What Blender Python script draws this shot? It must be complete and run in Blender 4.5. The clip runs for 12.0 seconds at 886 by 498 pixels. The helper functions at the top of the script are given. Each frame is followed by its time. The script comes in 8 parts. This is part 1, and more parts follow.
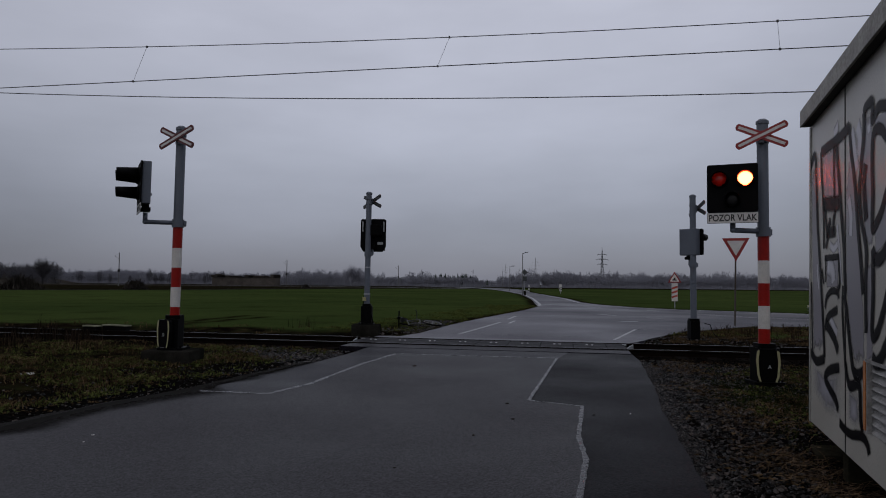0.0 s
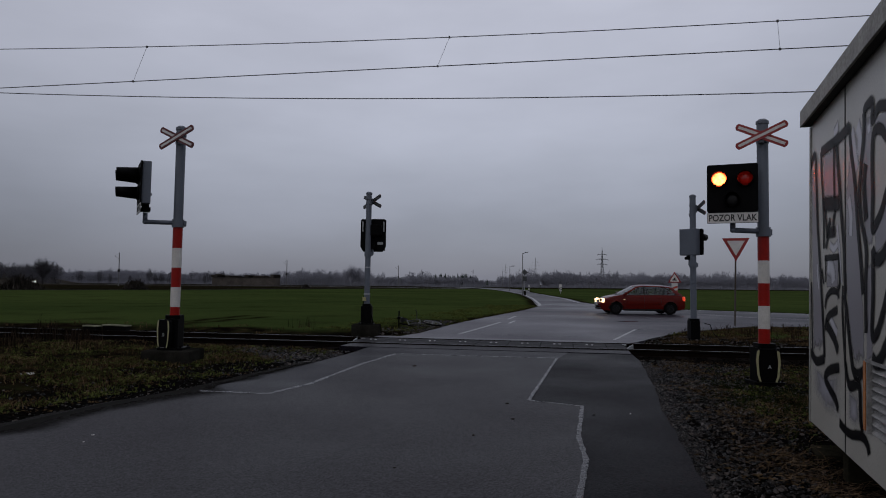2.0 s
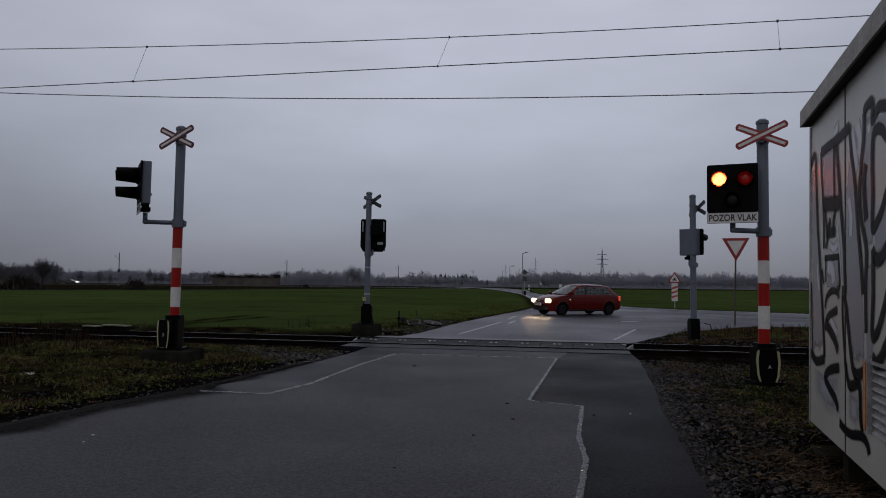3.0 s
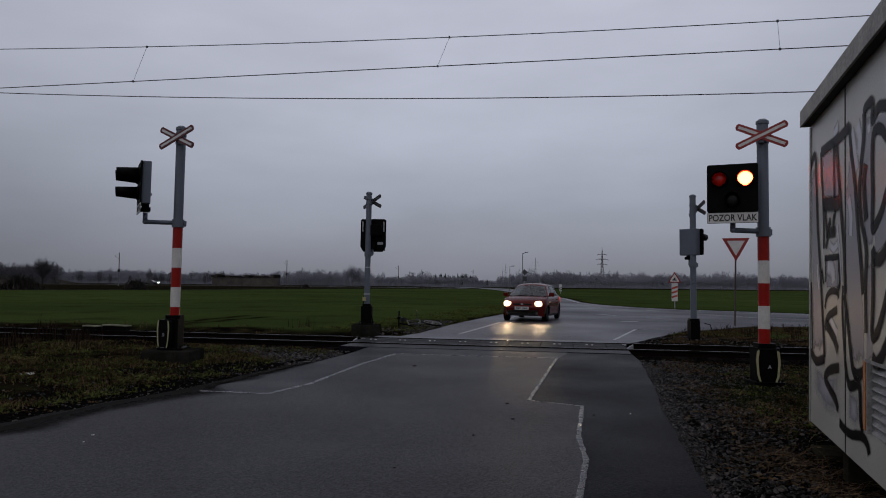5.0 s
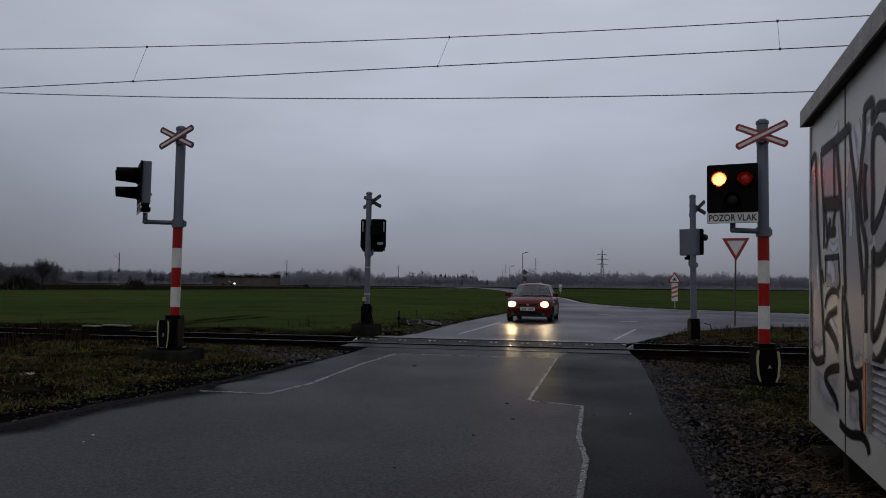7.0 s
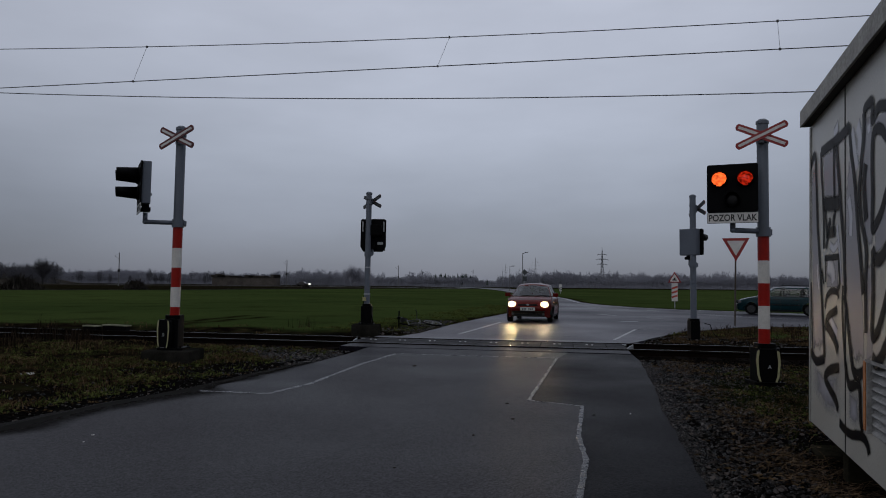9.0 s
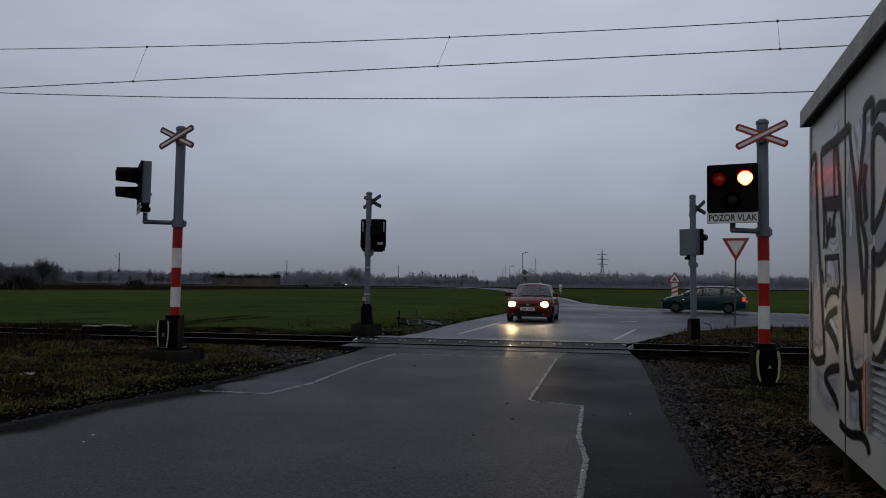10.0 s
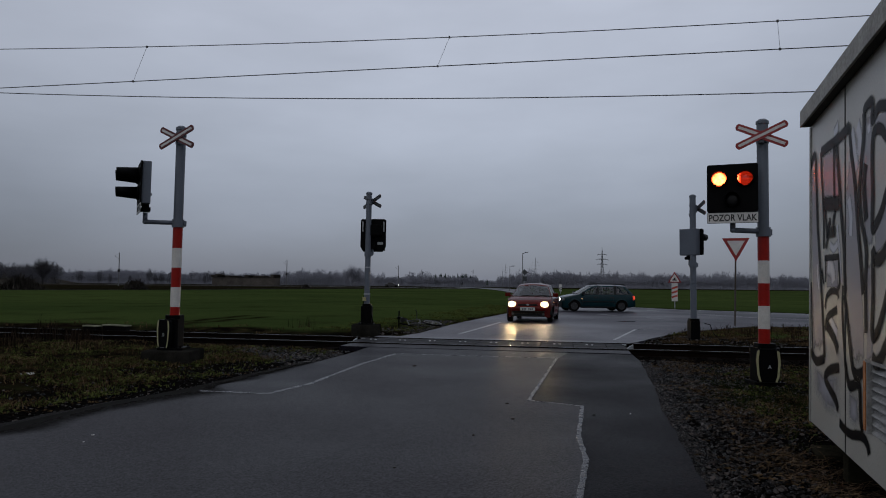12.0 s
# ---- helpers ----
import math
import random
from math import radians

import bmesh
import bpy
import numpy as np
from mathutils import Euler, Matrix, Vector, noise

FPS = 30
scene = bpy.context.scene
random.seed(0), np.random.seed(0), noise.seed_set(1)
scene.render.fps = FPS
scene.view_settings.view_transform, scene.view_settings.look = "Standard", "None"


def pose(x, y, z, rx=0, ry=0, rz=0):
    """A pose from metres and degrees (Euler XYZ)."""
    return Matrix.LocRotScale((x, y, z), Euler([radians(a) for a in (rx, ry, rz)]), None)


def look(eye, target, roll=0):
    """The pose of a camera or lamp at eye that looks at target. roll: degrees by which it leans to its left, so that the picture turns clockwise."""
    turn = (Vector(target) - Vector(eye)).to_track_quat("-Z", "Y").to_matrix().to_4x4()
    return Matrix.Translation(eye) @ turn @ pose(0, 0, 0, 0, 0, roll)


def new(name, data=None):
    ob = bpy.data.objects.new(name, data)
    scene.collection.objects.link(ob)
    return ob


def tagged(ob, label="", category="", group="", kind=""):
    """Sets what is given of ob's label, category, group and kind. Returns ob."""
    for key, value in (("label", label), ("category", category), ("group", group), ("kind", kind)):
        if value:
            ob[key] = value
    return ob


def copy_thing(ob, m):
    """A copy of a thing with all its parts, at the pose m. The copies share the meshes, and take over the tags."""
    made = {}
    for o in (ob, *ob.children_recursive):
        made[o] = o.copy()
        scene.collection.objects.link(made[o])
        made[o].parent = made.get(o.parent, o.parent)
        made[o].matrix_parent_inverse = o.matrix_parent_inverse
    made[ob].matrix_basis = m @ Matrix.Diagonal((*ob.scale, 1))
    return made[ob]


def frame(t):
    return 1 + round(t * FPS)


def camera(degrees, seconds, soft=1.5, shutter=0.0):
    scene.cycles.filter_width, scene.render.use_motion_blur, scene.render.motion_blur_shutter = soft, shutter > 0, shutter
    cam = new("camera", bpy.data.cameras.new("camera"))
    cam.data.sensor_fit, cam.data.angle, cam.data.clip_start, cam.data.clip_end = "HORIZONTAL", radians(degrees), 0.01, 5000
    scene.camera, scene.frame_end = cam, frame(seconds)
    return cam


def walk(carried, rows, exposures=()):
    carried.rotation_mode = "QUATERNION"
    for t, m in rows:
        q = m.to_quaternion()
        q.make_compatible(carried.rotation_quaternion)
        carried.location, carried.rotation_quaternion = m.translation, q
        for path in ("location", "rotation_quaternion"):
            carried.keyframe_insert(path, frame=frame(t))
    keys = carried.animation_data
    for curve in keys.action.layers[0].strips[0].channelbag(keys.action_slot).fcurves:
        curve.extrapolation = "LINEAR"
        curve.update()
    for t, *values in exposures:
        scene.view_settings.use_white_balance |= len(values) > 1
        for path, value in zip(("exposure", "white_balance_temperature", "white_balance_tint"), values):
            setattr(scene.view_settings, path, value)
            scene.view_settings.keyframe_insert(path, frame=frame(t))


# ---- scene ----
# The camera stands still on the near side of the crossing, 1.36 m over the road.
cam = camera(66, 12.0, soft=1.0, shutter=0.5)
EYE = Vector((0, 0, 1.36))
STAND = look(EYE, (0, 100, 1.36 + 100 * math.tan(radians(2.94))), 0.573)
walk(cam, [(0, STAND), (12.0, STAND)], [(0, -1.0, 6500, 10), (6.0, -1.0, 6500, 10), (9.0, -1.0, 6350, 7), (12.0, -1.0, 6320, 6)])

# ---- sky and light: a wet, overcast winter afternoon ----
world = bpy.data.worlds.new("overcast")
scene.world = world
world.use_nodes = True
wn, wl = world.node_tree.nodes, world.node_tree.links
wn.clear()
sky = wn.new("ShaderNodeTexSky")
sky.sky_type, sky.sun_disc = "NISHITA", False
sky.sun_elevation, sky.sun_rotation = radians(25), radians(200)
coord = wn.new("ShaderNodeTexCoord")
split = wn.new("ShaderNodeSeparateXYZ")
cover = wn.new("ShaderNodeValToRGB")
for pos, col in ((0.0, (0.155, 0.162, 0.207)), (0.05, (0.210, 0.220, 0.275)), (0.18, (0.360, 0.378, 0.450)), (0.38, (0.472, 0.488, 0.575)), (1.0, (0.44, 0.455, 0.53))):
    el = cover.color_ramp.elements.new(pos) if pos not in (0.0, 1.0) else cover.color_ramp.elements[0 if pos == 0.0 else -1]
    el.position, el.color = pos, (*col, 1)
stretch = wn.new("ShaderNodeMapping")
stretch.inputs["Scale"].default_value = (1.0, 1.0, 3.2)
clouds = wn.new("ShaderNodeTexNoise")
clouds.inputs["Scale"].default_value, clouds.inputs["Detail"].default_value, clouds.inputs["Roughness"].default_value = 2.4, 5, 0.5
cloud_range = wn.new("ShaderNodeMapRange")
cloud_range.inputs["From Min"].default_value, cloud_range.inputs["From Max"].default_value = 0.3, 0.7
cloud_range.inputs["To Min"].default_value, cloud_range.inputs["To Max"].default_value = 0.88, 1.12
shade = wn.new("ShaderNodeMix")
shade.data_type, shade.blend_type = "RGBA", "MULTIPLY"
shade.inputs[0].default_value = 1.0
thin = wn.new("ShaderNodeMix")
thin.data_type = "RGBA"
thin.inputs[0].default_value = 0.006
bg = wn.new("ShaderNodeBackground")
bg.inputs["Strength"].default_value = 2.0
wout = wn.new("ShaderNodeOutputWorld")
wl.new(coord.outputs["Generated"], split.inputs[0])
wl.new(split.outputs["Z"], cover.inputs[0])
wl.new(coord.outputs["Generated"], stretch.inputs["Vector"])
wl.new(stretch.outputs[0], clouds.inputs["Vector"])
wl.new(clouds.outputs[0], cloud_range.inputs[0])
wl.new(cover.outputs[0], shade.inputs[6])
wl.new(cloud_range.outputs[0], shade.inputs[7])
ahead = wn.new("ShaderNodeMapRange")   # the lens's darker edges put into the sky: brightest straight ahead
ahead.interpolation_type = "SMOOTHSTEP"
ahead.inputs["From Min"].default_value, ahead.inputs["From Max"].default_value = 0.74, 1.0
ahead.inputs["To Min"].default_value, ahead.inputs["To Max"].default_value = 0.84, 1.06
open_sky = wn.new("ShaderNodeMix")
open_sky.data_type, open_sky.blend_type = "RGBA", "MULTIPLY"
open_sky.inputs[0].default_value = 1.0
wl.new(split.outputs["Y"], ahead.inputs[0])
wl.new(shade.outputs[2], open_sky.inputs[6])
side_dim, low_dim, edge_dim, clear = wn.new("ShaderNodeMapRange"), wn.new("ShaderNodeMapRange"), wn.new("ShaderNodeMath"), wn.new("ShaderNodeMath")   # the same dimming of the sides, stronger low down
side_dim.inputs["From Min"].default_value, side_dim.inputs["From Max"].default_value = 0.84, 0.99
side_dim.inputs["To Min"].default_value, side_dim.inputs["To Max"].default_value = 0.20, 0.0
low_dim.interpolation_type = "SMOOTHSTEP"
low_dim.inputs["From Min"].default_value, low_dim.inputs["From Max"].default_value = 0.02, 0.24
low_dim.inputs["To Min"].default_value, low_dim.inputs["To Max"].default_value = 1.0, 0.0
edge_dim.operation, clear.operation, clear.inputs[0].default_value = "MULTIPLY", "SUBTRACT", 1.0
full = wn.new("ShaderNodeMath")
full.operation = "MULTIPLY"
wl.new(split.outputs["Y"], side_dim.inputs[0])
wl.new(split.outputs["Z"], low_dim.inputs[0])
wl.new(side_dim.outputs[0], edge_dim.inputs[0])
wl.new(low_dim.outputs[0], edge_dim.inputs[1])
wl.new(edge_dim.outputs[0], clear.inputs[1])
wl.new(ahead.outputs[0], full.inputs[0])
wl.new(clear.outputs[0], full.inputs[1])
wl.new(full.outputs[0], open_sky.inputs[7])
wl.new(open_sky.outputs[2], thin.inputs[6])
wl.new(sky.outputs[0], thin.inputs[7])
wl.new(thin.outputs[2], bg.inputs["Color"])
wl.new(bg.outputs[0], wout.inputs[0])
sun = new("sun", bpy.data.lights.new("sun", "SUN"))
sun.data.energy, sun.data.angle, sun.data.color = 0.5, radians(40), (1.0, 0.97, 0.93)
sun.matrix_world = look((0, 0, 30), (10, 20, 0))


# ---- materials ----
def mat(name, col, col2=None, rough=0.75, rough2=None, scale=6.0, fine=60.0, var=0.35, bump=0.15, metal=0.0, coat=0.0, island=False, per_object=0.0, dist=0.01, spec=0.5, specks=0.0, skew=1.0):
    """A surface in two tones, with coarse stains and fine grain, in metres of the thing's own space."""
    m = bpy.data.materials.new(name)
    m.use_nodes = True
    n, l = m.node_tree.nodes, m.node_tree.links
    p = n["Principled BSDF"]
    tc = n.new("ShaderNodeTexCoord")
    big, small = n.new("ShaderNodeTexNoise"), n.new("ShaderNodeTexNoise")
    for tex, s, d in ((big, scale, 6), (small, fine, 4)):
        tex.inputs["Scale"].default_value, tex.inputs["Detail"].default_value = s, d
        l.new(tc.outputs["Object"], tex.inputs["Vector"])
    tone = n.new("ShaderNodeValToRGB")
    tone.color_ramp.elements[0].position, tone.color_ramp.elements[1].position = 0.5 - 0.22, 0.5 + 0.22
    c2 = col2 or tuple(c * (1 - var) for c in col)
    tone.color_ramp.elements[0].color, tone.color_ramp.elements[1].color = (*c2, 1), (*col, 1)
    l.new(big.outputs[0], tone.inputs[0])
    grain = n.new("ShaderNodeMapRange")
    grain.inputs["From Min"].default_value, grain.inputs["From Max"].default_value = 0.3, 0.7
    grain.inputs["To Min"].default_value, grain.inputs["To Max"].default_value = 1 - var * 0.6, 1 + var * 0.6
    l.new(small.outputs[0], grain.inputs[0])
    mul = n.new("ShaderNodeMix")
    mul.data_type, mul.blend_type = "RGBA", "MULTIPLY"
    mul.inputs[0].default_value = 1.0
    l.new(tone.outputs[0], mul.inputs[6])
    l.new(grain.outputs[0], mul.inputs[7])
    out = mul.outputs[2]
    if specks:   # single grains of aggregate
        cells = n.new("ShaderNodeTexVoronoi")
        cells.inputs["Scale"].default_value = specks
        l.new(tc.outputs["Object"], cells.inputs["Vector"])
        gl = n.new("ShaderNodeSeparateXYZ")
        l.new(cells.outputs["Color"], gl.inputs[0])
        gr = n.new("ShaderNodeMapRange")
        gr.inputs["To Min"].default_value, gr.inputs["To Max"].default_value = 0.55, 1.45
        l.new(gl.outputs[0], gr.inputs[0])
        sp = n.new("ShaderNodeMix")
        sp.data_type, sp.blend_type = "RGBA", "MULTIPLY"
        sp.inputs[0].default_value = 1.0
        l.new(out, sp.inputs[6])
        l.new(gr.outputs[0], sp.inputs[7])
        out = sp.outputs[2]
        wet = n.new("ShaderNodeMath")
        wet.operation, wet.inputs[1].default_value = "MULTIPLY", spec
        l.new(gr.outputs[0], wet.inputs[0])
        l.new(wet.outputs[0], p.inputs["Specular IOR Level"])
        relief = n.new("ShaderNodeMath")
        relief.operation, relief.inputs[1].default_value = "MULTIPLY_ADD", -0.4
        l.new(cells.outputs["Distance"], relief.inputs[0])
        l.new(small.outputs[0], relief.inputs[2])
    if island or per_object:
        hsv = n.new("ShaderNodeHueSaturation")
        rnd = n.new("ShaderNodeNewGeometry") if island else n.new("ShaderNodeObjectInfo")
        rr = n.new("ShaderNodeMapRange")
        k = per_object or 0.75
        rr.inputs["To Min"].default_value, rr.inputs["To Max"].default_value = 1 - k, 1 + k * 1.25
        few = n.new("ShaderNodeMath")   # more dark pieces than light ones
        few.operation, few.inputs[1].default_value = "POWER", skew
        l.new(rnd.outputs["Random Per Island" if island else "Random"], few.inputs[0])
        l.new(few.outputs[0], rr.inputs[0])
        l.new(rr.outputs[0], hsv.inputs["Value"])
        l.new(out, hsv.inputs["Color"])
        out = hsv.outputs[0]
    l.new(out, p.inputs["Base Color"])
    if rough2 is None:
        p.inputs["Roughness"].default_value = rough
    else:
        rmap = n.new("ShaderNodeMapRange")
        rmap.inputs["From Min"].default_value, rmap.inputs["From Max"].default_value = 0.32, 0.68
        rmap.inputs["To Min"].default_value, rmap.inputs["To Max"].default_value = rough, rough2
        l.new(big.outputs[0], rmap.inputs[0])
        l.new(rmap.outputs[0], p.inputs["Roughness"])
    p.inputs["Metallic"].default_value, p.inputs["Coat Weight"].default_value = metal, coat
    p.inputs["Specular IOR Level"].default_value = spec
    if bump:
        b = n.new("ShaderNodeBump")
        b.inputs["Strength"].default_value, b.inputs["Distance"].default_value = bump, dist
        l.new(relief.outputs[0] if specks else small.outputs[0], b.inputs["Height"])
        l.new(b.outputs[0], p.inputs["Normal"])
    return m


def glow(name, col, strength, hot=None, facets=0.0):
    """A burning lamp. hot: radius in metres of the bright middle of the lens; facets: how much its moulded glass breaks up the light."""
    m = bpy.data.materials.new(name)
    m.use_nodes = True
    n, l = m.node_tree.nodes, m.node_tree.links
    p = n["Principled BSDF"]
    p.inputs["Base Color"].default_value, p.inputs["Roughness"].default_value = (*[min(1, c * 0.3) for c in col], 1), 0.3
    p.inputs["Emission Color"].default_value, p.inputs["Emission Strength"].default_value = (*col, 1), strength
    tc = n.new("ShaderNodeTexCoord")
    value = None
    if hot:
        flat, size, fall = n.new("ShaderNodeVectorMath"), n.new("ShaderNodeVectorMath"), n.new("ShaderNodeMapRange")
        flat.operation, flat.inputs[1].default_value = "MULTIPLY", (1, 0, 1)
        size.operation, fall.interpolation_type = "LENGTH", "SMOOTHSTEP"
        fall.inputs["From Min"].default_value, fall.inputs["From Max"].default_value = hot, hot + 0.045
        fall.inputs["To Min"].default_value, fall.inputs["To Max"].default_value = strength, 1.2
        l.new(tc.outputs["Object"], flat.inputs[0]), l.new(flat.outputs[0], size.inputs[0])
        l.new(size.outputs["Value"], fall.inputs[0])
        value = fall.outputs[0]
    if facets:
        cells, span, mul = n.new("ShaderNodeTexNoise"), n.new("ShaderNodeMapRange"), n.new("ShaderNodeMath")
        cells.inputs["Scale"].default_value, cells.inputs["Detail"].default_value = 26, 3
        span.inputs["From Min"].default_value, span.inputs["From Max"].default_value = 0.35, 0.65
        span.inputs["To Min"].default_value, span.inputs["To Max"].default_value = 1 - facets, 1 + facets
        mul.operation, mul.inputs[1].default_value = "MULTIPLY", strength
        l.new(tc.outputs["Object"], cells.inputs["Vector"]), l.new(cells.outputs[0], span.inputs[0])
        l.new(span.outputs[0], mul.inputs[0])
        if value:
            l.new(value, mul.inputs[1])
        value = mul.outputs[0]
    if value:
        l.new(value, p.inputs["Emission Strength"])
    return m


def pane_glass(name, tint=(0.85, 0.9, 0.9), gloss=0.12):
    m = bpy.data.materials.new(name)
    m.use_nodes = True
    n, l = m.node_tree.nodes, m.node_tree.links
    n.clear()
    clear, shine, mix, out = n.new("ShaderNodeBsdfTransparent"), n.new("ShaderNodeBsdfGlossy"), n.new("ShaderNodeMixShader"), n.new("ShaderNodeOutputMaterial")
    face = n.new("ShaderNodeLayerWeight")
    face.inputs["Blend"].default_value = 0.5
    power = n.new("ShaderNodeMath")
    power.operation, power.inputs[1].default_value = "POWER", 3.0
    fres = n.new("ShaderNodeMath")
    fres.operation, fres.inputs[1].default_value, fres.inputs[2].default_value = "MULTIPLY_ADD", 0.60, 0.06
    l.new(face.outputs["Facing"], power.inputs[0])
    l.new(power.outputs[0], fres.inputs[0])
    clear.inputs[0].default_value = (*tint, 1)
    shine.inputs["Roughness"].default_value = 0.03
    l.new(fres.outputs[0], mix.inputs[0])
    l.new(clear.outputs[0], mix.inputs[1])
    l.new(shine.outputs[0], mix.inputs[2])
    l.new(mix.outputs[0], out.inputs[0])
    return m


def spray(name, col, soft=0.35, gloss=0.2, rough=0.36):
    """Sprayed paint whose edge fades out over the wall."""
    m = bpy.data.materials.new(name)
    m.use_nodes = True
    n, l = m.node_tree.nodes, m.node_tree.links
    p = n["Principled BSDF"]
    p.inputs["Base Color"].default_value, p.inputs["Roughness"].default_value = (*col, 1), rough
    p.inputs["Specular IOR Level"].default_value = gloss
    uv, sep = n.new("ShaderNodeUVMap"), n.new("ShaderNodeSeparateXYZ")
    tc, mist = n.new("ShaderNodeTexCoord"), n.new("ShaderNodeTexNoise")
    mist.inputs["Scale"].default_value, mist.inputs["Detail"].default_value = 14, 8
    l.new(tc.outputs["Object"], mist.inputs["Vector"])
    l.new(uv.outputs[0], sep.inputs[0])
    add = n.new("ShaderNodeMath")
    add.operation, add.inputs[2].default_value = "MULTIPLY_ADD", -0.16
    add.inputs[1].default_value = 0.32
    l.new(mist.outputs[0], add.inputs[0])
    tot = n.new("ShaderNodeMath")
    l.new(sep.outputs[0], tot.inputs[0])
    l.new(add.outputs[0], tot.inputs[1])
    ramp = n.new("ShaderNodeMapRange")
    ramp.interpolation_type = "SMOOTHSTEP"
    ramp.inputs["From Min"].default_value, ramp.inputs["From Max"].default_value = 0.02, soft + 0.02
    ramp.inputs["To Max"].default_value = 0.96
    l.new(tot.outputs[0], ramp.inputs[0])
    l.new(ramp.outputs[0], p.inputs["Alpha"])
    return m


def wetter_near(m):
    """Less water stands on the side road than on the junction: the sheen thins out along x."""
    n, l = m.node_tree.nodes, m.node_tree.links
    tc, sep, noise_, span, add = n.new("ShaderNodeTexCoord"), n.new("ShaderNodeSeparateXYZ"), n.new("ShaderNodeTexNoise"), n.new("ShaderNodeMapRange"), n.new("ShaderNodeMath")
    noise_.inputs["Scale"].default_value, noise_.inputs["Detail"].default_value = 0.35, 5
    add.operation, add.inputs[1].default_value = "MULTIPLY_ADD", 15.0
    span.inputs["From Min"].default_value, span.inputs["From Max"].default_value = 9.5, 18.0
    span.inputs["To Min"].default_value, span.inputs["To Max"].default_value = 0.31, 0.11
    l.new(tc.outputs["Object"], sep.inputs[0]), l.new(tc.outputs["Object"], noise_.inputs["Vector"])
    l.new(noise_.outputs[0], add.inputs[0]), l.new(sep.outputs["X"], add.inputs[2])
    l.new(add.outputs[0], span.inputs[0]), l.new(span.outputs[0], n["Principled BSDF"].inputs["Specular IOR Level"])
    return violet(m)


def violet(m):
    """Bitumen-rich asphalt gives a faint violet sheen when wet."""
    m.node_tree.nodes["Principled BSDF"].inputs["Specular Tint"].default_value = (0.96, 0.80, 1.0, 1)
    return m


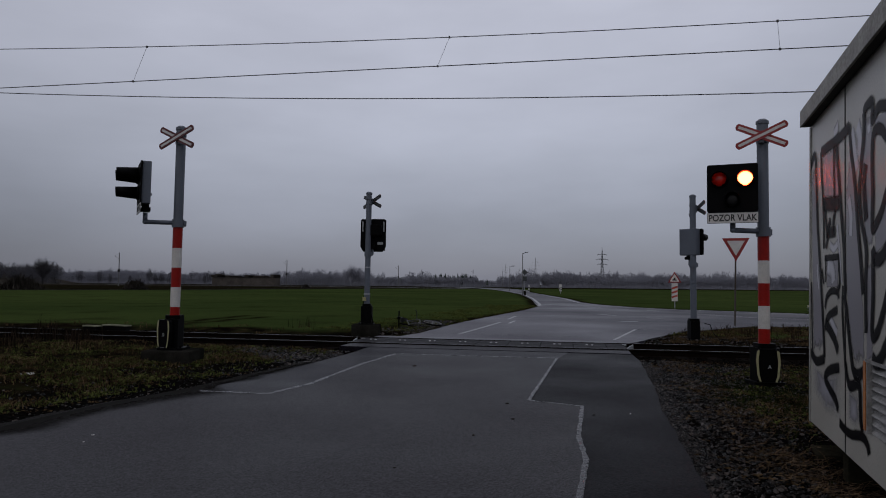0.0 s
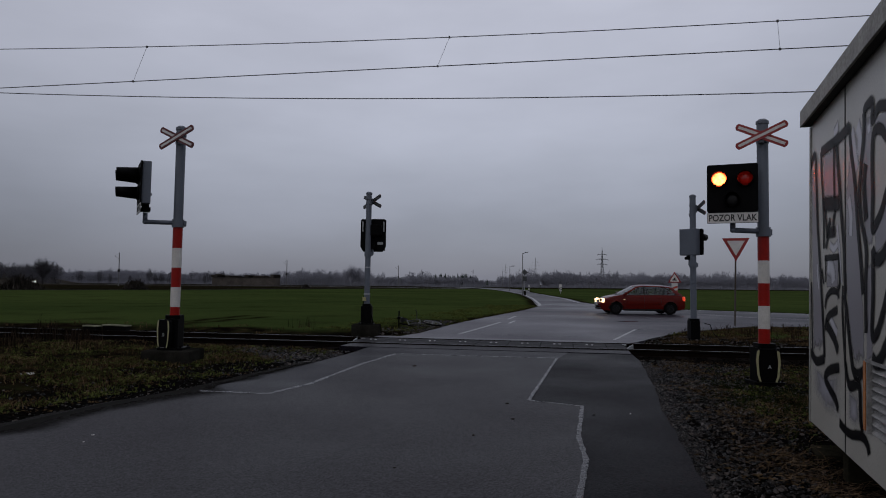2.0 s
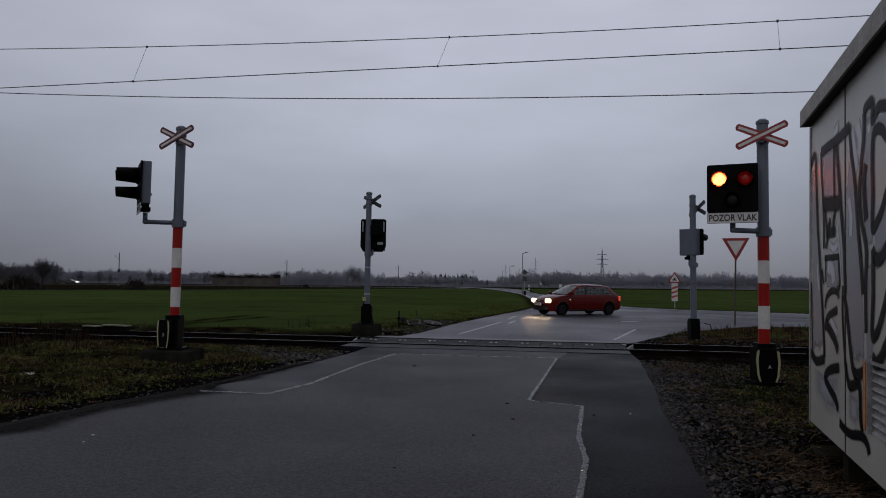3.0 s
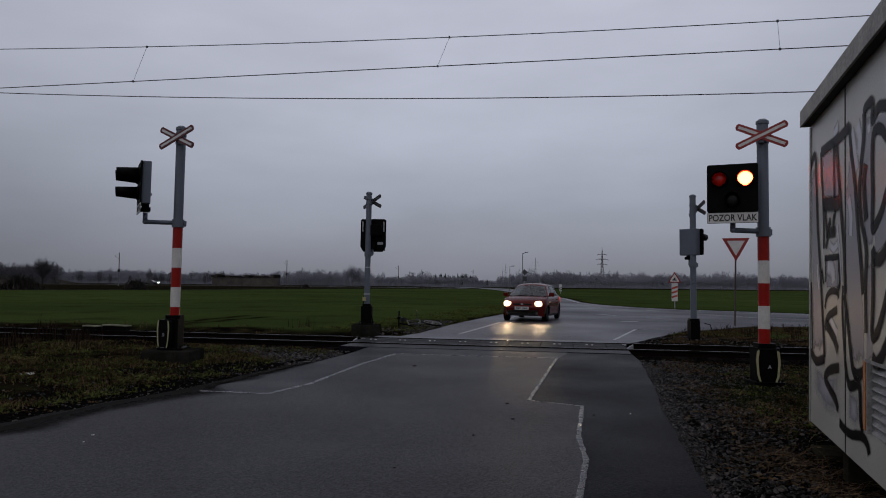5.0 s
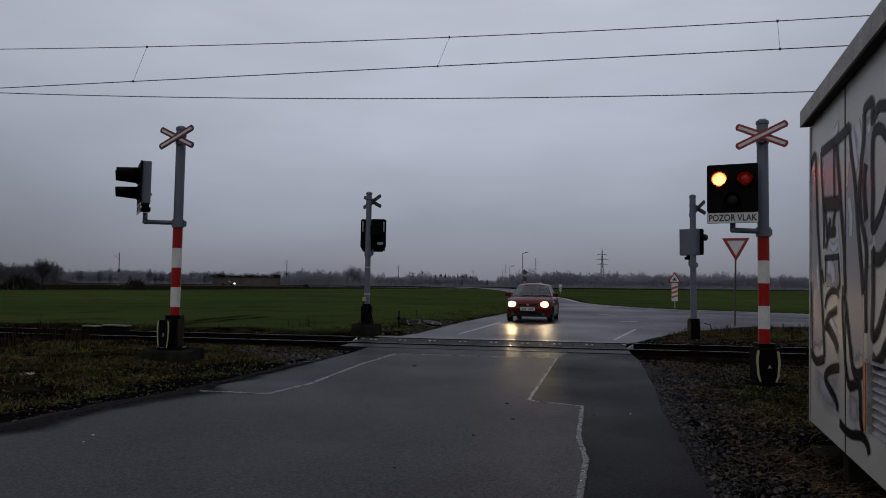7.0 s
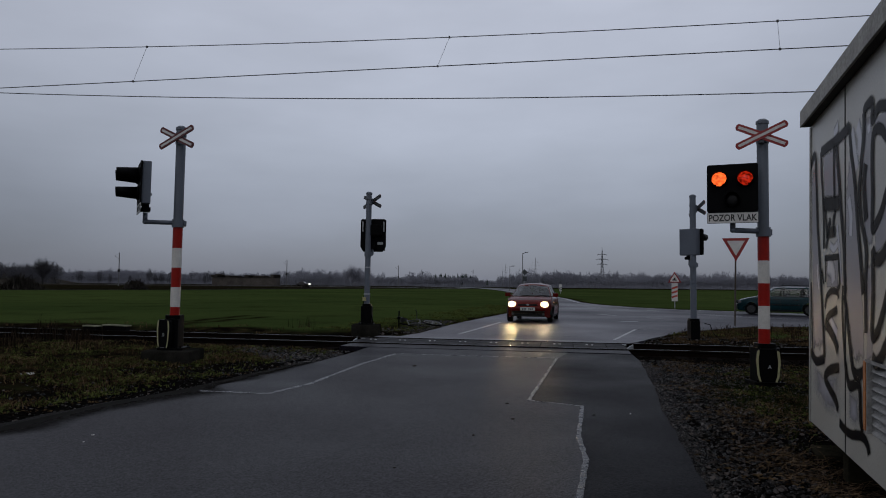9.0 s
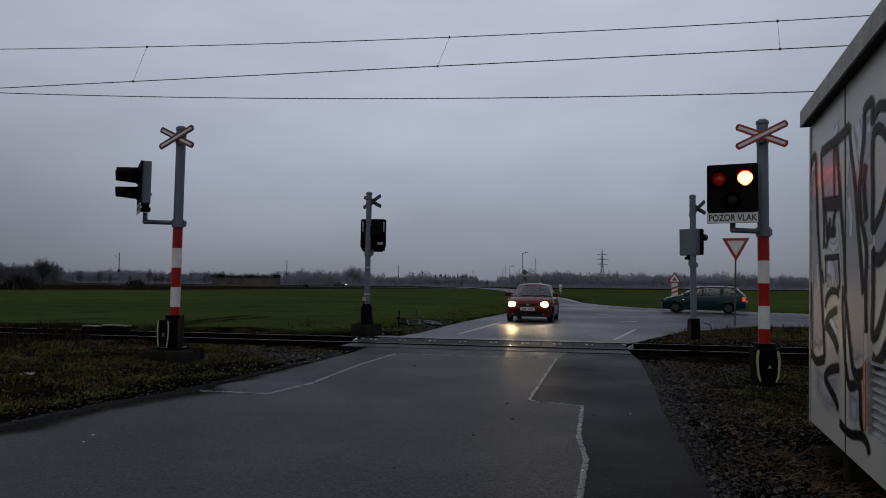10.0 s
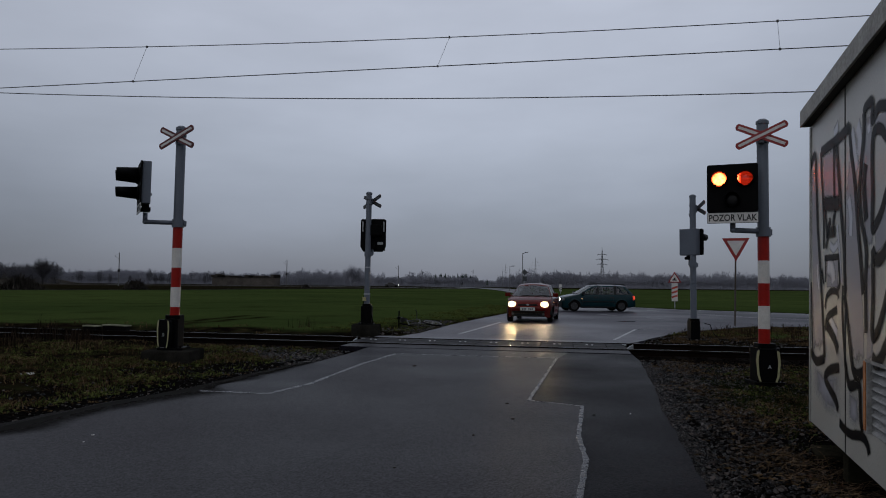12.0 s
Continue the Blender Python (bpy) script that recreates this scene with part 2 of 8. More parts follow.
M = {
    "asphalt_new": violet(mat("wet_new_asphalt", (0.0020, 0.0016, 0.0029), (0.0009, 0.0007, 0.0014), specks=100, rough=0.38, rough2=0.54, scale=0.5, fine=60, var=0.6, bump=0.35, dist=0.005, spec=0.022)),
    # Paler copy of the new asphalt: low-angle sheen put into the colour.
    "asphalt_sheen": violet(mat("wet_sheen_asphalt", (0.0120, 0.0108, 0.0145), (0.0060, 0.0054, 0.0074), specks=100, rough=0.36, rough2=0.52, scale=0.5, fine=60, var=0.5, bump=0.3, dist=0.005, spec=0.045)),
    "asphalt_old": mat("wet_old_asphalt", (0.0355, 0.0333, 0.0372), (0.0165, 0.0156, 0.0176), specks=90, rough=0.46, rough2=0.64, scale=0.4, fine=110, var=0.6, bump=0.42, dist=0.005, spec=0.118),
    "asphalt_far": wetter_near(mat("wet_road_asphalt", (0.031, 0.0295, 0.038), (0.016, 0.0152, 0.0205), rough=0.34, rough2=0.60, scale=0.16, fine=40, bump=0.6, dist=0.010, spec=0.16)),
    "mud": mat("wet_mud", (0.0125, 0.0110, 0.0098), (0.0042, 0.0037, 0.0033), rough=0.7, spec=0.03, scale=2.5, fine=60, var=0.6, bump=0.8, dist=0.012),
    "bitumen": mat("bitumen_seal", (0.075, 0.075, 0.080), (0.022, 0.022, 0.024), rough=0.16, rough2=0.5, scale=9, fine=34, bump=1.0, dist=0.03, spec=0.5),
    "paint_line": mat("road_paint", (0.44, 0.44, 0.44), (0.10, 0.10, 0.104), rough=0.45, scale=5, fine=60, bump=0.2),
    "panel": mat("crossing_rubber", (0.0065, 0.0060, 0.0082), (0.0036, 0.0034, 0.0046), rough=0.5, rough2=0.65, spec=0.05, scale=3, fine=90, bump=0.3, per_object=0.2),
    "stud": mat("galvanised_stud", (0.55, 0.55, 0.54), rough=0.35, metal=0.8, bump=0.05),
    "rail_steel": mat("rusty_rail", (0.0085, 0.006, 0.005), (0.005, 0.004, 0.003), rough=0.9, scale=3, fine=70, bump=0.3, spec=0.0),
    "rail_head": mat("polished_rail_head", (0.11, 0.11, 0.12), rough=0.15, metal=1.0, bump=0.05),
    "sleeper": mat("weathered_sleeper", (0.012, 0.010, 0.009), (0.006, 0.0055, 0.005), rough=0.85, scale=5, bump=0.4, spec=0.0),
    "stone": mat("ballast_stone", (0.066, 0.055, 0.050), (0.0095, 0.0066, 0.0046), rough=0.38, scale=1.6, fine=80, bump=0.4, island=True, per_object=0.95, spec=0.10, skew=4.0),
    "stone_rust": mat("rusty_ballast_stone", (0.0085, 0.0068, 0.006), (0.004, 0.0034, 0.003), rough=0.9, scale=8, fine=80, bump=0.4, island=True, spec=0.0),
    "grass_green": mat("verge_grass", (0.068, 0.078, 0.023), (0.026, 0.031, 0.009), rough=0.7, scale=2, fine=20, bump=0, island=True, spec=0.0),
    "moss": mat("wet_moss", (0.022, 0.030, 0.008), (0.008, 0.011, 0.003), rough=0.8, scale=2, fine=20, bump=0, island=True, spec=0.0),
    "grass_dead": mat("dead_grass", (0.098, 0.066, 0.035), (0.028, 0.0175, 0.0095), rough=0.8, scale=2, fine=20, bump=0, island=True, spec=0.0),
    "grass_fresh": mat("fresh_verge_grass", (0.080, 0.090, 0.024), (0.042, 0.048, 0.013), rough=0.8, scale=2, fine=20, bump=0, island=True, spec=0.0),
    "straw": mat("bleached_straw", (0.150, 0.098, 0.054), (0.050, 0.027, 0.013), rough=0.7, scale=2, fine=20, bump=0, island=True, per_object=0.85, spec=0.1, skew=1.8),
    "weed_dead": mat("dead_weed", (0.026, 0.018, 0.012), (0.013, 0.009, 0.007), rough=0.85, scale=2, fine=20, bump=0, island=True, spec=0.0),
    "concrete": mat("weathered_concrete", (0.27, 0.26, 0.22), (0.11, 0.105, 0.09), rough=0.85, scale=4, fine=50, bump=0.5),
    "lid": mat("worn_pale_lid", (0.27, 0.27, 0.19), (0.10, 0.10, 0.07), rough=0.9, spec=0.0, scale=5, fine=40, bump=0.4),
    "concrete_dark": mat("mossy_concrete", (0.024, 0.022, 0.019), (0.007, 0.0075, 0.0055), rough=0.9, scale=4, fine=50, bump=0.5, spec=0.0),
    "concrete_stained": mat("stained_footing_concrete", (0.034, 0.029, 0.020), (0.013, 0.0125, 0.008), rough=0.9, scale=4, fine=50, bump=0.5, spec=0.0),
    "grey_steel": mat("grey_painted_steel", (0.104, 0.119, 0.146), (0.078, 0.089, 0.110), var=0.15, rough=0.5, scale=3, fine=40, bump=0.06),
    "grey_light": mat("light_grey_steel", (0.33, 0.345, 0.355), (0.25, 0.26, 0.27), rough=0.45, scale=3, fine=40, bump=0.06),
    "galvanised": mat("galvanised_steel", (0.36, 0.37, 0.375), (0.26, 0.27, 0.28), rough=0.5, metal=0.5, scale=6, fine=50, bump=0.08),
    "red_paint": mat("red_band_paint", (0.290, 0.0105, 0.0065), (0.225, 0.0085, 0.0055), var=0.15, spec=0.2, rough=0.32, scale=5, fine=40, bump=0.05),
    "white_paint": mat("white_band_paint", (0.60, 0.575, 0.535), (0.46, 0.44, 0.405), var=0.12, rough=0.4, scale=5, fine=40, bump=0.05),
    "black_plastic": mat("black_plastic", (0.0028, 0.0028, 0.0031), spec=0.04, rough=0.5, scale=6, fine=60, bump=0.08),
    "black_panel": mat("black_panel", (0.004, 0.004, 0.0045), spec=0.06, rough=0.7, scale=6, fine=60, bump=0.04),
    "reflective": mat("yellowed_reflective_strip", (0.36, 0.34, 0.19), (0.24, 0.225, 0.12), rough=0.35, scale=7, bump=0.05),
    "sign_white": mat("sign_white", (0.58, 0.565, 0.54), (0.48, 0.465, 0.445), var=0.1, rough=0.35, scale=3, fine=30, bump=0.02),
    "sign_red": mat("sign_red", (0.265, 0.014, 0.012), (0.215, 0.011, 0.010), var=0.1, rough=0.4, scale=3, fine=30, bump=0.02),
    "sign_maroon": mat("sign_dark_maroon", (0.105, 0.012, 0.012), (0.075, 0.009, 0.009), var=0.1, rough=0.4, scale=3, fine=30, bump=0.02),
    "sign_orange": mat("sign_orange_red", (0.42, 0.050, 0.028), rough=0.35, scale=3, fine=30, bump=0.02),
    "sign_black": mat("sign_black", (0.012, 0.012, 0.012), rough=0.4, bump=0.02),
    "sign_back": mat("sign_back", (0.07, 0.075, 0.08), rough=0.5, metal=0.2, bump=0.05),
    "rust_post": mat("rusty_sign_post", (0.075, 0.055, 0.042), (0.035, 0.026, 0.021), rough=0.7, scale=8, fine=40, bump=0.2),
    "copper": mat("oxidised_wire", (0.06, 0.057, 0.06), rough=0.5, metal=0.3, bump=0),
    "wall": mat("rendered_panel", (0.435, 0.412, 0.362), (0.335, 0.315, 0.270), rough=0.30, rough2=0.42, spec=0.27, scale=1.6, fine=60, var=0.15, bump=0.15),
    "wall_trim": mat("aluminium_trim", (0.42, 0.41, 0.38), rough=0.45, metal=0.5, scale=6, bump=0.05),
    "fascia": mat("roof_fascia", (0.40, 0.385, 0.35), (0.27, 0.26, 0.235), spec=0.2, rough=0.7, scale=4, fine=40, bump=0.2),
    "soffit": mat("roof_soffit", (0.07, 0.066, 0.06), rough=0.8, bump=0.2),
    "louver": mat("aluminium_louver", (0.30, 0.29, 0.275), (0.17, 0.165, 0.155), rough=0.6, spec=0.15, scale=8, bump=0.08),
    "orange_edge": mat("orange_primer", (0.52, 0.20, 0.06), (0.36, 0.13, 0.04), rough=0.7, scale=14, bump=0.3),
    "gap": mat("dark_gap", (0.012, 0.012, 0.012), rough=0.8, bump=0.1),
    "car_red": mat("red_car_paint", (0.088, 0.0048, 0.0028), (0.074, 0.0040, 0.0024), rough=0.20, spec=0.15, coat=0.02, scale=1.5, fine=25, var=0.12, bump=0.0),
    "car_teal": mat("teal_car_paint", (0.0012, 0.019, 0.024), (0.0010, 0.016, 0.020), rough=0.22, spec=0.20, coat=0.10, scale=1.5, fine=25, var=0.12, bump=0.0),
    "car_dark": mat("dark_car_paint", (0.03, 0.03, 0.035), rough=0.3, coat=0.6, bump=0.0),
    "car_trim": mat("car_black_trim", (0.007, 0.007, 0.0075), rough=0.5, spec=0.2, bump=0.05),
    "cabin": mat("cabin_fabric", (0.035, 0.036, 0.04), rough=0.9, bump=0.1),
    "tyre": mat("tyre_rubber", (0.005, 0.005, 0.005), spec=0.05, rough=0.8, bump=0.15),
    "rim": mat("wheel_rim", (0.014, 0.014, 0.015), rough=0.5, spec=0.1, bump=0.05),
    "plate": mat("number_plate", (0.62, 0.62, 0.60), rough=0.4, bump=0.02),
    "plate_bar": mat("number_plate_mark", (0.06, 0.06, 0.07), rough=0.5, bump=0.0),
    "indicator": mat("amber_lens", (0.65, 0.32, 0.10), rough=0.25, bump=0.0),
    # Far bark: colour paled and blued in place of misty air.
    "bark": mat("hazy_winter_bark", (0.225, 0.226, 0.258), (0.206, 0.207, 0.236), rough=0.9, scale=0.4, fine=6, bump=0.0, var=0.06, island=True, per_object=0.04, spec=0.0),
    # The nearer wood has less of that mistiness in its colour.
    "bark_rise": mat("half_hazy_bark", (0.105, 0.104, 0.117), (0.09, 0.089, 0.10), rough=0.9, scale=0.4, fine=6, bump=0.0, var=0.06, island=True, per_object=0.06, spec=0.0),
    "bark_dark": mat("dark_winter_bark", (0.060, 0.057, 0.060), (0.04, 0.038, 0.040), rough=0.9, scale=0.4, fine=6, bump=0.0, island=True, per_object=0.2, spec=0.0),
    "brush": mat("winter_brush", (0.040, 0.035, 0.030), (0.022, 0.020, 0.017), rough=0.95, scale=0.15, fine=3, bump=0.2, island=True, spec=0.0),
    "conifer": mat("conifer_needles", (0.05, 0.062, 0.055), (0.03, 0.04, 0.034), rough=0.9, scale=0.4, fine=5, bump=0.3, island=True, spec=0.0),
    "bank": mat("brown_bank", (0.034, 0.029, 0.023), (0.018, 0.016, 0.012), rough=0.95, scale=0.12, fine=3, bump=0.4, spec=0.0),
    "ruin": mat("dark_ruin_masonry", (0.105, 0.092, 0.080), (0.056, 0.049, 0.044), rough=0.95, scale=0.3, fine=3, bump=0.6, spec=0.0),
    "pylon": mat("pylon_steel", (0.15, 0.155, 0.165), rough=0.6, metal=0.2, scale=0.5, bump=0.05),
    # Distant pylons: the veil of misty air is put into a lighter steel.
    "pylon_hazy": mat("hazy_pylon_steel", (0.36, 0.37, 0.39), rough=0.7, scale=0.5, bump=0.0),
    "mast": mat("concrete_mast", (0.17, 0.17, 0.17), (0.11, 0.11, 0.11), rough=0.8, scale=0.8, bump=0.1),
    "bike_black": mat("bike_black", (0.02, 0.02, 0.021), rough=0.4, bump=0.0),
    "bike_silver": mat("bike_silver", (0.34, 0.34, 0.35), rough=0.35, metal=0.6, bump=0.0),
    "water": mat("standing_water", (0.012, 0.012, 0.013), rough=0.045, scale=2, fine=8, bump=0.02),
    "glass": pane_glass("car_glass", (0.56, 0.60, 0.62)),
    "headlight_glass": mat("clear_lamp_glass", (0.10, 0.10, 0.10), rough=0.08, spec=0.5, bump=0.0),
    "wheel_cover": mat("grey_wheel_cover", (0.025, 0.025, 0.026), rough=0.4, bump=0.05),
    "lens_dark": mat("dark_red_lens", (0.16, 0.010, 0.008), rough=0.15, bump=0.0),
    "lens_white": mat("unlit_clear_lens", (0.012, 0.012, 0.013), spec=0.2, rough=0.3, bump=0.0),
    "lamp_on": glow("lamp_burning", (1.0, 0.046, 0.012), 130.0, 0.070),
    "lamp_soft": glow("lamp_burning_softly", (1.0, 0.075, 0.018), 44.0, 0.062, 0.45),
    "lamp_half": glow("lamp_cooling", (1.0, 0.035, 0.010), 0.6, None, 0.85),
    "lamp_warm": glow("lamp_warming", (1.0, 0.13, 0.024), 2.4, None, 0.6),
    "lamp_low": glow("lamp_out", (1.0, 0.02, 0.008), 0.05, None, 0.9),
    "headlight_cover": glow("lit_headlight_cover", (1.0, 0.70, 0.38), 6.0),
    "headlight": glow("headlight_burning", (1.0, 0.70, 0.40), 900.0),
    "headlight_side": glow("sidelight_burning", (1.0, 0.85, 0.62), 20.0),
    "tail": glow("tail_lamp", (1.0, 0.075, 0.028), 1.3),
    "amber_glow": glow("amber_lamp", (1.0, 0.62, 0.30), 0.9),
    "far_glow": glow("far_headlight", (1.0, 0.95, 0.85), 9.0),
    "spray_black": spray("spray_black", (0.006, 0.0055, 0.006), 0.48, 0.03, 0.45),
    "spray_grey": spray("spray_lilac_grey", (0.230, 0.216, 0.232), 0.16),
    "mud_fade": spray("thin_wet_mud", (0.0075, 0.0065, 0.0055), 0.7, 0.02, 0.8),
    "spray_white": spray("spray_white", (0.50, 0.49, 0.52), 0.75),
    "spray_mist": spray("spray_lilac_mist", (0.335, 0.325, 0.350), 0.95),
    "yellow_box": mat("yellow_plastic", (0.36, 0.32, 0.14), (0.26, 0.23, 0.10), rough=0.6, bump=0.05),
}


# ---- building helpers ----
def part(name, bm, material, parent, label="", smooth=False):
    me = bpy.data.meshes.new(name)
    bmesh.ops.recalc_face_normals(bm, faces=bm.faces[:])
    bm.to_mesh(me)
    bm.free()
    if smooth:
        for f in me.polygons:
            f.use_smooth = True
    for mm in (material if isinstance(material, (list, tuple)) else [material]):
        me.materials.append(mm)
    ob = new(name, me)
    if parent:
        ob.parent = parent
    if label:
        tagged(ob, label)
    return ob


def thing(name, m, label, category, group="", kind=""):
    ob = new(name)
    ob.matrix_basis = m
    return tagged(ob, label, category, group, kind)


def lone(name, bm, material, label, category, group="", kind="", smooth=False):
    return tagged(part(name, bm, material, None, "", smooth), label, category, group, kind)


def bx(bm, x0, y0, z0, x1, y1, z1, m=None, bev=0.0):
    vs = [bm.verts.new((x, y, z)) for x in (x0, x1) for y in (y0, y1) for z in (z0, z1)]
    fs = [bm.faces.new([vs[i] for i in q]) for q in ((0, 1, 3, 2), (4, 6, 7, 5), (0, 4, 5, 1), (2, 3, 7, 6), (0, 2, 6, 4), (1, 5, 7, 3))]
    if bev:
        es = list({e for f in fs for e in f.edges})
        r = bmesh.ops.bevel(bm, geom=es, offset=bev, segments=2, affect="EDGES", profile=0.7)
        vs = list({v for f in r["faces"] for v in f.verts} | {v for v in vs if v.is_valid})
    if m is not None:
        bmesh.ops.transform(bm, matrix=m, verts=vs)
    return vs


def rod(bm, a, b, r0, r1=None, seg=10, caps=True):
    a, b = Vector(a), Vector(b)
    r1 = r0 if r1 is None else r1
    q = (b - a).to_track_quat("Z", "Y")
    rings = []
    for c, r in ((a, r0), (b, r1)):
        rings.append([bm.verts.new(c + q @ Vector((r * math.cos(k * math.tau / seg), r * math.sin(k * math.tau / seg), 0))) for k in range(seg)])
    for k in range(seg):
        bm.faces.new((rings[0][k], rings[0][(k + 1) % seg], rings[1][(k + 1) % seg], rings[1][k]))
    if caps:
        bm.faces.new(rings[0][::-1])
        bm.faces.new(rings[1])
    return rings


def pipe(bm, pts, r, seg=8):
    """One tube swept along a line."""
    pts = [Vector(p) for p in pts]
    ways = [(b - a).normalized() for a, b in zip(pts, pts[1:])]
    q, last, prev = ways[0].to_track_quat("Z", "Y"), ways[0], None
    for k, c in enumerate(pts):
        d = (ways[max(k - 1, 0)] + ways[min(k, len(ways) - 1)]).normalized()
        q, last = last.rotation_difference(d) @ q, d
        ring = [bm.verts.new(c + q @ Vector((r * math.cos(j * math.tau / seg), r * math.sin(j * math.tau / seg), 0))) for j in range(seg)]
        if prev:
            for j in range(seg):
                bm.faces.new((prev[j], prev[(j + 1) % seg], ring[(j + 1) % seg], ring[j]))
        else:
            bm.faces.new(ring[::-1])
        prev = ring
    bm.faces.new(prev)


def tube_ring(bm, z0, z1, r_out, r_in, seg=24, m=None):
    rs = []
    for r, z in ((r_out, z0), (r_out, z1), (r_in, z1), (r_in, z0)):
        rs.append([bm.verts.new((r * math.cos(k * math.tau / seg), r * math.sin(k * math.tau / seg), z)) for k in range(seg)])
    for i in range(4):
        for k in range(seg):
            bm.faces.new((rs[i][k], rs[i][(k + 1) % seg], rs[(i + 1) % 4][(k + 1) % seg], rs[(i + 1) % 4][k]))
    if m is not None:
        bmesh.ops.transform(bm, matrix=m, verts=[v for r in rs for v in r])


def prism(bm, pts, z0, z1, m=None):
    """A flat outline in x and y, raised from z0 to z1."""
    lo, hi = [bm.verts.new((x, y, z0)) for x, y in pts], [bm.verts.new((x, y, z1)) for x, y in pts]
    n = len(pts)
    bm.faces.new(hi), bm.faces.new(lo[::-1])
    for k in range(n):
        bm.faces.new((lo[k], lo[(k + 1) % n], hi[(k + 1) % n], hi[k]))
    if m is not None:
        bmesh.ops.transform(bm, matrix=m, verts=lo + hi)
    return lo + hi


def round_rect(w, h, r, seg=4):
    pts = []
    for cx, cy, a0 in ((w / 2 - r, h / 2 - r, 0), (-w / 2 + r, h / 2 - r, 90), (-w / 2 + r, -h / 2 + r, 180), (w / 2 - r, -h / 2 + r, 270)):
        for k in range(seg + 1):
            a = radians(a0 + 90 * k / seg)
            pts.append((cx + r * math.cos(a), cy + r * math.sin(a)))
    return pts


def lettering(name, text, size, material, parent, m, wide=1.0):
    cu = bpy.data.curves.new(name, "FONT")
    cu.body, cu.size, cu.align_x, cu.align_y, cu.extrude = text, size, "CENTER", "CENTER", 0.001
    cu.offset = size * 0.022
    ob = bpy.data.objects.new(name, cu)
    scene.collection.objects.link(ob)
    bpy.context.view_layer.update()
    me = bpy.data.meshes.new_from_object(ob.evaluated_get(bpy.context.evaluated_depsgraph_get()))
    bpy.data.objects.remove(ob)
    me.transform(m @ Matrix.Diagonal((wide, 1, 1, 1)))
    me.materials.clear()
    me.materials.append(material)
    out = new(name, me)
    out.parent = parent
    return out


STAND_UP = pose(0, 0, 0, 90, 0, 0)  # lays an outline upright, facing -y


from mathutils.geometry import delaunay_2d_cdt

# ---- plan ----
TRACK_Y, SLOPE = 15.9, -0.188           # the track's centre line: y = TRACK_Y + SLOPE * x
TA = math.atan(SLOPE)
ALONG, ACROSS = Vector((math.cos(TA), math.sin(TA), 0)), Vector((-math.sin(TA), math.cos(TA), 0))
TRACK_M = Matrix.Translation((0, TRACK_Y, 0)) @ Matrix.Rotation(TA, 4, "Z")

APPROACH = [(-9.0, -6), (-8.2, 0.5), (-6.3, 4.0), (-4.14, 6.45), (-3.7, 7.7), (-3.1, 8.7), (-2.6, 10.4), (-2.15, 11.9), (-1.75, 13.6), (-1.5, 15.2),
            (3.86, 14.2), (3.62, 12.6), (3.22, 10.8), (2.78, 8.9), (2.48, 7.8), (2.02, 5.7), (1.75, 4.45), (1.45, 3.2), (1.1, 0.5), (0.9, -6)]
BEYOND = [(-1.32, 17.1), (-0.66, 18.9), (0.54, 24.0), (2.12, 29.4), (4.24, 36.2), (6.0, 43.0), (7.0, 52), (8.4, 64.8), (11.4, 100), (13.2, 150), (13.6, 200), (12.2, 240), (5.5, 295), (-9, 340),
          (-4, 356), (13, 312), (21, 255), (22.4, 205), (20.5, 160), (16.6, 131), (14.3, 96), (12.7, 69), (11.1, 54), (11.2, 48.5), (12.2, 43.2), (14.0, 39.9), (16.5, 38.0), (19.2, 35.1), (25, 31.0), (33, 27.5), (50, 23.5), (90, 17),
          (90, 11), (50, 17.4), (33, 21.4), (25, 22.9), (16, 23.8), (10.2, 23.3), (7.0, 20.3), (5.5, 17.9), (4.35, 16.05)]


def poly_dist(px, py, poly):
    """Signed distance to an outline, below zero inside."""
    d = np.full(px.shape, 1e9)
    inside = np.zeros(px.shape, bool)
    for (ax, ay), (bx_, by_) in zip(poly, poly[1:] + poly[:1]):
        ex, ey = bx_ - ax, by_ - ay
        t = np.clip(((px - ax) * ex + (py - ay) * ey) / (ex * ex + ey * ey), 0, 1)
        d = np.minimum(d, np.hypot(px - ax - t * ex, py - ay - t * ey))
        if ey:
            inside ^= ((ay > py) != (by_ > py)) & (px < ax + (py - ay) / ey * ex)
    return np.where(inside, -d, d)


def smooth(a, b, x):
    t = np.clip((x - a) / (b - a), 0, 1)
    return t * t * (3 - 2 * t)


def track_dist(x, y):
    return (y - TRACK_Y - SLOPE * x) * math.cos(TA)


def wave(x, y):
    return 0.5 * np.sin(x * 1.9 + 1.3 * np.sin(y * 1.1)) + 0.5 * np.sin(y * 2.3 + 1.7 * np.sin(x * 0.8 + 2))


def height(x, y):
    """The lie of the land, in metres."""
    road = np.minimum(poly_dist(x, y, APPROACH), poly_dist(x, y, BEYOND))
    td = track_dist(x, y)
    z = 0.03 + 0.025 * wave(x, y) + 0.008 * wave(x * 4.1, y * 3.7)
    z = z + 0.07 * smooth(0.4, 2.5, road) * (td < 0) * (x < 0) - 0.05 * (x > 1.5) * (td < 0) * smooth(0.2, 1.2, road)
    into = (x - 3.32) * 0.949 - (y - 6.2) * 0.316
    past = (x - 3.32) * 0.316 + (y - 6.2) * 0.949
    z = z - 0.05 * smooth(-0.42, -0.02, into) * smooth(0.35, -0.1, past) * (x < 9)
    z = np.where(td > 6, z * 0.4, z)
    z = z * (1 - smooth(30, 60, y)) - 0.01
    bed = smooth(3.0, 1.75, np.abs(td))
    z = z * (1 - bed) - 0.11 * bed
    z = np.where(road < 0.25, np.minimum(z, -0.02 + 0.1 * np.maximum(road, -0.6)), z)
    return z


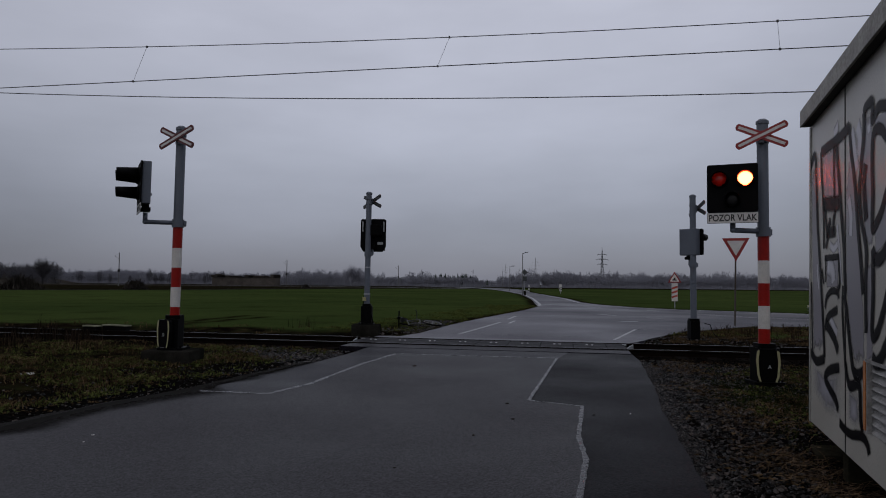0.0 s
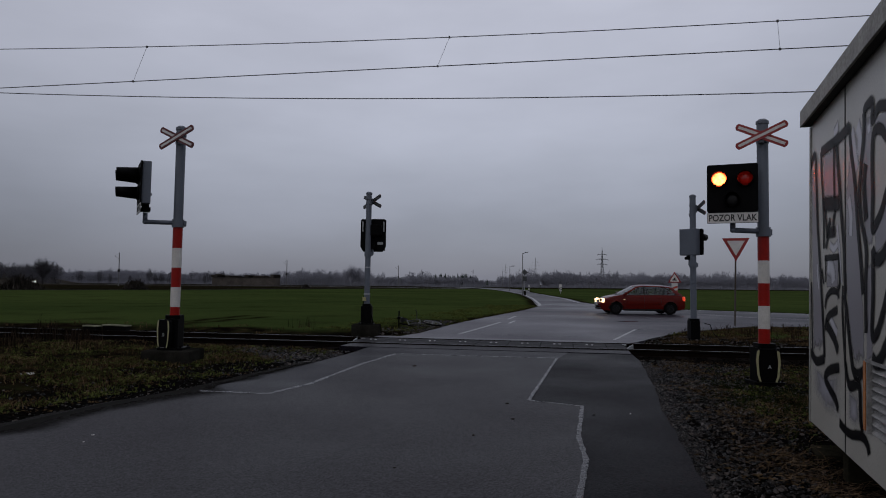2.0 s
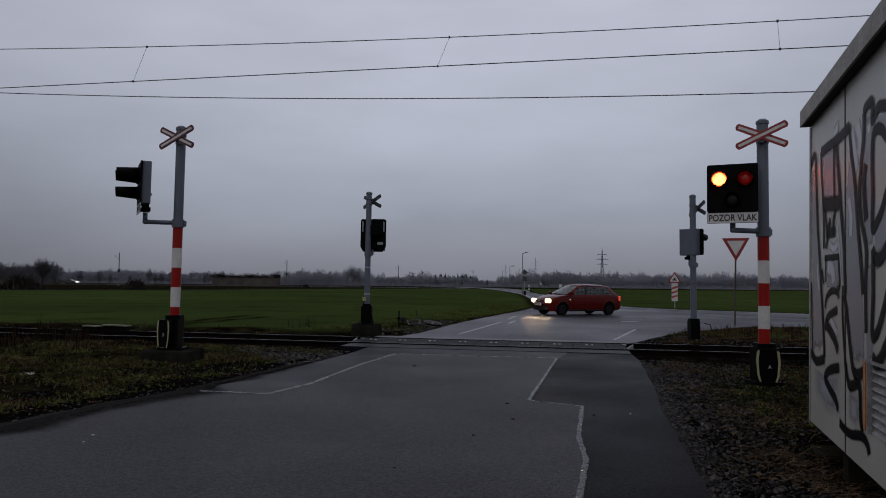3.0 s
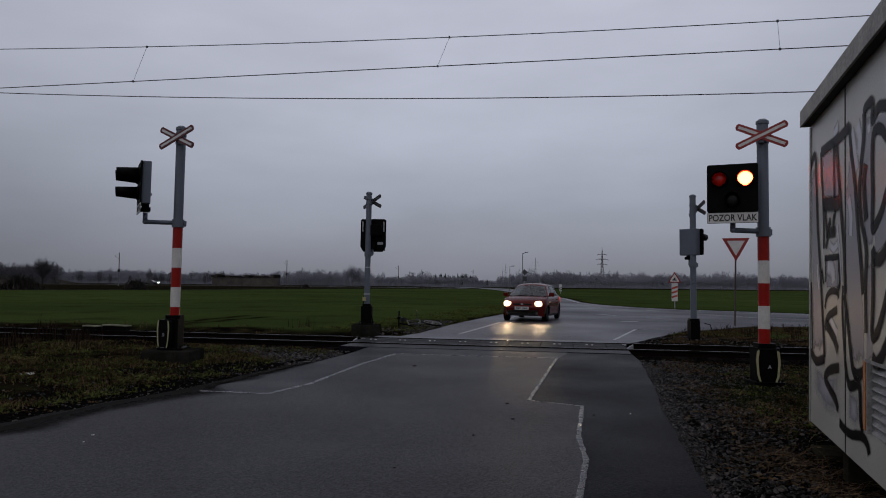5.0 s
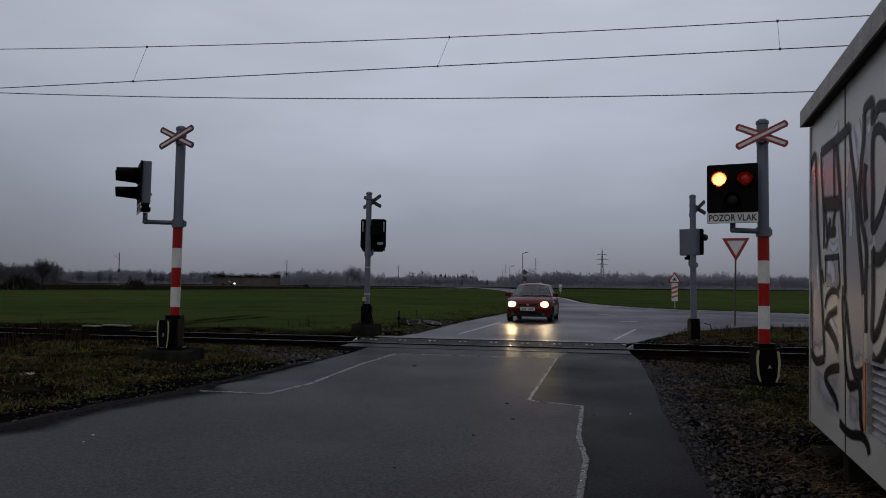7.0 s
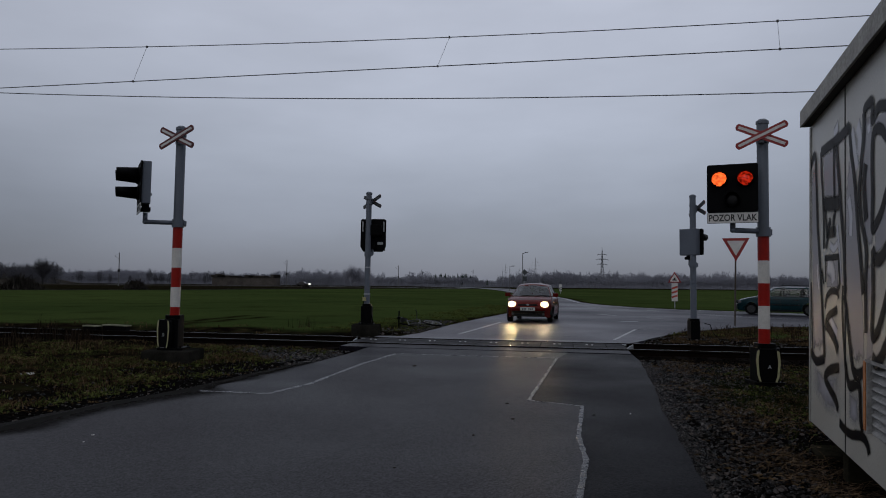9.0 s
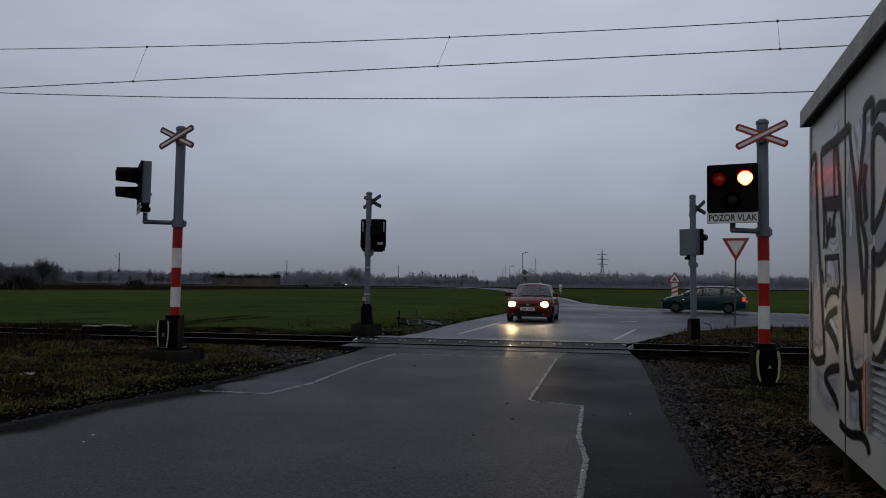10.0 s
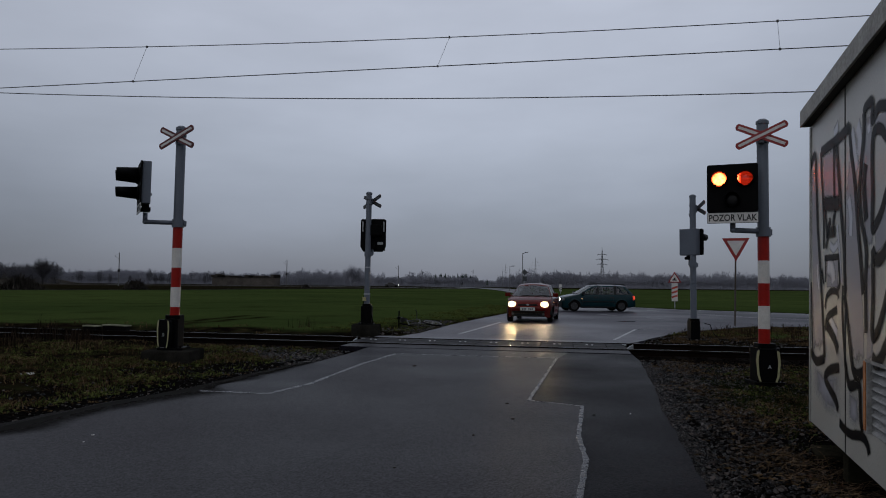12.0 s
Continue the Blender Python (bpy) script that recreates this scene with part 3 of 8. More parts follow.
def spans(*stops):
    out = []
    for a, b, s in stops:
        out += list(np.arange(a, b, s))
    return np.array(sorted(set(np.round(out, 4))))


def ground_sheet():
    xs = spans((-3000, -400, 200), (-400, -60, 20), (-60, -15, 1.5), (-15, 13, 0.13), (13, 60, 1.2), (60, 400, 20), (400, 3001, 200))
    ys = spans((-200, -10, 10), (-10, 3, 0.6), (3, 26, 0.13), (26, 60, 0.8), (60, 400, 8), (400, 4001, 150))
    gx, gy = np.meshgrid(xs, ys)
    gz = height(gx, gy)
    nx, ny = len(xs), len(ys)
    verts = np.stack([gx.ravel(), gy.ravel(), gz.ravel()], 1)
    i = (np.arange(ny - 1)[:, None] * nx + np.arange(nx - 1)[None, :]).ravel()
    faces = np.stack([i, i + 1, i + nx + 1, i + nx], 1)
    me = bpy.data.meshes.new("ground")
    me.from_pydata(verts.tolist(), [], faces.tolist())
    td, x, y = track_dist(gx, gy).ravel(), gx.ravel(), gy.ravel()
    road = np.minimum(poly_dist(gx, gy, APPROACH), poly_dist(gx, gy, BEYOND)).ravel()
    crop = smooth(2.7, 4.0, td + 0.5 * wave(x * 0.7, y * 0.6)) * np.where(y > 26, smooth(0.3, 0.8, road), smooth(1.2, 2.6, road + 0.4 * wave(x, y))) * (1 - smooth(12, 13, x) * (1 - smooth(28, 34, y + 0.4 * x)))
    edge = np.interp(x, [-200, -75, -59, -44, -35, -25, -5, 12, 30, 300], [70, 80, 91, 109, 135, 164, 195, 205, 240, 310])
    crop = crop * (1 - smooth(-2, 1, y - edge))
    for ly, lx in (((21.0, 23.2, 25.2, 27.5), (-8.2, -7.9, -7.5, -6.8)), ((22.6, 25.4, 28.2), (-8.7, -8.4, -7.7))):
        off = x - np.interp(y, ly, lx) - 0.08 * np.sin(y * 2.7)
        crop = crop * (1 - 0.97 * np.exp(-(off / 0.30) ** 2) * ((y > ly[0]) & (y < ly[-1])))
    gravel = np.maximum(smooth(2.6, 1.9, np.abs(td)), smooth(1.6, 0.5, road + 0.3 * wave(x, y)) * (td < 0))
    gravel = np.maximum(gravel, (x > 1.5) * (td < 0) * smooth(2.6, 1.0, road + 0.5 * wave(y, x)))
    for key, val in (("crop", crop), ("gravel", gravel)):
        at = me.attributes.new(key, "FLOAT", "POINT")
        at.data.foreach_set("value", val.astype(np.float32))
    for f in me.polygons:
        f.use_smooth = True
    me.materials.append(ground_material())
    return tagged(new("ground", me), "flat wet farmland with green winter crop and brown verges", "ground", kind="structure")


def ground_material():
    m = bpy.data.materials.new("soil_and_crop")
    m.use_nodes = True
    n, l = m.node_tree.nodes, m.node_tree.links
    p = n["Principled BSDF"]
    tc = n.new("ShaderNodeTexCoord")

    def noise_tex(s, d=6):
        t = n.new("ShaderNodeTexNoise")
        t.inputs["Scale"].default_value, t.inputs["Detail"].default_value = s, d
        l.new(tc.outputs["Object"], t.inputs["Vector"])
        return t

    def ramp(src, *stops):
        r = n.new("ShaderNodeValToRGB")
        r.color_ramp.elements[0].position, r.color_ramp.elements[0].color = stops[0][0], (*stops[0][1], 1)
        r.color_ramp.elements[1].position, r.color_ramp.elements[1].color = stops[-1][0], (*stops[-1][1], 1)
        for pos, col in stops[1:-1]:
            e = r.color_ramp.elements.new(pos)
            e.color = (*col, 1)
        l.new(src, r.inputs[0])
        return r.outputs[0]

    def mix(f, a, b):
        x = n.new("ShaderNodeMix")
        x.data_type = "RGBA"
        l.new(f, x.inputs[0]), l.new(a, x.inputs[6]), l.new(b, x.inputs[7])
        return x.outputs[2]

    def fac(key):
        a = n.new("ShaderNodeAttribute")
        a.attribute_name = key
        return a.outputs["Fac"]
    big, mid, fine, far = noise_tex(0.35), noise_tex(2.2, 8), noise_tex(28, 6), noise_tex(0.045, 4)
    soil = ramp(mid.outputs[0], (0.36, (0.0028, 0.0022, 0.0017)), (0.5, (0.0105, 0.0080, 0.0048)), (0.58, (0.0135, 0.0150, 0.0058)), (0.7, (0.034, 0.0220, 0.0115)))
    stones = ramp(fine.outputs[0], (0.38, (0.0012, 0.001, 0.001)), (0.66, (0.0085, 0.0075, 0.007)))
    green = ramp(far.outputs[0], (0.35, (0.0305, 0.0465, 0.0145)), (0.65, (0.0480, 0.0675, 0.0205)))
    blades = ramp(fine.outputs[0], (0.3, (0.55, 0.55, 0.5)), (0.7, (1.3, 1.3, 1.2)))
    bare = ramp(big.outputs[0], (0.52, (0, 0, 0)), (0.72, (0.5, 0.5, 0.5)))
    gm = n.new("ShaderNodeMix")
    gm.data_type, gm.blend_type = "RGBA", "MULTIPLY"
    gm.inputs[0].default_value = 0.8
    l.new(green, gm.inputs[6]), l.new(blades, gm.inputs[7])
    field = mix(bare, gm.outputs[2], soil)
    col = mix(fac("crop"), mix(fac("gravel"), soil, stones), field)
    l.new(col, p.inputs["Base Color"])
    p.inputs["Roughness"].default_value, p.inputs["Specular IOR Level"].default_value = 1.0, 0.0
    b = n.new("ShaderNodeBump")
    b.inputs["Strength"].default_value, b.inputs["Distance"].default_value = 0.8, 0.03
    l.new(fine.outputs[0], b.inputs["Height"])
    l.new(b.outputs[0], p.inputs["Normal"])
    return m


def ragged(poly, amp=0.03, step=0.3, reach=40):
    """An outline with a worn, uneven edge."""
    out = []
    for (ax, ay), (bx_, by_) in zip(poly, poly[1:] + poly[:1]):
        n = max(1, int(math.hypot(bx_ - ax, by_ - ay) / step)) if abs(ax) < reach and ay < reach else 1
        for k in range(n):
            x, y = ax + (bx_ - ax) * k / n, ay + (by_ - ay) * k / n
            out.append((x + amp * noise.noise((x * 3, y * 3, 1)), y + amp * noise.noise((x * 3, y * 3, 7))))
    return out


def slab(name, poly, z0, z1, material, label, category="road", parent=None):
    bm = bmesh.new()
    n = len(poly)
    pts, _, tris, _, _, _ = delaunay_2d_cdt([Vector(q) for q in poly], [], [list(range(n))], 1, 1e-5)
    hi = [bm.verts.new((p.x, p.y, z1)) for p in pts]
    for t in tris:
        bm.faces.new([hi[k] for k in t])
    lo = [bm.verts.new((*q, z0)) for q in poly]
    up = [bm.verts.new((*q, z1)) for q in poly]
    for k in range(n):
        bm.faces.new((lo[k], lo[(k + 1) % n], up[(k + 1) % n], up[k]))
    if parent:
        return part(name, bm, material, parent, label)
    return lone(name, bm, material, label, category, kind="structure")


def ribbon(bm, pts, width, z, wob=0.0, uneven=0.0, crown=0.0):
    """A strip along a line, flat or with an uneven crown."""
    pts = [Vector((x, y, 0)) for x, y in pts]
    fine_pts = []
    for a, b in zip(pts, pts[1:]):
        n = max(1, int((b - a).length / (0.05 if crown else 0.12))) if wob else 1
        fine_pts += [a.lerp(b, k / n) for k in range(n)]
    fine_pts.append(pts[-1])
    prev = None
    for k, q in enumerate(fine_pts):
        d = (fine_pts[min(k + 1, len(fine_pts) - 1)] - fine_pts[max(k - 1, 0)]).normalized()
        s = Vector((-d.y, d.x, 0))
        q = q + s * wob * noise.noise((q.x * 2.5, q.y * 2.5, 3))
        w = width / 2 * max(0.15, 1 + uneven * noise.noise((q.x * 6, q.y * 6, 9)) + (0.5 * uneven * noise.noise((q.x * 23, q.y * 23, 5)) if crown else 0))
        cur = []
        for u in (1, 0.45, -0.45, -1) if crown else (1, -1):
            p = q + s * w * u
            up = crown * (1.0 + 1.5 * noise.noise((p.x * 19, p.y * 19, 2))) if abs(u) < 1 else 0.0
            cur.append(bm.verts.new((p.x, p.y, z + max(0.0, up))))
        if prev:
            for i in range(len(cur) - 1):
                bm.faces.new((prev[i], prev[i + 1], cur[i + 1], cur[i]))
        prev = cur


def roads():
    slab("road_approach", ragged(APPROACH, 0.03, 0.2), -0.14, 0.0, M["asphalt_new"], "dark wet new asphalt leading up to the crossing")
    old = [(-8.9, -6), (-8.1, 0.5), (-6.2, 3.95), (-4.1, 6.3), (-3.65, 7.5), (-2.99, 8.54), (-2.11, 8.38), (-1.76, 9.25), (-1.35, 11.55), (-0.9, 13.26), (2.13, 12.73),
           (1.02, 8.08), (1.58, 7.74), (1.23, 6.18), (1.13, 5.39), (0.89, 4.44), (0.7, 3), (0.4, -6)]
    slab("road_old_surface", ragged(old, 0.03), 0.0005, 0.005, M["asphalt_old"], "older grey worn asphalt on the road")
    bm = bmesh.new()
    ribbon(bm, [(2.13, 12.73), (1.02, 8.08), (1.58, 7.74), (1.23, 6.18), (1.13, 5.39), (0.89, 4.44), (0.7, 3.0)], 0.045, 0.0072, 0.006, 0.32, 0.004)
    lone("seal_strip", bm, M["bitumen"], "shiny bitumen seal strip between two asphalt surfaces", "seal strip", kind="structure")
    bm = bmesh.new()
    ribbon(bm, [(-2.99, 8.54), (-2.11, 8.38), (-1.76, 9.25), (-1.35, 11.55), (-0.9, 13.26), (0.4, 13.05), (2.13, 12.73)], 0.075, 0.0072, 0.008, 0.7, 0.004)
    lone("seal_strip", bm, M["bitumen"], "thin shiny bitumen seal strip along the asphalt patch", "seal strip", kind="structure")
    # new asphalt again, laid paler where it shines at a low view
    patch = [(-3.0, 8.75), (-2.55, 10.4), (-2.1, 11.9), (-1.7, 13.6), (-1.5, 15.0), (0.5, 14.7), (2.65, 14.2), (2.17, 12.74), (-0.9, 13.28), (-1.37, 11.56), (-1.78, 9.27), (-2.13, 8.40), (-2.98, 8.56)]
    slab("road_sheen", ragged(patch, 0.02), 0.0004, 0.0035, M["asphalt_sheen"], "wet new asphalt, coloured paler for its sheen at a low view")
    mud = [(-8.6, -2.0), (-8.25, 0.5), (-6.35, 4.0), (-4.2, 6.45), (-3.75, 7.7), (-3.15, 8.7), (-2.62, 10.4), (-2.56, 10.4), (-3.04, 8.62), (-3.54, 7.5), (-3.86, 6.2), (-5.75, 3.6), (-7.6, 0.3), (-8.0, -2.0)]
    slab("road_mud", ragged(mud, 0.10, 0.08), -0.01, 0.0085, M["mud"], "dark wet mud along the asphalt edge")
    bm = bmesh.new()
    uv = bm.loops.layers.uv.verify()
    edge = [(-8.0, -2.0), (-7.6, 0.3), (-5.75, 3.6), (-3.86, 6.2), (-3.52, 7.5), (-3.02, 8.65), (-2.55, 10.4), (-2.1, 11.9)]
    line = [Vector((*edge[k], 0)).lerp(Vector((*edge[k + 1], 0)), j / 14) for k in range(len(edge) - 1) for j in range(14)]
    prev = None
    for k, q in enumerate(line[:-1]):
        d = (line[k + 1] - q).normalized()
        s = Vector((d.y, -d.x, 0))
        wd = (0.42 + 0.6 * noise.noise((q.x * 1.7, q.y * 1.7, 4))) * (1 if q.y < 8 else max(0.25, 1 - (q.y - 8) * 0.25))
        cur = [bm.verts.new((*(q - s * 0.22).xy, 0.0095)), bm.verts.new((*(q + s * wd).xy, 0.0095))]
        if prev:
            f = bm.faces.new((prev[0], prev[1], cur[1], cur[0]))
            for lp in f.loops:
                lp[uv].uv = (0.95 if lp.vert in (prev[0], cur[0]) else 0.0, 0)
        prev = cur
    lone("mud_film", bm, M["mud_fade"], "thin film of wet mud washed over the road edge", "mud", kind="structure")
    for pts, wd in (([(0.1, 19.0), (1.8, 18.55), (3.8, 18.0)], 0.03), ([(6.0, 21.35), (7.3, 21.75)], 0.05)):
        bm = bmesh.new()
        ribbon(bm, pts, wd, 0.0042, 0.01, 0.9, 0.003)
        lone("seal_strip", bm, M["bitumen"], "thin shiny bitumen seal strip beyond the track", "seal strip", kind="structure")
    slab("road_beyond", ragged(BEYOND, 0.08), -0.14, 0.0, M["asphalt_far"], "wet asphalt junction and main road beyond the track")
    lines = [
        ([(4.32, 17.22), (6.05, 21.45)], 0.08), ([(0.45, 18.63), (1.2, 21.4), (2.08, 24.65)], 0.10), ([(2.32, 23.99), (2.76, 25.91)], 0.10), ([(2.6, 27.0), (3.18, 29.62)], 0.10),
        ([(6.35, 45.0), (6.9, 48.5), (7.6, 55), (8.8, 66), (11.9, 101), (13.7, 151), (14.1, 200), (12.8, 240), (6.3, 293)], 0.20),
        ([(14.0, 97), (12.3, 69), (10.75, 54), (10.9, 48.5), (11.9, 43.2), (13.7, 39.6), (16.3, 37.7), (19.0, 34.8), (25, 30.6)], 0.20),
        ([(7.6, 47.4), (6.6, 46.0)], 0.25), ([(8.0, 46.5), (8.9, 45.2)], 0.18), ([(9.0, 43.4), (9.8, 42.2)], 0.18), ([(10.1, 40.4), (10.75, 39.5)], 0.18), ([(11.4, 38.2), (11.9, 37.3)], 0.18),
        ([(7.4, 32.6), (7.9, 31.2)], 0.16), ([(12.2, 34.0), (13.25, 32.7)], 0.14), ([(13.3, 31.4), (14.1, 30.4), (15.1, 29.6), (15.9, 29.0), (25, 26.2)], 0.12), ([(8.7, 29.3), (9.6, 28.2)], 0.12),
    ]
    for pts, w in lines:
        bm = bmesh.new()
        ribbon(bm, pts, w, 0.0045, 0.015, 0.35)
        lone("road_marking", bm, M["paint_line"], "worn white painted line on wet asphalt", "road marking", "road markings", "structure")
    for cx, cy, rx, ry, s in ((7.1, 26.1, 0.42, 0.16, 1), (13.2, 31.9, 0.9, 0.15, 6)):
        bm = bmesh.new()
        pts = []
        for k in range(40):
            a = k * math.tau / 40
            q = 1 + 0.45 * noise.noise((math.cos(a) * 1.5 + s * 9, math.sin(a) * 1.5, s))
            pts.append((cx + rx * q * math.cos(a), cy + ry * q * math.sin(a)))
        bm.faces.new([bm.verts.new((x, y, 0.0055 if cy > 15 else 0.009)) for x, y in pts])
        lone("puddle", bm, M["water"], "shallow puddle lying on the asphalt", "puddle", "puddles", "structure")


# ---- the track ----
def rail_profile():
    return [(-0.075, -0.16), (0.075, -0.16), (0.075, -0.145), (0.012, -0.128), (0.010, -0.045), (0.035, -0.034), (0.035, -0.005), (0.016, 0.0), (-0.016, 0.0), (-0.035, -0.005), (-0.035, -0.034), (-0.010, -0.045), (-0.012, -0.128), (-0.075, -0.145)]


def track():
    for side in (-1, 1):
        bm = bmesh.new()
        prof = rail_profile()
        ends = [[bm.verts.new((s, side * 0.7525 + u, 0.035 + v)) for u, v in prof] for s in (-90, 90)]
        for k in range(len(prof)):
            f = bm.faces.new((ends[0][k], ends[0][(k + 1) % len(prof)], ends[1][(k + 1) % len(prof)], ends[1][k]))
            f.material_index = 1 if k == 7 else 0
        bmesh.ops.transform(bm, matrix=TRACK_M, verts=bm.verts[:])
        lone("rail", bm, [M["rail_steel"], M["rail_head"]], "rusty steel rail with a polished head", "rail", "rails of the track", "structure")
    first = None
    for k in range(-60, 60):
        s = k * 0.62 + 0.2
        if -1.9 < s < 4.7:
            continue
        if first is None:
            bm = bmesh.new()
            bx(bm, -0.12, -1.25, -0.17, 0.12, 1.25, -0.085, bev=0.015)
            first = lone("sleeper", bm, M["sleeper"], "dark weathered railway sleeper bedded in ballast", "sleeper", "sleepers of the track")
            first.matrix_basis = TRACK_M @ pose(s, 0, 0)
        else:
            copy_thing(first, TRACK_M @ pose(s, 0, 0))
    # panels between the rails and beside them
    deck = thing("crossing_deck", TRACK_M, "dark rubber crossing panels between the rails", "crossing deck")
    bm = bmesh.new()
    bx(bm, -0.355, -0.68, -0.12, 0.355, 0.68, 0.022, bev=0.012)
    base = part("crossing_panel", bm, M["panel"], deck)
    base.location = (-1.71, 0, 0)
    panels = [base]
    for k in range(1, 8):
        c = new("crossing_panel", base.data)
        c.parent, c.location = deck, (-1.71 + 0.722 * k, 0, 0)
        panels.append(c)
    bm = bmesh.new()
    bx(bm, 3.71, -0.68, -0.12, 4.12, 0.68, 0.022, bev=0.012)
    part("crossing_panel", bm, M["panel"], deck, "short end panel")
    bm = bmesh.new()
    rod(bm, (0, 0, -0.005), (0, 0, 0.010), 0.030, 0.024, 8)
    stud = bpy.data.meshes.new("stud")
    bm.to_mesh(stud)
    bm.free()
    stud.materials.append(M["stud"])
    for c in panels:
        for dx in (-0.06, 0.06):
            o = new("stud", stud)
            o.parent, o.location = c, (dx, 0.18, 0.022)
    for surface, y0, y1 in (("asphalt_sheen", -1.55, -0.80), ("asphalt_far", 0.80, 1.5)):
        bm = bmesh.new()
        bx(bm, -1.95, y0, -0.12, 4.12, y1, 0.012, bev=0.01)
        part("edge_strip", bm, M[surface], deck, "asphalt strip beside the rail")
    for s, side in ((-2.12, 1), (4.2, -1)):
        bm = bmesh.new()
        bx(bm, -0.012, -0.62, -0.1, 0.012, 0.62, 0.02, pose(s, 0, 0, 0, 0, 12 * side), 0.006)
        bx(bm, -0.05, -0.03, 0.0, 0.05, 0.03, 0.03, pose(s + 0.08 * side, 0.45, 0), 0.012)
        part("end_guard", bm, M["galvanised"], deck, "steel guard at the end of the panels")


def stone_heap(name, count, place, size, material, label):
    """Loose stones, each a dented block."""
    rng = np.random.default_rng(len(name) + count)
    base = np.array([(1, 0, 0), (-1, 0, 0), (0, 1, 0), (0, -1, 0), (0, 0, 1), (0, 0, -1), (.62, .62, .5), (-.62, .62, -.4), (.6, -.62, -.4), (-.6, -.6, .5)], float)
    tris = [(0, 6, 4), (6, 2, 4), (2, 1, 4), (1, 9, 4), (9, 3, 4), (3, 0, 4), (0, 3, 8), (8, 3, 5), (0, 8, 5), (0, 5, 2), (0, 2, 6), (2, 5, 7), (2, 7, 1), (7, 5, 1), (1, 5, 3), (1, 3, 9)]
    xs, ys = place(rng, count)
    zs = height(xs, ys)
    verts, faces = [], []
    for x, y, z in zip(xs, ys, zs):
        s = size[0] + (size[1] - size[0]) * rng.random() ** 2
        v = base * (1 + rng.uniform(-0.28, 0.28, base.shape)) * s * np.array([1, rng.uniform(0.6, 1), rng.uniform(0.45, 0.8)])
        a = rng.uniform(0, math.tau)
        c, q = math.cos(a), math.sin(a)
        v = v @ np.array([[c, -q, 0], [q, c, 0], [0, 0, 1]])
        k = len(verts)
        verts += (v + (x, y, z + s * 0.18)).tolist()
        faces += [(k + i, k + j, k + w) for i, j, w in tris]
    me = bpy.data.meshes.new(name)
    me.from_pydata(verts, [], faces)
    me.materials.append(material)
    return tagged(new(name, me), label, "gravel", kind="stuff")


def inside_strip(s0, s1, d0, d1):
    """Places along the track, off the road."""
    def pick(rng, n):
        s, d = rng.uniform(s0, s1, n * 2), rng.uniform(d0, d1, n * 2)
        x, y = s * ALONG.x + d * ACROSS.x, TRACK_Y + s * ALONG.y + d * ACROSS.y
        ok = (np.minimum(poly_dist(x, y, APPROACH), poly_dist(x, y, BEYOND)) > 0.06) & ~((s > -1.75) & (s < 4.15) & (np.abs(d) < 1.5))
        return x[ok][:n], y[ok][:n]
    return pick


def right_shoulder(rng, n):
    y = rng.uniform(4.0, 12.9, n * 3)
    x = np.interp(y, [4.45, 5.7, 7.8, 10.8, 13.9], [1.75, 2.02, 2.48, 3.22, 3.8]) + rng.random(n * 3) ** 2.6 * 3.2 + 0.015
    ok = ((x - 3.32) * -0.949 + (y - 6.2) * 0.316 > 0.02) | (y > 6.3)
    ok &= (rng.random(n * 3) < np.clip(1.15 - (x - np.interp(y, [4.45, 13.9], [1.75, 3.8])) / 3.2, 0.1, 1))
    return x[ok][:n], y[ok][:n]


def left_shoulder(rng, n):
    y = rng.uniform(6.2, 14.6, n * 2)
    x = np.interp(y, [6.2, 8.7, 10.4, 13.6], [-4.3, -3.15, -2.65, -1.8]) - rng.random(n * 2) ** 1.6 * 2.2 - 0.03
    return x[:n], y[:n]


def road_corner(rng, n):
    y = 11.2 + 2.5 * rng.random(n) ** 0.8
    return np.interp(y, [10.4, 11.9, 13.6], [-2.62, -2.18, -1.78]) - 0.04 - rng.random(n) ** 1.5 * (0.3 + 0.9 * (y - 11.2)), y


def far_left(rng, n):
    y = rng.uniform(17.6, 25, n)
    return np.interp(y, [17, 18.9, 24], [-1.35, -0.7, 0.5]) - rng.random(n) ** 1.5 * 1.2 - 0.05, y


def loose_stones():
    stone_heap("ballast_gravel", 5200, inside_strip(-16, 11, -2.3, -0.85), (0.022, 0.05), M["stone_rust"], "rust-stained dark ballast stones beside the near rail")
    stone_heap("trackside_ballast", 2600, inside_strip(-9, 11, -2.9, -2.15), (0.018, 0.045), M["stone_rust"], "dark ballast stones along the near side of the track")
    stone_heap("track_bed_gravel", 3600, inside_strip(-16, 11, -0.7, 2.3), (0.022, 0.05), M["stone_rust"], "rust-stained dark ballast stones between the rails")
    stone_heap("shoulder_gravel", 15000, right_shoulder, (0.007, 0.025), M["stone"], "grey crushed stones along the road edge")
    stone_heap("trackside_gravel", 1400, inside_strip(4.0, 11, 1.6, 3.6), (0.015, 0.04), M["stone"], "grey crushed stones beside the far rail")
    stone_heap("verge_gravel", 1200, left_shoulder, (0.008, 0.03), M["stone"], "scattered grey stones on the dirt verge")
    stone_heap("heaped_ballast", 1000, road_corner, (0.016, 0.05), M["stone"], "grey ballast stones heaped between road edge and track")
    stone_heap("kerbside_gravel", 500, far_left, (0.02, 0.06), M["stone"], "rubble stones beside the road edge")


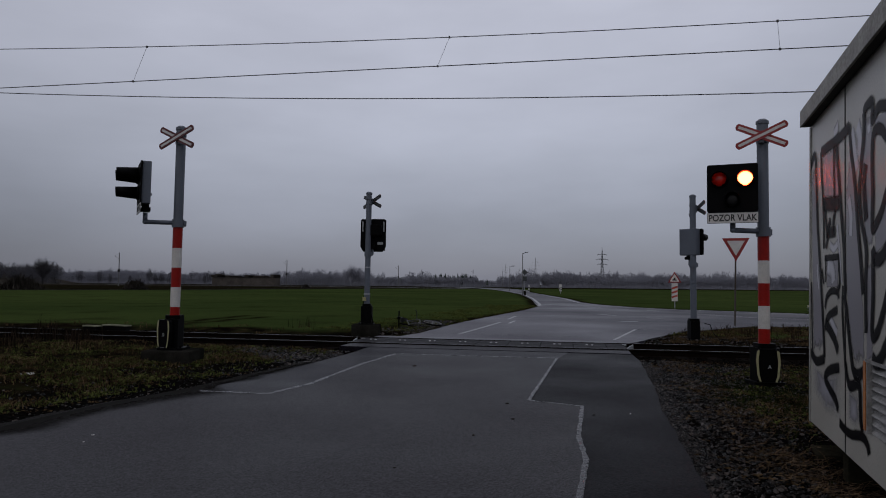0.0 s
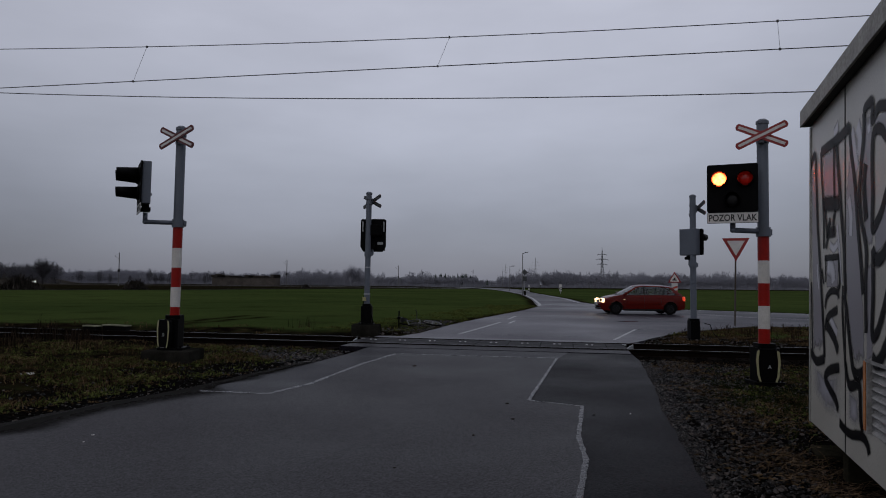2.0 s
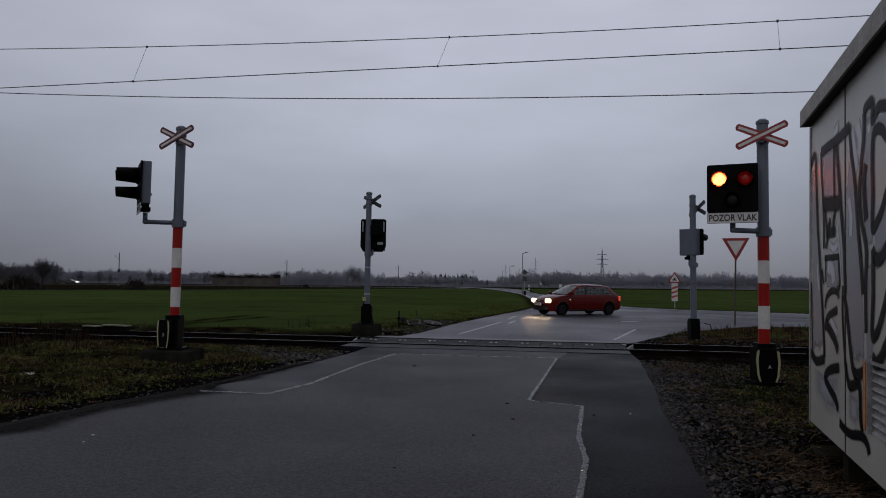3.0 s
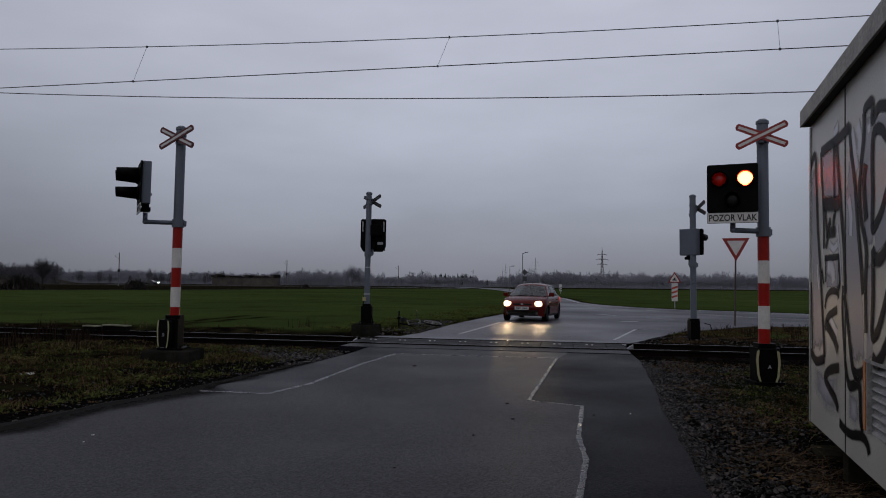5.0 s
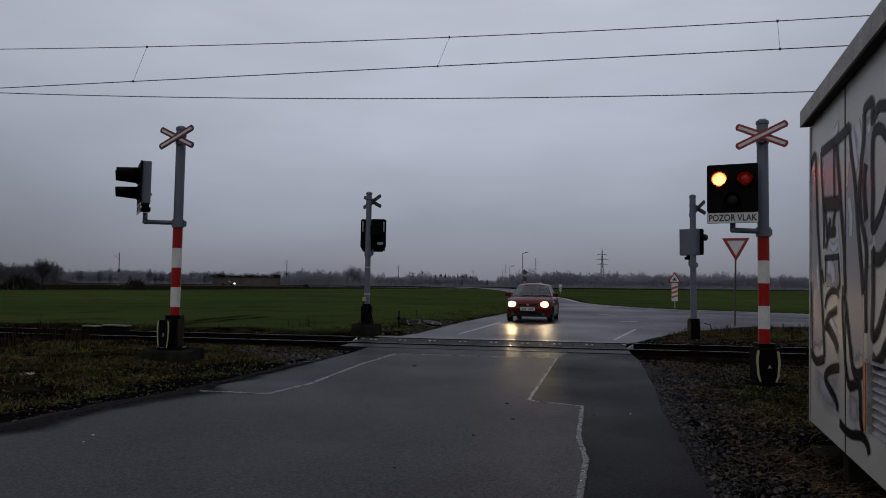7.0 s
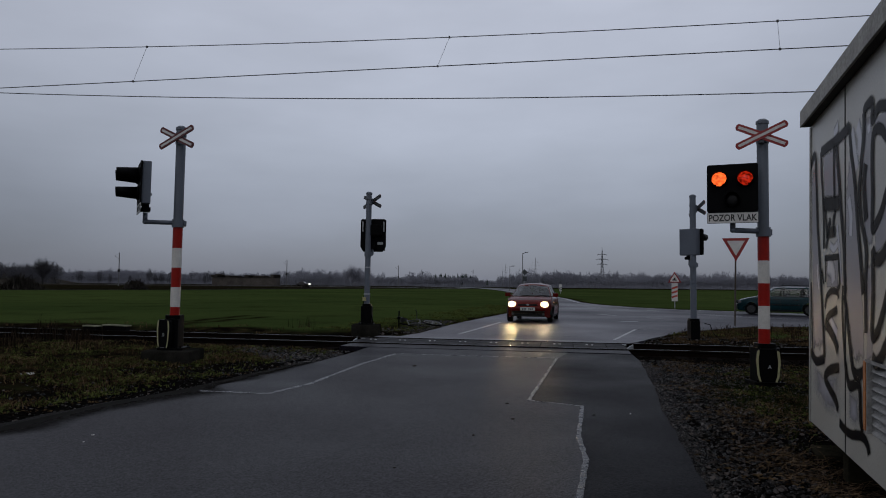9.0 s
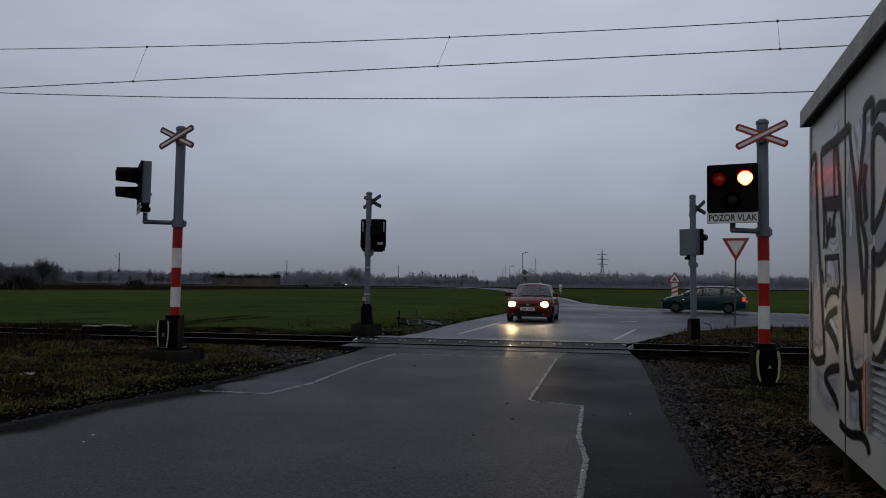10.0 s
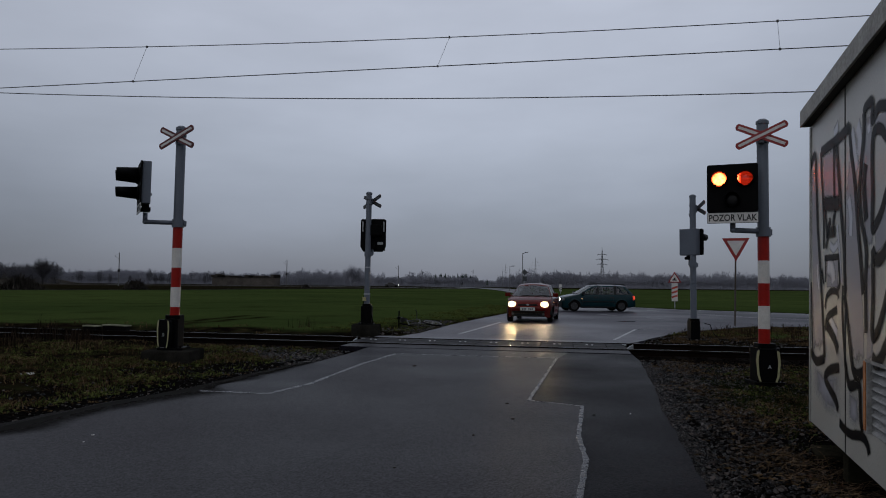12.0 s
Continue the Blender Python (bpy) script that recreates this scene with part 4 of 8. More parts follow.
def blades(name, count, place, tall, wide, material, label, lean=0.6, tuft=7, spread=0.05):
    """Tufts of grass, each blade a bent, tapering leaf."""
    rng = np.random.default_rng(count + len(name))
    xs, ys = place(rng, count)
    zs = height(xs, ys)
    verts, faces = [], []
    for x, y, z in zip(xs, ys, zs):
        for _ in range(tuft):
            h, a = tall * rng.uniform(0.45, 1.15), rng.uniform(0, math.tau)
            b, w = lean * rng.uniform(0.2, 1.2) * h, wide * rng.uniform(0.6, 1.3)
            ox, oy = x + rng.normal(0, spread), y + rng.normal(0, spread)
            dx, dy = math.cos(a), math.sin(a)
            k = len(verts)
            verts += [(ox - dy * w, oy + dx * w, z - 0.01), (ox + dy * w, oy - dx * w, z - 0.01), (ox + dx * b * 0.35 + dy * w * 0.8, oy + dy * b * 0.35 - dx * w * 0.8, z + h * 0.6),
                      (ox + dx * b * 0.35 - dy * w * 0.8, oy + dy * b * 0.35 + dx * w * 0.8, z + h * 0.6), (ox + dx * b, oy + dy * b, z + h * 0.9)]
            faces += [(k, k + 1, k + 2, k + 3), (k + 3, k + 2, k + 4)]
    me = bpy.data.meshes.new(name)
    me.from_pydata(verts, [], faces)
    me.materials.append(material)
    return tagged(new(name, me), label, "grass", kind="stuff")


def leaves(name, count, place, material, label, lift=1.0):
    """Low rosettes of broad leaves."""
    rng = np.random.default_rng(count + 3 * len(name))
    xs, ys = place(rng, count)
    zs = height(xs, ys)
    verts, faces = [], []
    for x, y, z in zip(xs, ys, zs):
        for _ in range(5):
            a, ln = rng.uniform(0, math.tau), rng.uniform(0.02, 0.055)
            w, up = ln * rng.uniform(0.25, 0.5), rng.uniform(0.1, 0.9) * ln * lift
            dx, dy = math.cos(a), math.sin(a)
            ox, oy = x + rng.normal(0, 0.035), y + rng.normal(0, 0.035)
            k = len(verts)
            verts += [(ox, oy, z + 0.004), (ox + dx * ln * 0.5 - dy * w, oy + dy * ln * 0.5 + dx * w, z + up + 0.006), (ox + dx * ln, oy + dy * ln, z + up * 0.7 + 0.006), (ox + dx * ln * 0.5 + dy * w, oy + dy * ln * 0.5 - dx * w, z + up + 0.006)]
            faces.append((k, k + 1, k + 2, k + 3))
    me = bpy.data.meshes.new(name)
    me.from_pydata(verts, [], faces)
    me.materials.append(material)
    return tagged(new(name, me), label, "plants", kind="stuff")


def strands(name, count, place, material, label):
    """Broken stalks lying about on the ground, a thin bent strip each."""
    rng = np.random.default_rng(count)
    xs, ys = place(rng, count)
    zs = height(xs, ys)
    verts, faces = [], []
    for x, y, z in zip(xs, ys, zs):
        a, ln, w = rng.uniform(0, math.tau), rng.uniform(0.03, 0.12), rng.uniform(0.0007, 0.0017)
        bend, tilt = rng.normal(0, 0.5), abs(rng.normal(0, 0.3))
        k = len(verts)
        px, py, pz = x, y, z + 0.012
        for j in range(4):
            dx, dy = math.cos(a + bend * j), math.sin(a + bend * j)
            verts += [(px - dy * w, py + dx * w, pz + w), (px + dy * w, py - dx * w, pz - w * 0.3)]
            px, py, pz = px + dx * ln / 3, py + dy * ln / 3, pz + tilt * ln / 3
        faces += [(k + 2 * j, k + 2 * j + 1, k + 2 * j + 3, k + 2 * j + 2) for j in range(3)]
    me = bpy.data.meshes.new(name)
    me.from_pydata(verts, [], faces)
    me.materials.append(material)
    return tagged(new(name, me), label, "straw", kind="stuff")


def off_road(x0, x1, y0, y1, gap=0.12, keep=None):
    len_seed = (x0 + y0 * 1.7 + gap * 9) % 5
    def pick(rng, n):
        x, y = rng.uniform(x0, x1, n * 5), rng.uniform(y0, y1, n * 5)
        ok = (np.minimum(poly_dist(x, y, APPROACH), poly_dist(x, y, BEYOND)) > gap) & (np.abs(track_dist(x, y)) > 2.2)
        ok &= rng.random(n * 5) < 0.10 + 0.90 * (wave(x * 1.3, y * 1.3) + 0.6 * wave(x * 3.4 + len_seed, y * 3.1) > 0.1)
        ok &= ((x - 3.32) * -0.949 + (y - 6.2) * 0.316 > 0.03) | ((x - 3.32) * 0.316 + (y - 6.2) * 0.949 > -0.1)
        if keep is not None:
            ok &= keep(x, y)
        return x[ok][:n], y[ok][:n]
    return pick


def grass():
    near = lambda x, y: track_dist(x, y) < -2.0
    far = lambda x, y: track_dist(x, y) > 2.3
    blades("verge_grass", 2600, off_road(-12, -2, 6.3, 16.5, 0.35, near), 0.045, 0.005, M["grass_green"], "short green grass and weeds on the verge", 1.3, 7, 0.06)
    blades("verge_dead_grass", 3000, off_road(-12, -2, 6.5, 16.5, 0.5, near), 0.07, 0.004, M["grass_dead"], "brown dead grass on the verge", 2.0, 7, 0.07)
    strands("verge_straw", 2600, off_road(-12, -2, 6.8, 14.5, 0.2, near), M["straw"], "bleached straw strewn over the verge")
    blades("shoulder_moss", 1500, lambda rng, n: (4.15 + rng.normal(0, 0.42, n), 8.5 + rng.normal(0, 0.75, n)), 0.022, 0.004, M["moss"], "low green moss and weeds by the signal", 1.4, 7, 0.06)
    blades("shoulder_grass", 900, off_road(2.6, 8, 4.2, 14, 0.9, near), 0.04, 0.004, M["moss"], "short green weeds among gravel", 0.9, 6, 0.05)
    strands("shoulder_straw", 4200, off_road(2.0, 8, 3.6, 13, 0.35, near), M["straw"], "strewn orange-brown straw among gravel")
    strands("wall_foot_straw", 1800, lambda rng, n: (2.95 + rng.normal(0, 0.28, n), 5.0 + rng.normal(0, 0.6, n)), M["straw"], "flattened straw at the foot of the building")
    blades("shoulder_dead_grass", 350, off_road(1.8, 8, 4.0, 14, 0.5, near), 0.075, 0.0035, M["grass_dead"], "flattened straw-coloured dead grass among gravel", 3.2, 8, 0.09)
    blades("embankment_grass", 3800, off_road(4.5, 14, 16.5, 23.6, 0.3, far), 0.055, 0.006, M["grass_dead"], "brown dead grass between track and road", 1.3, 8, 0.08)
    blades("embankment_green_grass", 900, off_road(5.5, 14, 18.5, 23.6, 0.3, far), 0.055, 0.006, M["grass_fresh"], "green grass between track and road", 0.7, 7, 0.09)
    blades("embankment_weeds", 240, off_road(4.5, 14, 16.5, 23.6, 0.3, far), 0.24, 0.006, M["weed_dead"], "dark brown dried weeds between track and road", 0.5, 6, 0.06)
    blades("trackside_grass", 220, off_road(-20, 6, 18, 27, 0.1, lambda x, y: (track_dist(x, y) > 2.2) & (track_dist(x, y) < 4.0 + 2 * (x > -3))), 0.09, 0.008, M["grass_dead"], "brown and yellowed grass on the field edge", 0.6, 7, 0.08)
    blades("field_edge_grass", 3400, off_road(-14, 7, 19, 46, 0.15, lambda x, y: poly_dist(x, y, BEYOND) < 3.2), 0.065, 0.008, M["grass_fresh"], "green grass along the field edge", 0.6, 7, 0.1)
    leaves("verge_weeds", 2600, off_road(-13, -2, 6.3, 13.6, 0.3, near), M["grass_green"], "low green leafy weeds on the verge")
    leaves("shoulder_weeds", 500, off_road(3.2, 8, 5.5, 12, 1.0, near), M["grass_green"], "low green leafy weeds by the building")
    leaves("fallen_leaves", 1000, off_road(1.9, 8, 4.0, 13, 0.15, near), M["grass_dead"], "brown fallen leaves and straw on the ground", 0.4)
    leaves("verge_fallen_leaves", 1300, off_road(-13, -2, 6.3, 15, 0.1, near), M["grass_dead"], "brown fallen leaves on the verge", 0.4)
    def clump(cx, cy, r):
        return lambda rng, n: (cx + rng.normal(0, r, n), cy + rng.normal(0, r, n))
    for cx, cy, n, tall in ((-8.75, 15.2, 14, 0.62), (-9.3, 15.0, 10, 0.40), (-8.0, 14.9, 22, 0.36), (-7.55, 14.3, 26, 0.32), (-8.4, 13.4, 22, 0.26), (-4.1, 20.6, 6, 0.35), (-6.4, 12.4, 14, 0.18)):
        blades("dry_weed", n, clump(cx, cy, 0.16), tall, 0.005, M["weed_dead"], "tall dried brown weeds beside the track", 0.3, 6, 0.06)


ground_sheet()
roads()
track()


# ---- warning signals ----
def lens_ball(name, parent, burning, warm):
    """A lamp that turns in its housing: a quarter each burning, cooling, out and warming."""
    bm = bmesh.new()
    bmesh.ops.create_uvsphere(bm, u_segments=64, v_segments=32, radius=0.15)
    for f in bm.faces:
        c = f.calc_center_median()
        a = math.degrees(math.atan2(c.x, -c.y))
        f.material_index = 0 if abs(a) <= 45 else (2 if abs(a) > 135 else (1 if a < 0 else 3))
    ob = part(name, bm, [M[burning], M["lamp_half"], M["lamp_low"], M[warm]], parent, "red signal lamp", True)
    return ob


def warning_signal(x, y, z, label, unit, cross_turn, bands=True, found=0.0, block=(0.9, 0.8), mark="", strips=True, lit=False, corner=0.03, lean=(0, 0), box=True, box_turn=0, height_m=3.74, drop=0.0, half=0.30, unit_dz=0.0, cross_dz=0.0, plate=True, base_w=0.30, cross_dx=0.0, depth=0.20, head_dz=0.0, cross_paint="sign_red"):
    """unit: offset x, y and turn of the light unit."""
    top = thing("crossing_signal", pose(x, y, z, lean[0], lean[1], 0), label, "crossing signal", "warning signals of the crossing")
    if found:
        bm = bmesh.new()
        bx(bm, -block[0] / 2, -block[1] / 2, -0.25, block[0] / 2, block[1] / 2, found, bev=0.03)
        part("foundation", bm, M["concrete_dark"], top, "mossy concrete foundation block")
    f = found
    # base housing
    bm = bmesh.new()
    prism(bm, round_rect(base_w, 0.34, 0.05), -0.06 + f * 0.9, f + 0.50)
    prism(bm, round_rect(0.24, 0.26, 0.05), f + 0.50, f + 0.56)
    prism(bm, round_rect(0.42, 0.40, 0.04), f * 0.98 - 0.06, f + 0.035)
    for a in range(4):
        rod(bm, (0.17 * (1 if a % 2 else -1), 0.16 * (1 if a > 1 else -1), f), (0.17 * (1 if a % 2 else -1), 0.16 * (1 if a > 1 else -1), f + 0.07), 0.015, 0.015, 6)
    part("base_housing", bm, M["black_plastic"], top, "black base housing")
    if strips:
        bm = bmesh.new()
        outline = [(-0.13, 0.06), (-0.16, 0.13), (-0.18, 0.34), (-0.165, 0.47), (-0.13, 0.5), (0.13, 0.5), (0.165, 0.47), (0.18, 0.34), (0.16, 0.13), (0.13, 0.06)]
        turn = pose(0, 0, f - 0.01, 0, 0, box_turn) @ pose(0.035, -0.175, 0) @ STAND_UP @ Matrix.Diagonal((0.87, 1, 1, 1))
        prism(bm, outline, 0, 0.06, turn)
        cover = part("cover", bm, M["black_plastic"], top, "black curved cover")
        for s in (-1, 1):
            bm = bmesh.new()
            inner = [(0.10, 0.06), (0.128, 0.06), (0.158, 0.14), (0.178, 0.34), (0.162, 0.47), (0.13, 0.495), (0.125, 0.47), (0.142, 0.34), (0.128, 0.15)]
            prism(bm, [(s * u, v) for u, v in inner], 0.0605, 0.064, turn)
            part("reflector_strip", bm, M["reflective"], cover, "yellowed reflective strip")
        if mark:
            lettering("mark", mark, 0.07, M["grey_light"], cover, turn @ pose(0.02, 0.26, 0.0635))
    f -= drop
    # pole in painted bands
    edges = [0.53, 0.763, 1.085, 1.406, 1.727, 2.07]
    if bands:
        for k in range(5):
            bm = bmesh.new()
            rod(bm, (0, 0, f + edges[k]), (0, 0, f + edges[k + 1]), 0.078, 0.078, 24)
            part("red_band" if k % 2 == 0 else "white_band", bm, M["red_paint"] if k % 2 == 0 else M["white_paint"], top, "red painted band" if k % 2 == 0 else "white painted band", False)
    bm = bmesh.new()
    rod(bm, (0, 0, f + (2.07 if bands else 0.5)), (0, 0, f + height_m - 0.03), 0.077, 0.077, 24)
    part("pole", bm, M["grey_steel"], top, "grey painted steel pole")
    bm = bmesh.new()
    rod(bm, (0, 0, f + height_m - 0.05), (0, 0, f + height_m - 0.01), 0.088, 0.088, 20)
    rod(bm, (0, 0, f + height_m - 0.01), (0, 0, f + height_m + 0.02), 0.088, 0.05, 20)
    part("cap", bm, M["grey_steel"], top)
    # warning cross on its clamp
    cm = pose(-0.012 + cross_dx, 0, f + 3.50 + cross_dz, 0, 0, cross_turn)
    bm = bmesh.new()
    tube_ring(bm, -0.02, 0.02, 0.086, 0.076, 16, pose(0, 0, f + 3.56 + cross_dz))
    tube_ring(bm, -0.02, 0.02, 0.086, 0.076, 16, pose(0, 0, f + 3.43 + cross_dz))
    bx(bm, -0.03, -0.13, -0.10, 0.03, -0.065, 0.09, cm)
    part("cross_bracket", bm, M["grey_steel"], top)
    for k, s in enumerate((-1, 1)):
        am = cm @ pose(0, -0.135 - 0.016 * k, 0) @ STAND_UP @ pose(0, 0, 0, 0, 0, 25 * s)
        bm = bmesh.new()
        e = [(-0.366, -0.02), (-0.346, -0.05), (0.346, -0.05), (0.366, -0.02), (0.366, 0.02), (0.346, 0.05), (-0.346, 0.05), (-0.366, 0.02)]
        prism(bm, e, 0, 0.012, am)
        arm = part("cross_arm", bm, M[cross_paint], top, "red-edged white cross arm")
        bm = bmesh.new()
        prism(bm, [(-0.33, -0.019), (0.33, -0.019), (0.33, 0.019), (-0.33, 0.019)], 0.0125, 0.0145, am)
        part("white_stripe", bm, M["sign_white"], arm)
        bm = bmesh.new()
        prism(bm, e, -0.004, -0.001, am)
        part("back_plate", bm, M["sign_back"], arm)
    # arm and light unit
    ux, uy, turn = unit
    f += unit_dz
    um = pose(ux, uy, f + 2.745 + head_dz, 0, 0, turn)
    bm = bmesh.new()
    tube_ring(bm, f + 2.07, f + 2.20, 0.098, 0.078, 20)
    bx(bm, -0.05, -0.04, f + 2.09, 0.13, 0.04, f + 2.18, pose(0, 0, 0, 0, 0, 20), 0.008)
    part("collar", bm, M["grey_steel"], top, "bolted steel collar")
    bm = bmesh.new()
    d = Vector((ux, uy, 0))
    foot = um @ Vector((0, 0.10, 0))
    foot.z = f + 2.15
    mid = Vector((foot.x, foot.y, f + 2.15))
    rod(bm, (0, 0, f + 2.145), mid, 0.037, 0.037, 14)
    bmesh.ops.create_uvsphere(bm, u_segments=14, v_segments=8, radius=0.040, matrix=Matrix.Translation(mid))
    rod(bm, mid, (mid.x, mid.y, f + 2.30), 0.037, 0.037, 14)
    part("arm", bm, M["grey_steel"], top, "grey tubular bracket arm", True)
    bm = bmesh.new()
    bx(bm, -0.11, 0.03, -0.47, 0.11, 0.17, -0.40, um, 0.01)
    bx(bm, -0.075, 0.05, -0.43, 0.075, 0.15, -0.30, um, 0.02)
    part("swivel", bm, M["black_plastic"], top)
    if box:
        bm = bmesh.new()
        bx(bm, -half, 0.012, -0.36, half, depth, 0.33, um, 0.025)
        rod(bm, um @ Vector((0.2, depth, -0.2)), um @ Vector((0.2, depth + 0.02, -0.2)), 0.02, 0.02, 8)
        rod(bm, um @ Vector((-0.2, depth, 0.24)), um @ Vector((-0.2, depth + 0.02, 0.24)), 0.02, 0.02, 8)
        part("housing", bm, M["grey_steel"], top, "grey lamp housing")
    else:
        bm = bmesh.new()
        prism(bm, [(-0.36, 0.32), (-0.32, 0.37), (0.32, 0.37), (0.36, 0.32), (0.36, -0.40), (0.27, -0.54), (-0.27, -0.54), (-0.36, -0.40)], -0.05, -0.02, um @ STAND_UP)
        back = part("back_plate", bm, M["black_panel"], top, "black rounded back plate")
        for u in (-0.30, 0.30):
            bm = bmesh.new()
            prism(bm, [(u - 0.018, 0.02), (u + 0.018, 0.02), (u + 0.018, 0.30), (u - 0.018, 0.30)], -0.053, -0.0505, um @ STAND_UP)
            part("pale_strip", bm, M["grey_light"], back)
        bm = bmesh.new()
        bx(bm, -0.26, 0.05, -0.10, 0.12, 0.22, 0.20, um, 0.03)
        bx(bm, -0.10, 0.05, -0.50, -0.06, 0.10, 0.06, um, 0.005)
        part("lamp_back", bm, M["black_plastic"], top, "black lamp housing")
        bm = bmesh.new()
        bx(bm, -0.28, 0.051, -0.34, -0.12, 0.056, -0.27, um)
        part("label", bm, M["grey_light"], top, "small pale plate")
        bm = bmesh.new()
        for zz in (1.02, 1.75):
            tube_ring(bm, f + zz, f + zz + 0.035, 0.086, 0.076, 16)
        part("clamp", bm, M["grey_light"], top, "pale clamp rings round the pole")
        bm = bmesh.new()
        bx(bm, -0.11, -0.13, f + 0.85, -0.02, -0.07, f + 0.95, bev=0.012)
        part("junction_box", bm, M["yellow_box"], top, "small yellow junction box")
        bm = bmesh.new()
        pipe(bm, [(-0.07, -0.1, f + 0.85), (-0.10, -0.13, f + 0.66), (-0.05, -0.13, f + 0.5)], 0.012, 6)
        pipe(bm, [(0.13, -0.14, f + 0.5), (0.19, -0.15, f + 0.3), (0.15, -0.18, f + 0.05)], 0.014, 6)
        part("conduit", bm, M["black_plastic"], top, "black cable conduit")
    bm = bmesh.new()
    prism(bm, round_rect(0.665, 0.68, corner), -0.012, 0.012, um @ STAND_UP @ pose(0, -0.012, 0))
    panel = part("light_panel", bm, M["black_panel"], top, "matt black lamp panel")
    spots = ((-0.168, 0.118, 0.112, "lens_dark"), (0.168, 0.118, 0.112, "lens_dark"), (0.0, -0.17, 0.105, "lens_white"))
    for k, (sx, sz, r, lens) in enumerate(spots):
        lm = um @ pose(sx, -0.01, sz) @ STAND_UP
        bm = bmesh.new()
        reach, taper = (0.13, 0.93) if lit else (0.37, 0.78)
        seg = 24
        ring = []
        for j in range(seg + 1):
            a = radians(-70 + 320 * j / seg)
            long = reach * (0.93 + (0.07 if lit else 0.02) * math.sin(a))
            c, s = math.cos(a), math.sin(a)
            ring.append([bm.verts.new(lm @ Vector((rr * c, rr * s, zz))) for rr, zz in ((r, 0), (r * taper, long), (r * taper - 0.005, long), (r - 0.005, 0))])
        for p, q in zip(ring, ring[1:]):
            for i in range(4):
                bm.faces.new((p[i], q[i], q[(i + 1) % 4], p[(i + 1) % 4]))
        tube_ring(bm, 0, 0.03, r + 0.008, r - 0.012, 24, lm)
        part("hood", bm, M["black_plastic"], panel, "black lamp hood", True)
        if lit and k < 2:
            ball = lens_ball("lamp", top, *(("lamp_soft", "lamp_warm") if k == 0 else ("lamp_on", "lamp_half")))
            ball.matrix_basis = um @ pose(sx, 0.083, sz)
            LAMPS.append((ball, um, (sx, 0.083, sz), k))
        else:
            bm = bmesh.new()
            bmesh.ops.create_uvsphere(bm, u_segments=20, v_segments=10, radius=r - 0.012, matrix=lm @ pose(0, 0, 0.012) @ Matrix.Diagonal((1, 1, 0.18, 1)))
            part("lens", bm, M[lens], panel, "unlit lens", True)
    if not plate:
        return top
    pm = um @ pose(0, -0.004, -0.430) @ STAND_UP
    bm = bmesh.new()
    prism(bm, round_rect(0.665, 0.150, 0.008), -0.004, 0.004, pm)
    sign = part("name_plate", bm, M["sign_white"], top, "white plate reading POZOR VLAK")
    bm = bmesh.new()
    prism(bm, round_rect(0.66, 0.146, 0.008), -0.0075, -0.0045, pm)
    part("plate_back", bm, M["black_panel"], sign)
    bm = bmesh.new()
    for u0, v0, u1, v1 in ((-0.332, 0.071, 0.332, 0.074), (-0.332, -0.075, 0.332, -0.069), (-0.332, -0.069, -0.327, 0.071), (0.327, -0.069, 0.332, 0.071)):
        prism(bm, [(u0, v0), (u1, v0), (u1, v1), (u0, v1)], 0.0045, 0.006, pm)
    part("plate_edge", bm, M["sign_black"], sign)
    lettering("writing", "POZOR VLAK", 0.128, M["sign_black"], sign, pm @ pose(0, -0.003, 0.0055), 0.80)
    return top


LAMPS = []


def signals():
    warning_signal(4.555, 9.7, 0.01, "crossing signal on a red and white pole with flashing red lamps", (-0.51, -0.17, -25), -25, True, 0.0, mark="A", box_turn=-22, lit=True, half=0.325, lean=(0, 0.25), depth=0.25)
    warning_signal(-4.40, 11.25, 0.07, "red and white crossing signal, lamps turned away, on a concrete block", (-0.605, -0.12, -62), -19, True, 0.18, mark="D", block=(0.78, 0.7), box_turn=-32, lean=(0, 0.35), drop=0.07, base_w=0.22, cross_dz=0.045, cross_dx=0.04, depth=0.15, head_dz=0.04, cross_paint="sign_maroon")
    warning_signal(-2.08, 18.8, -0.03, "grey crossing signal seen from behind on a concrete block", (0.13, 0.16, 172), 142, False, 0.27, (0.74, 0.7), strips=False, corner=0.09, box=False, lean=(0, 0.3), drop=0.11, unit_dz=-0.1)
    warning_signal(6.46, 17.6, -0.02, "grey crossing signal with a turned lamp box beside the track", (0.03, 0.16, 128), 105, False, 0.0, strips=False, corner=0.04, half=0.24, unit_dz=-0.2, cross_dz=-0.1, plate=False, base_w=0.24)


# ---- relay building ----
# x along the wall towards the road, y into the building; the house stands a little out of plumb
BUILD_M = Matrix.Translation((3.31, 6.2, 0.02)) @ pose(0, 0, 0, 0, 1.1, 0) @ Matrix(((-0.316, 0.949, 0, 0), (-0.949, -0.316, 0, 0), (0, 0, 1, 0), (0, 0, 0, 1)))


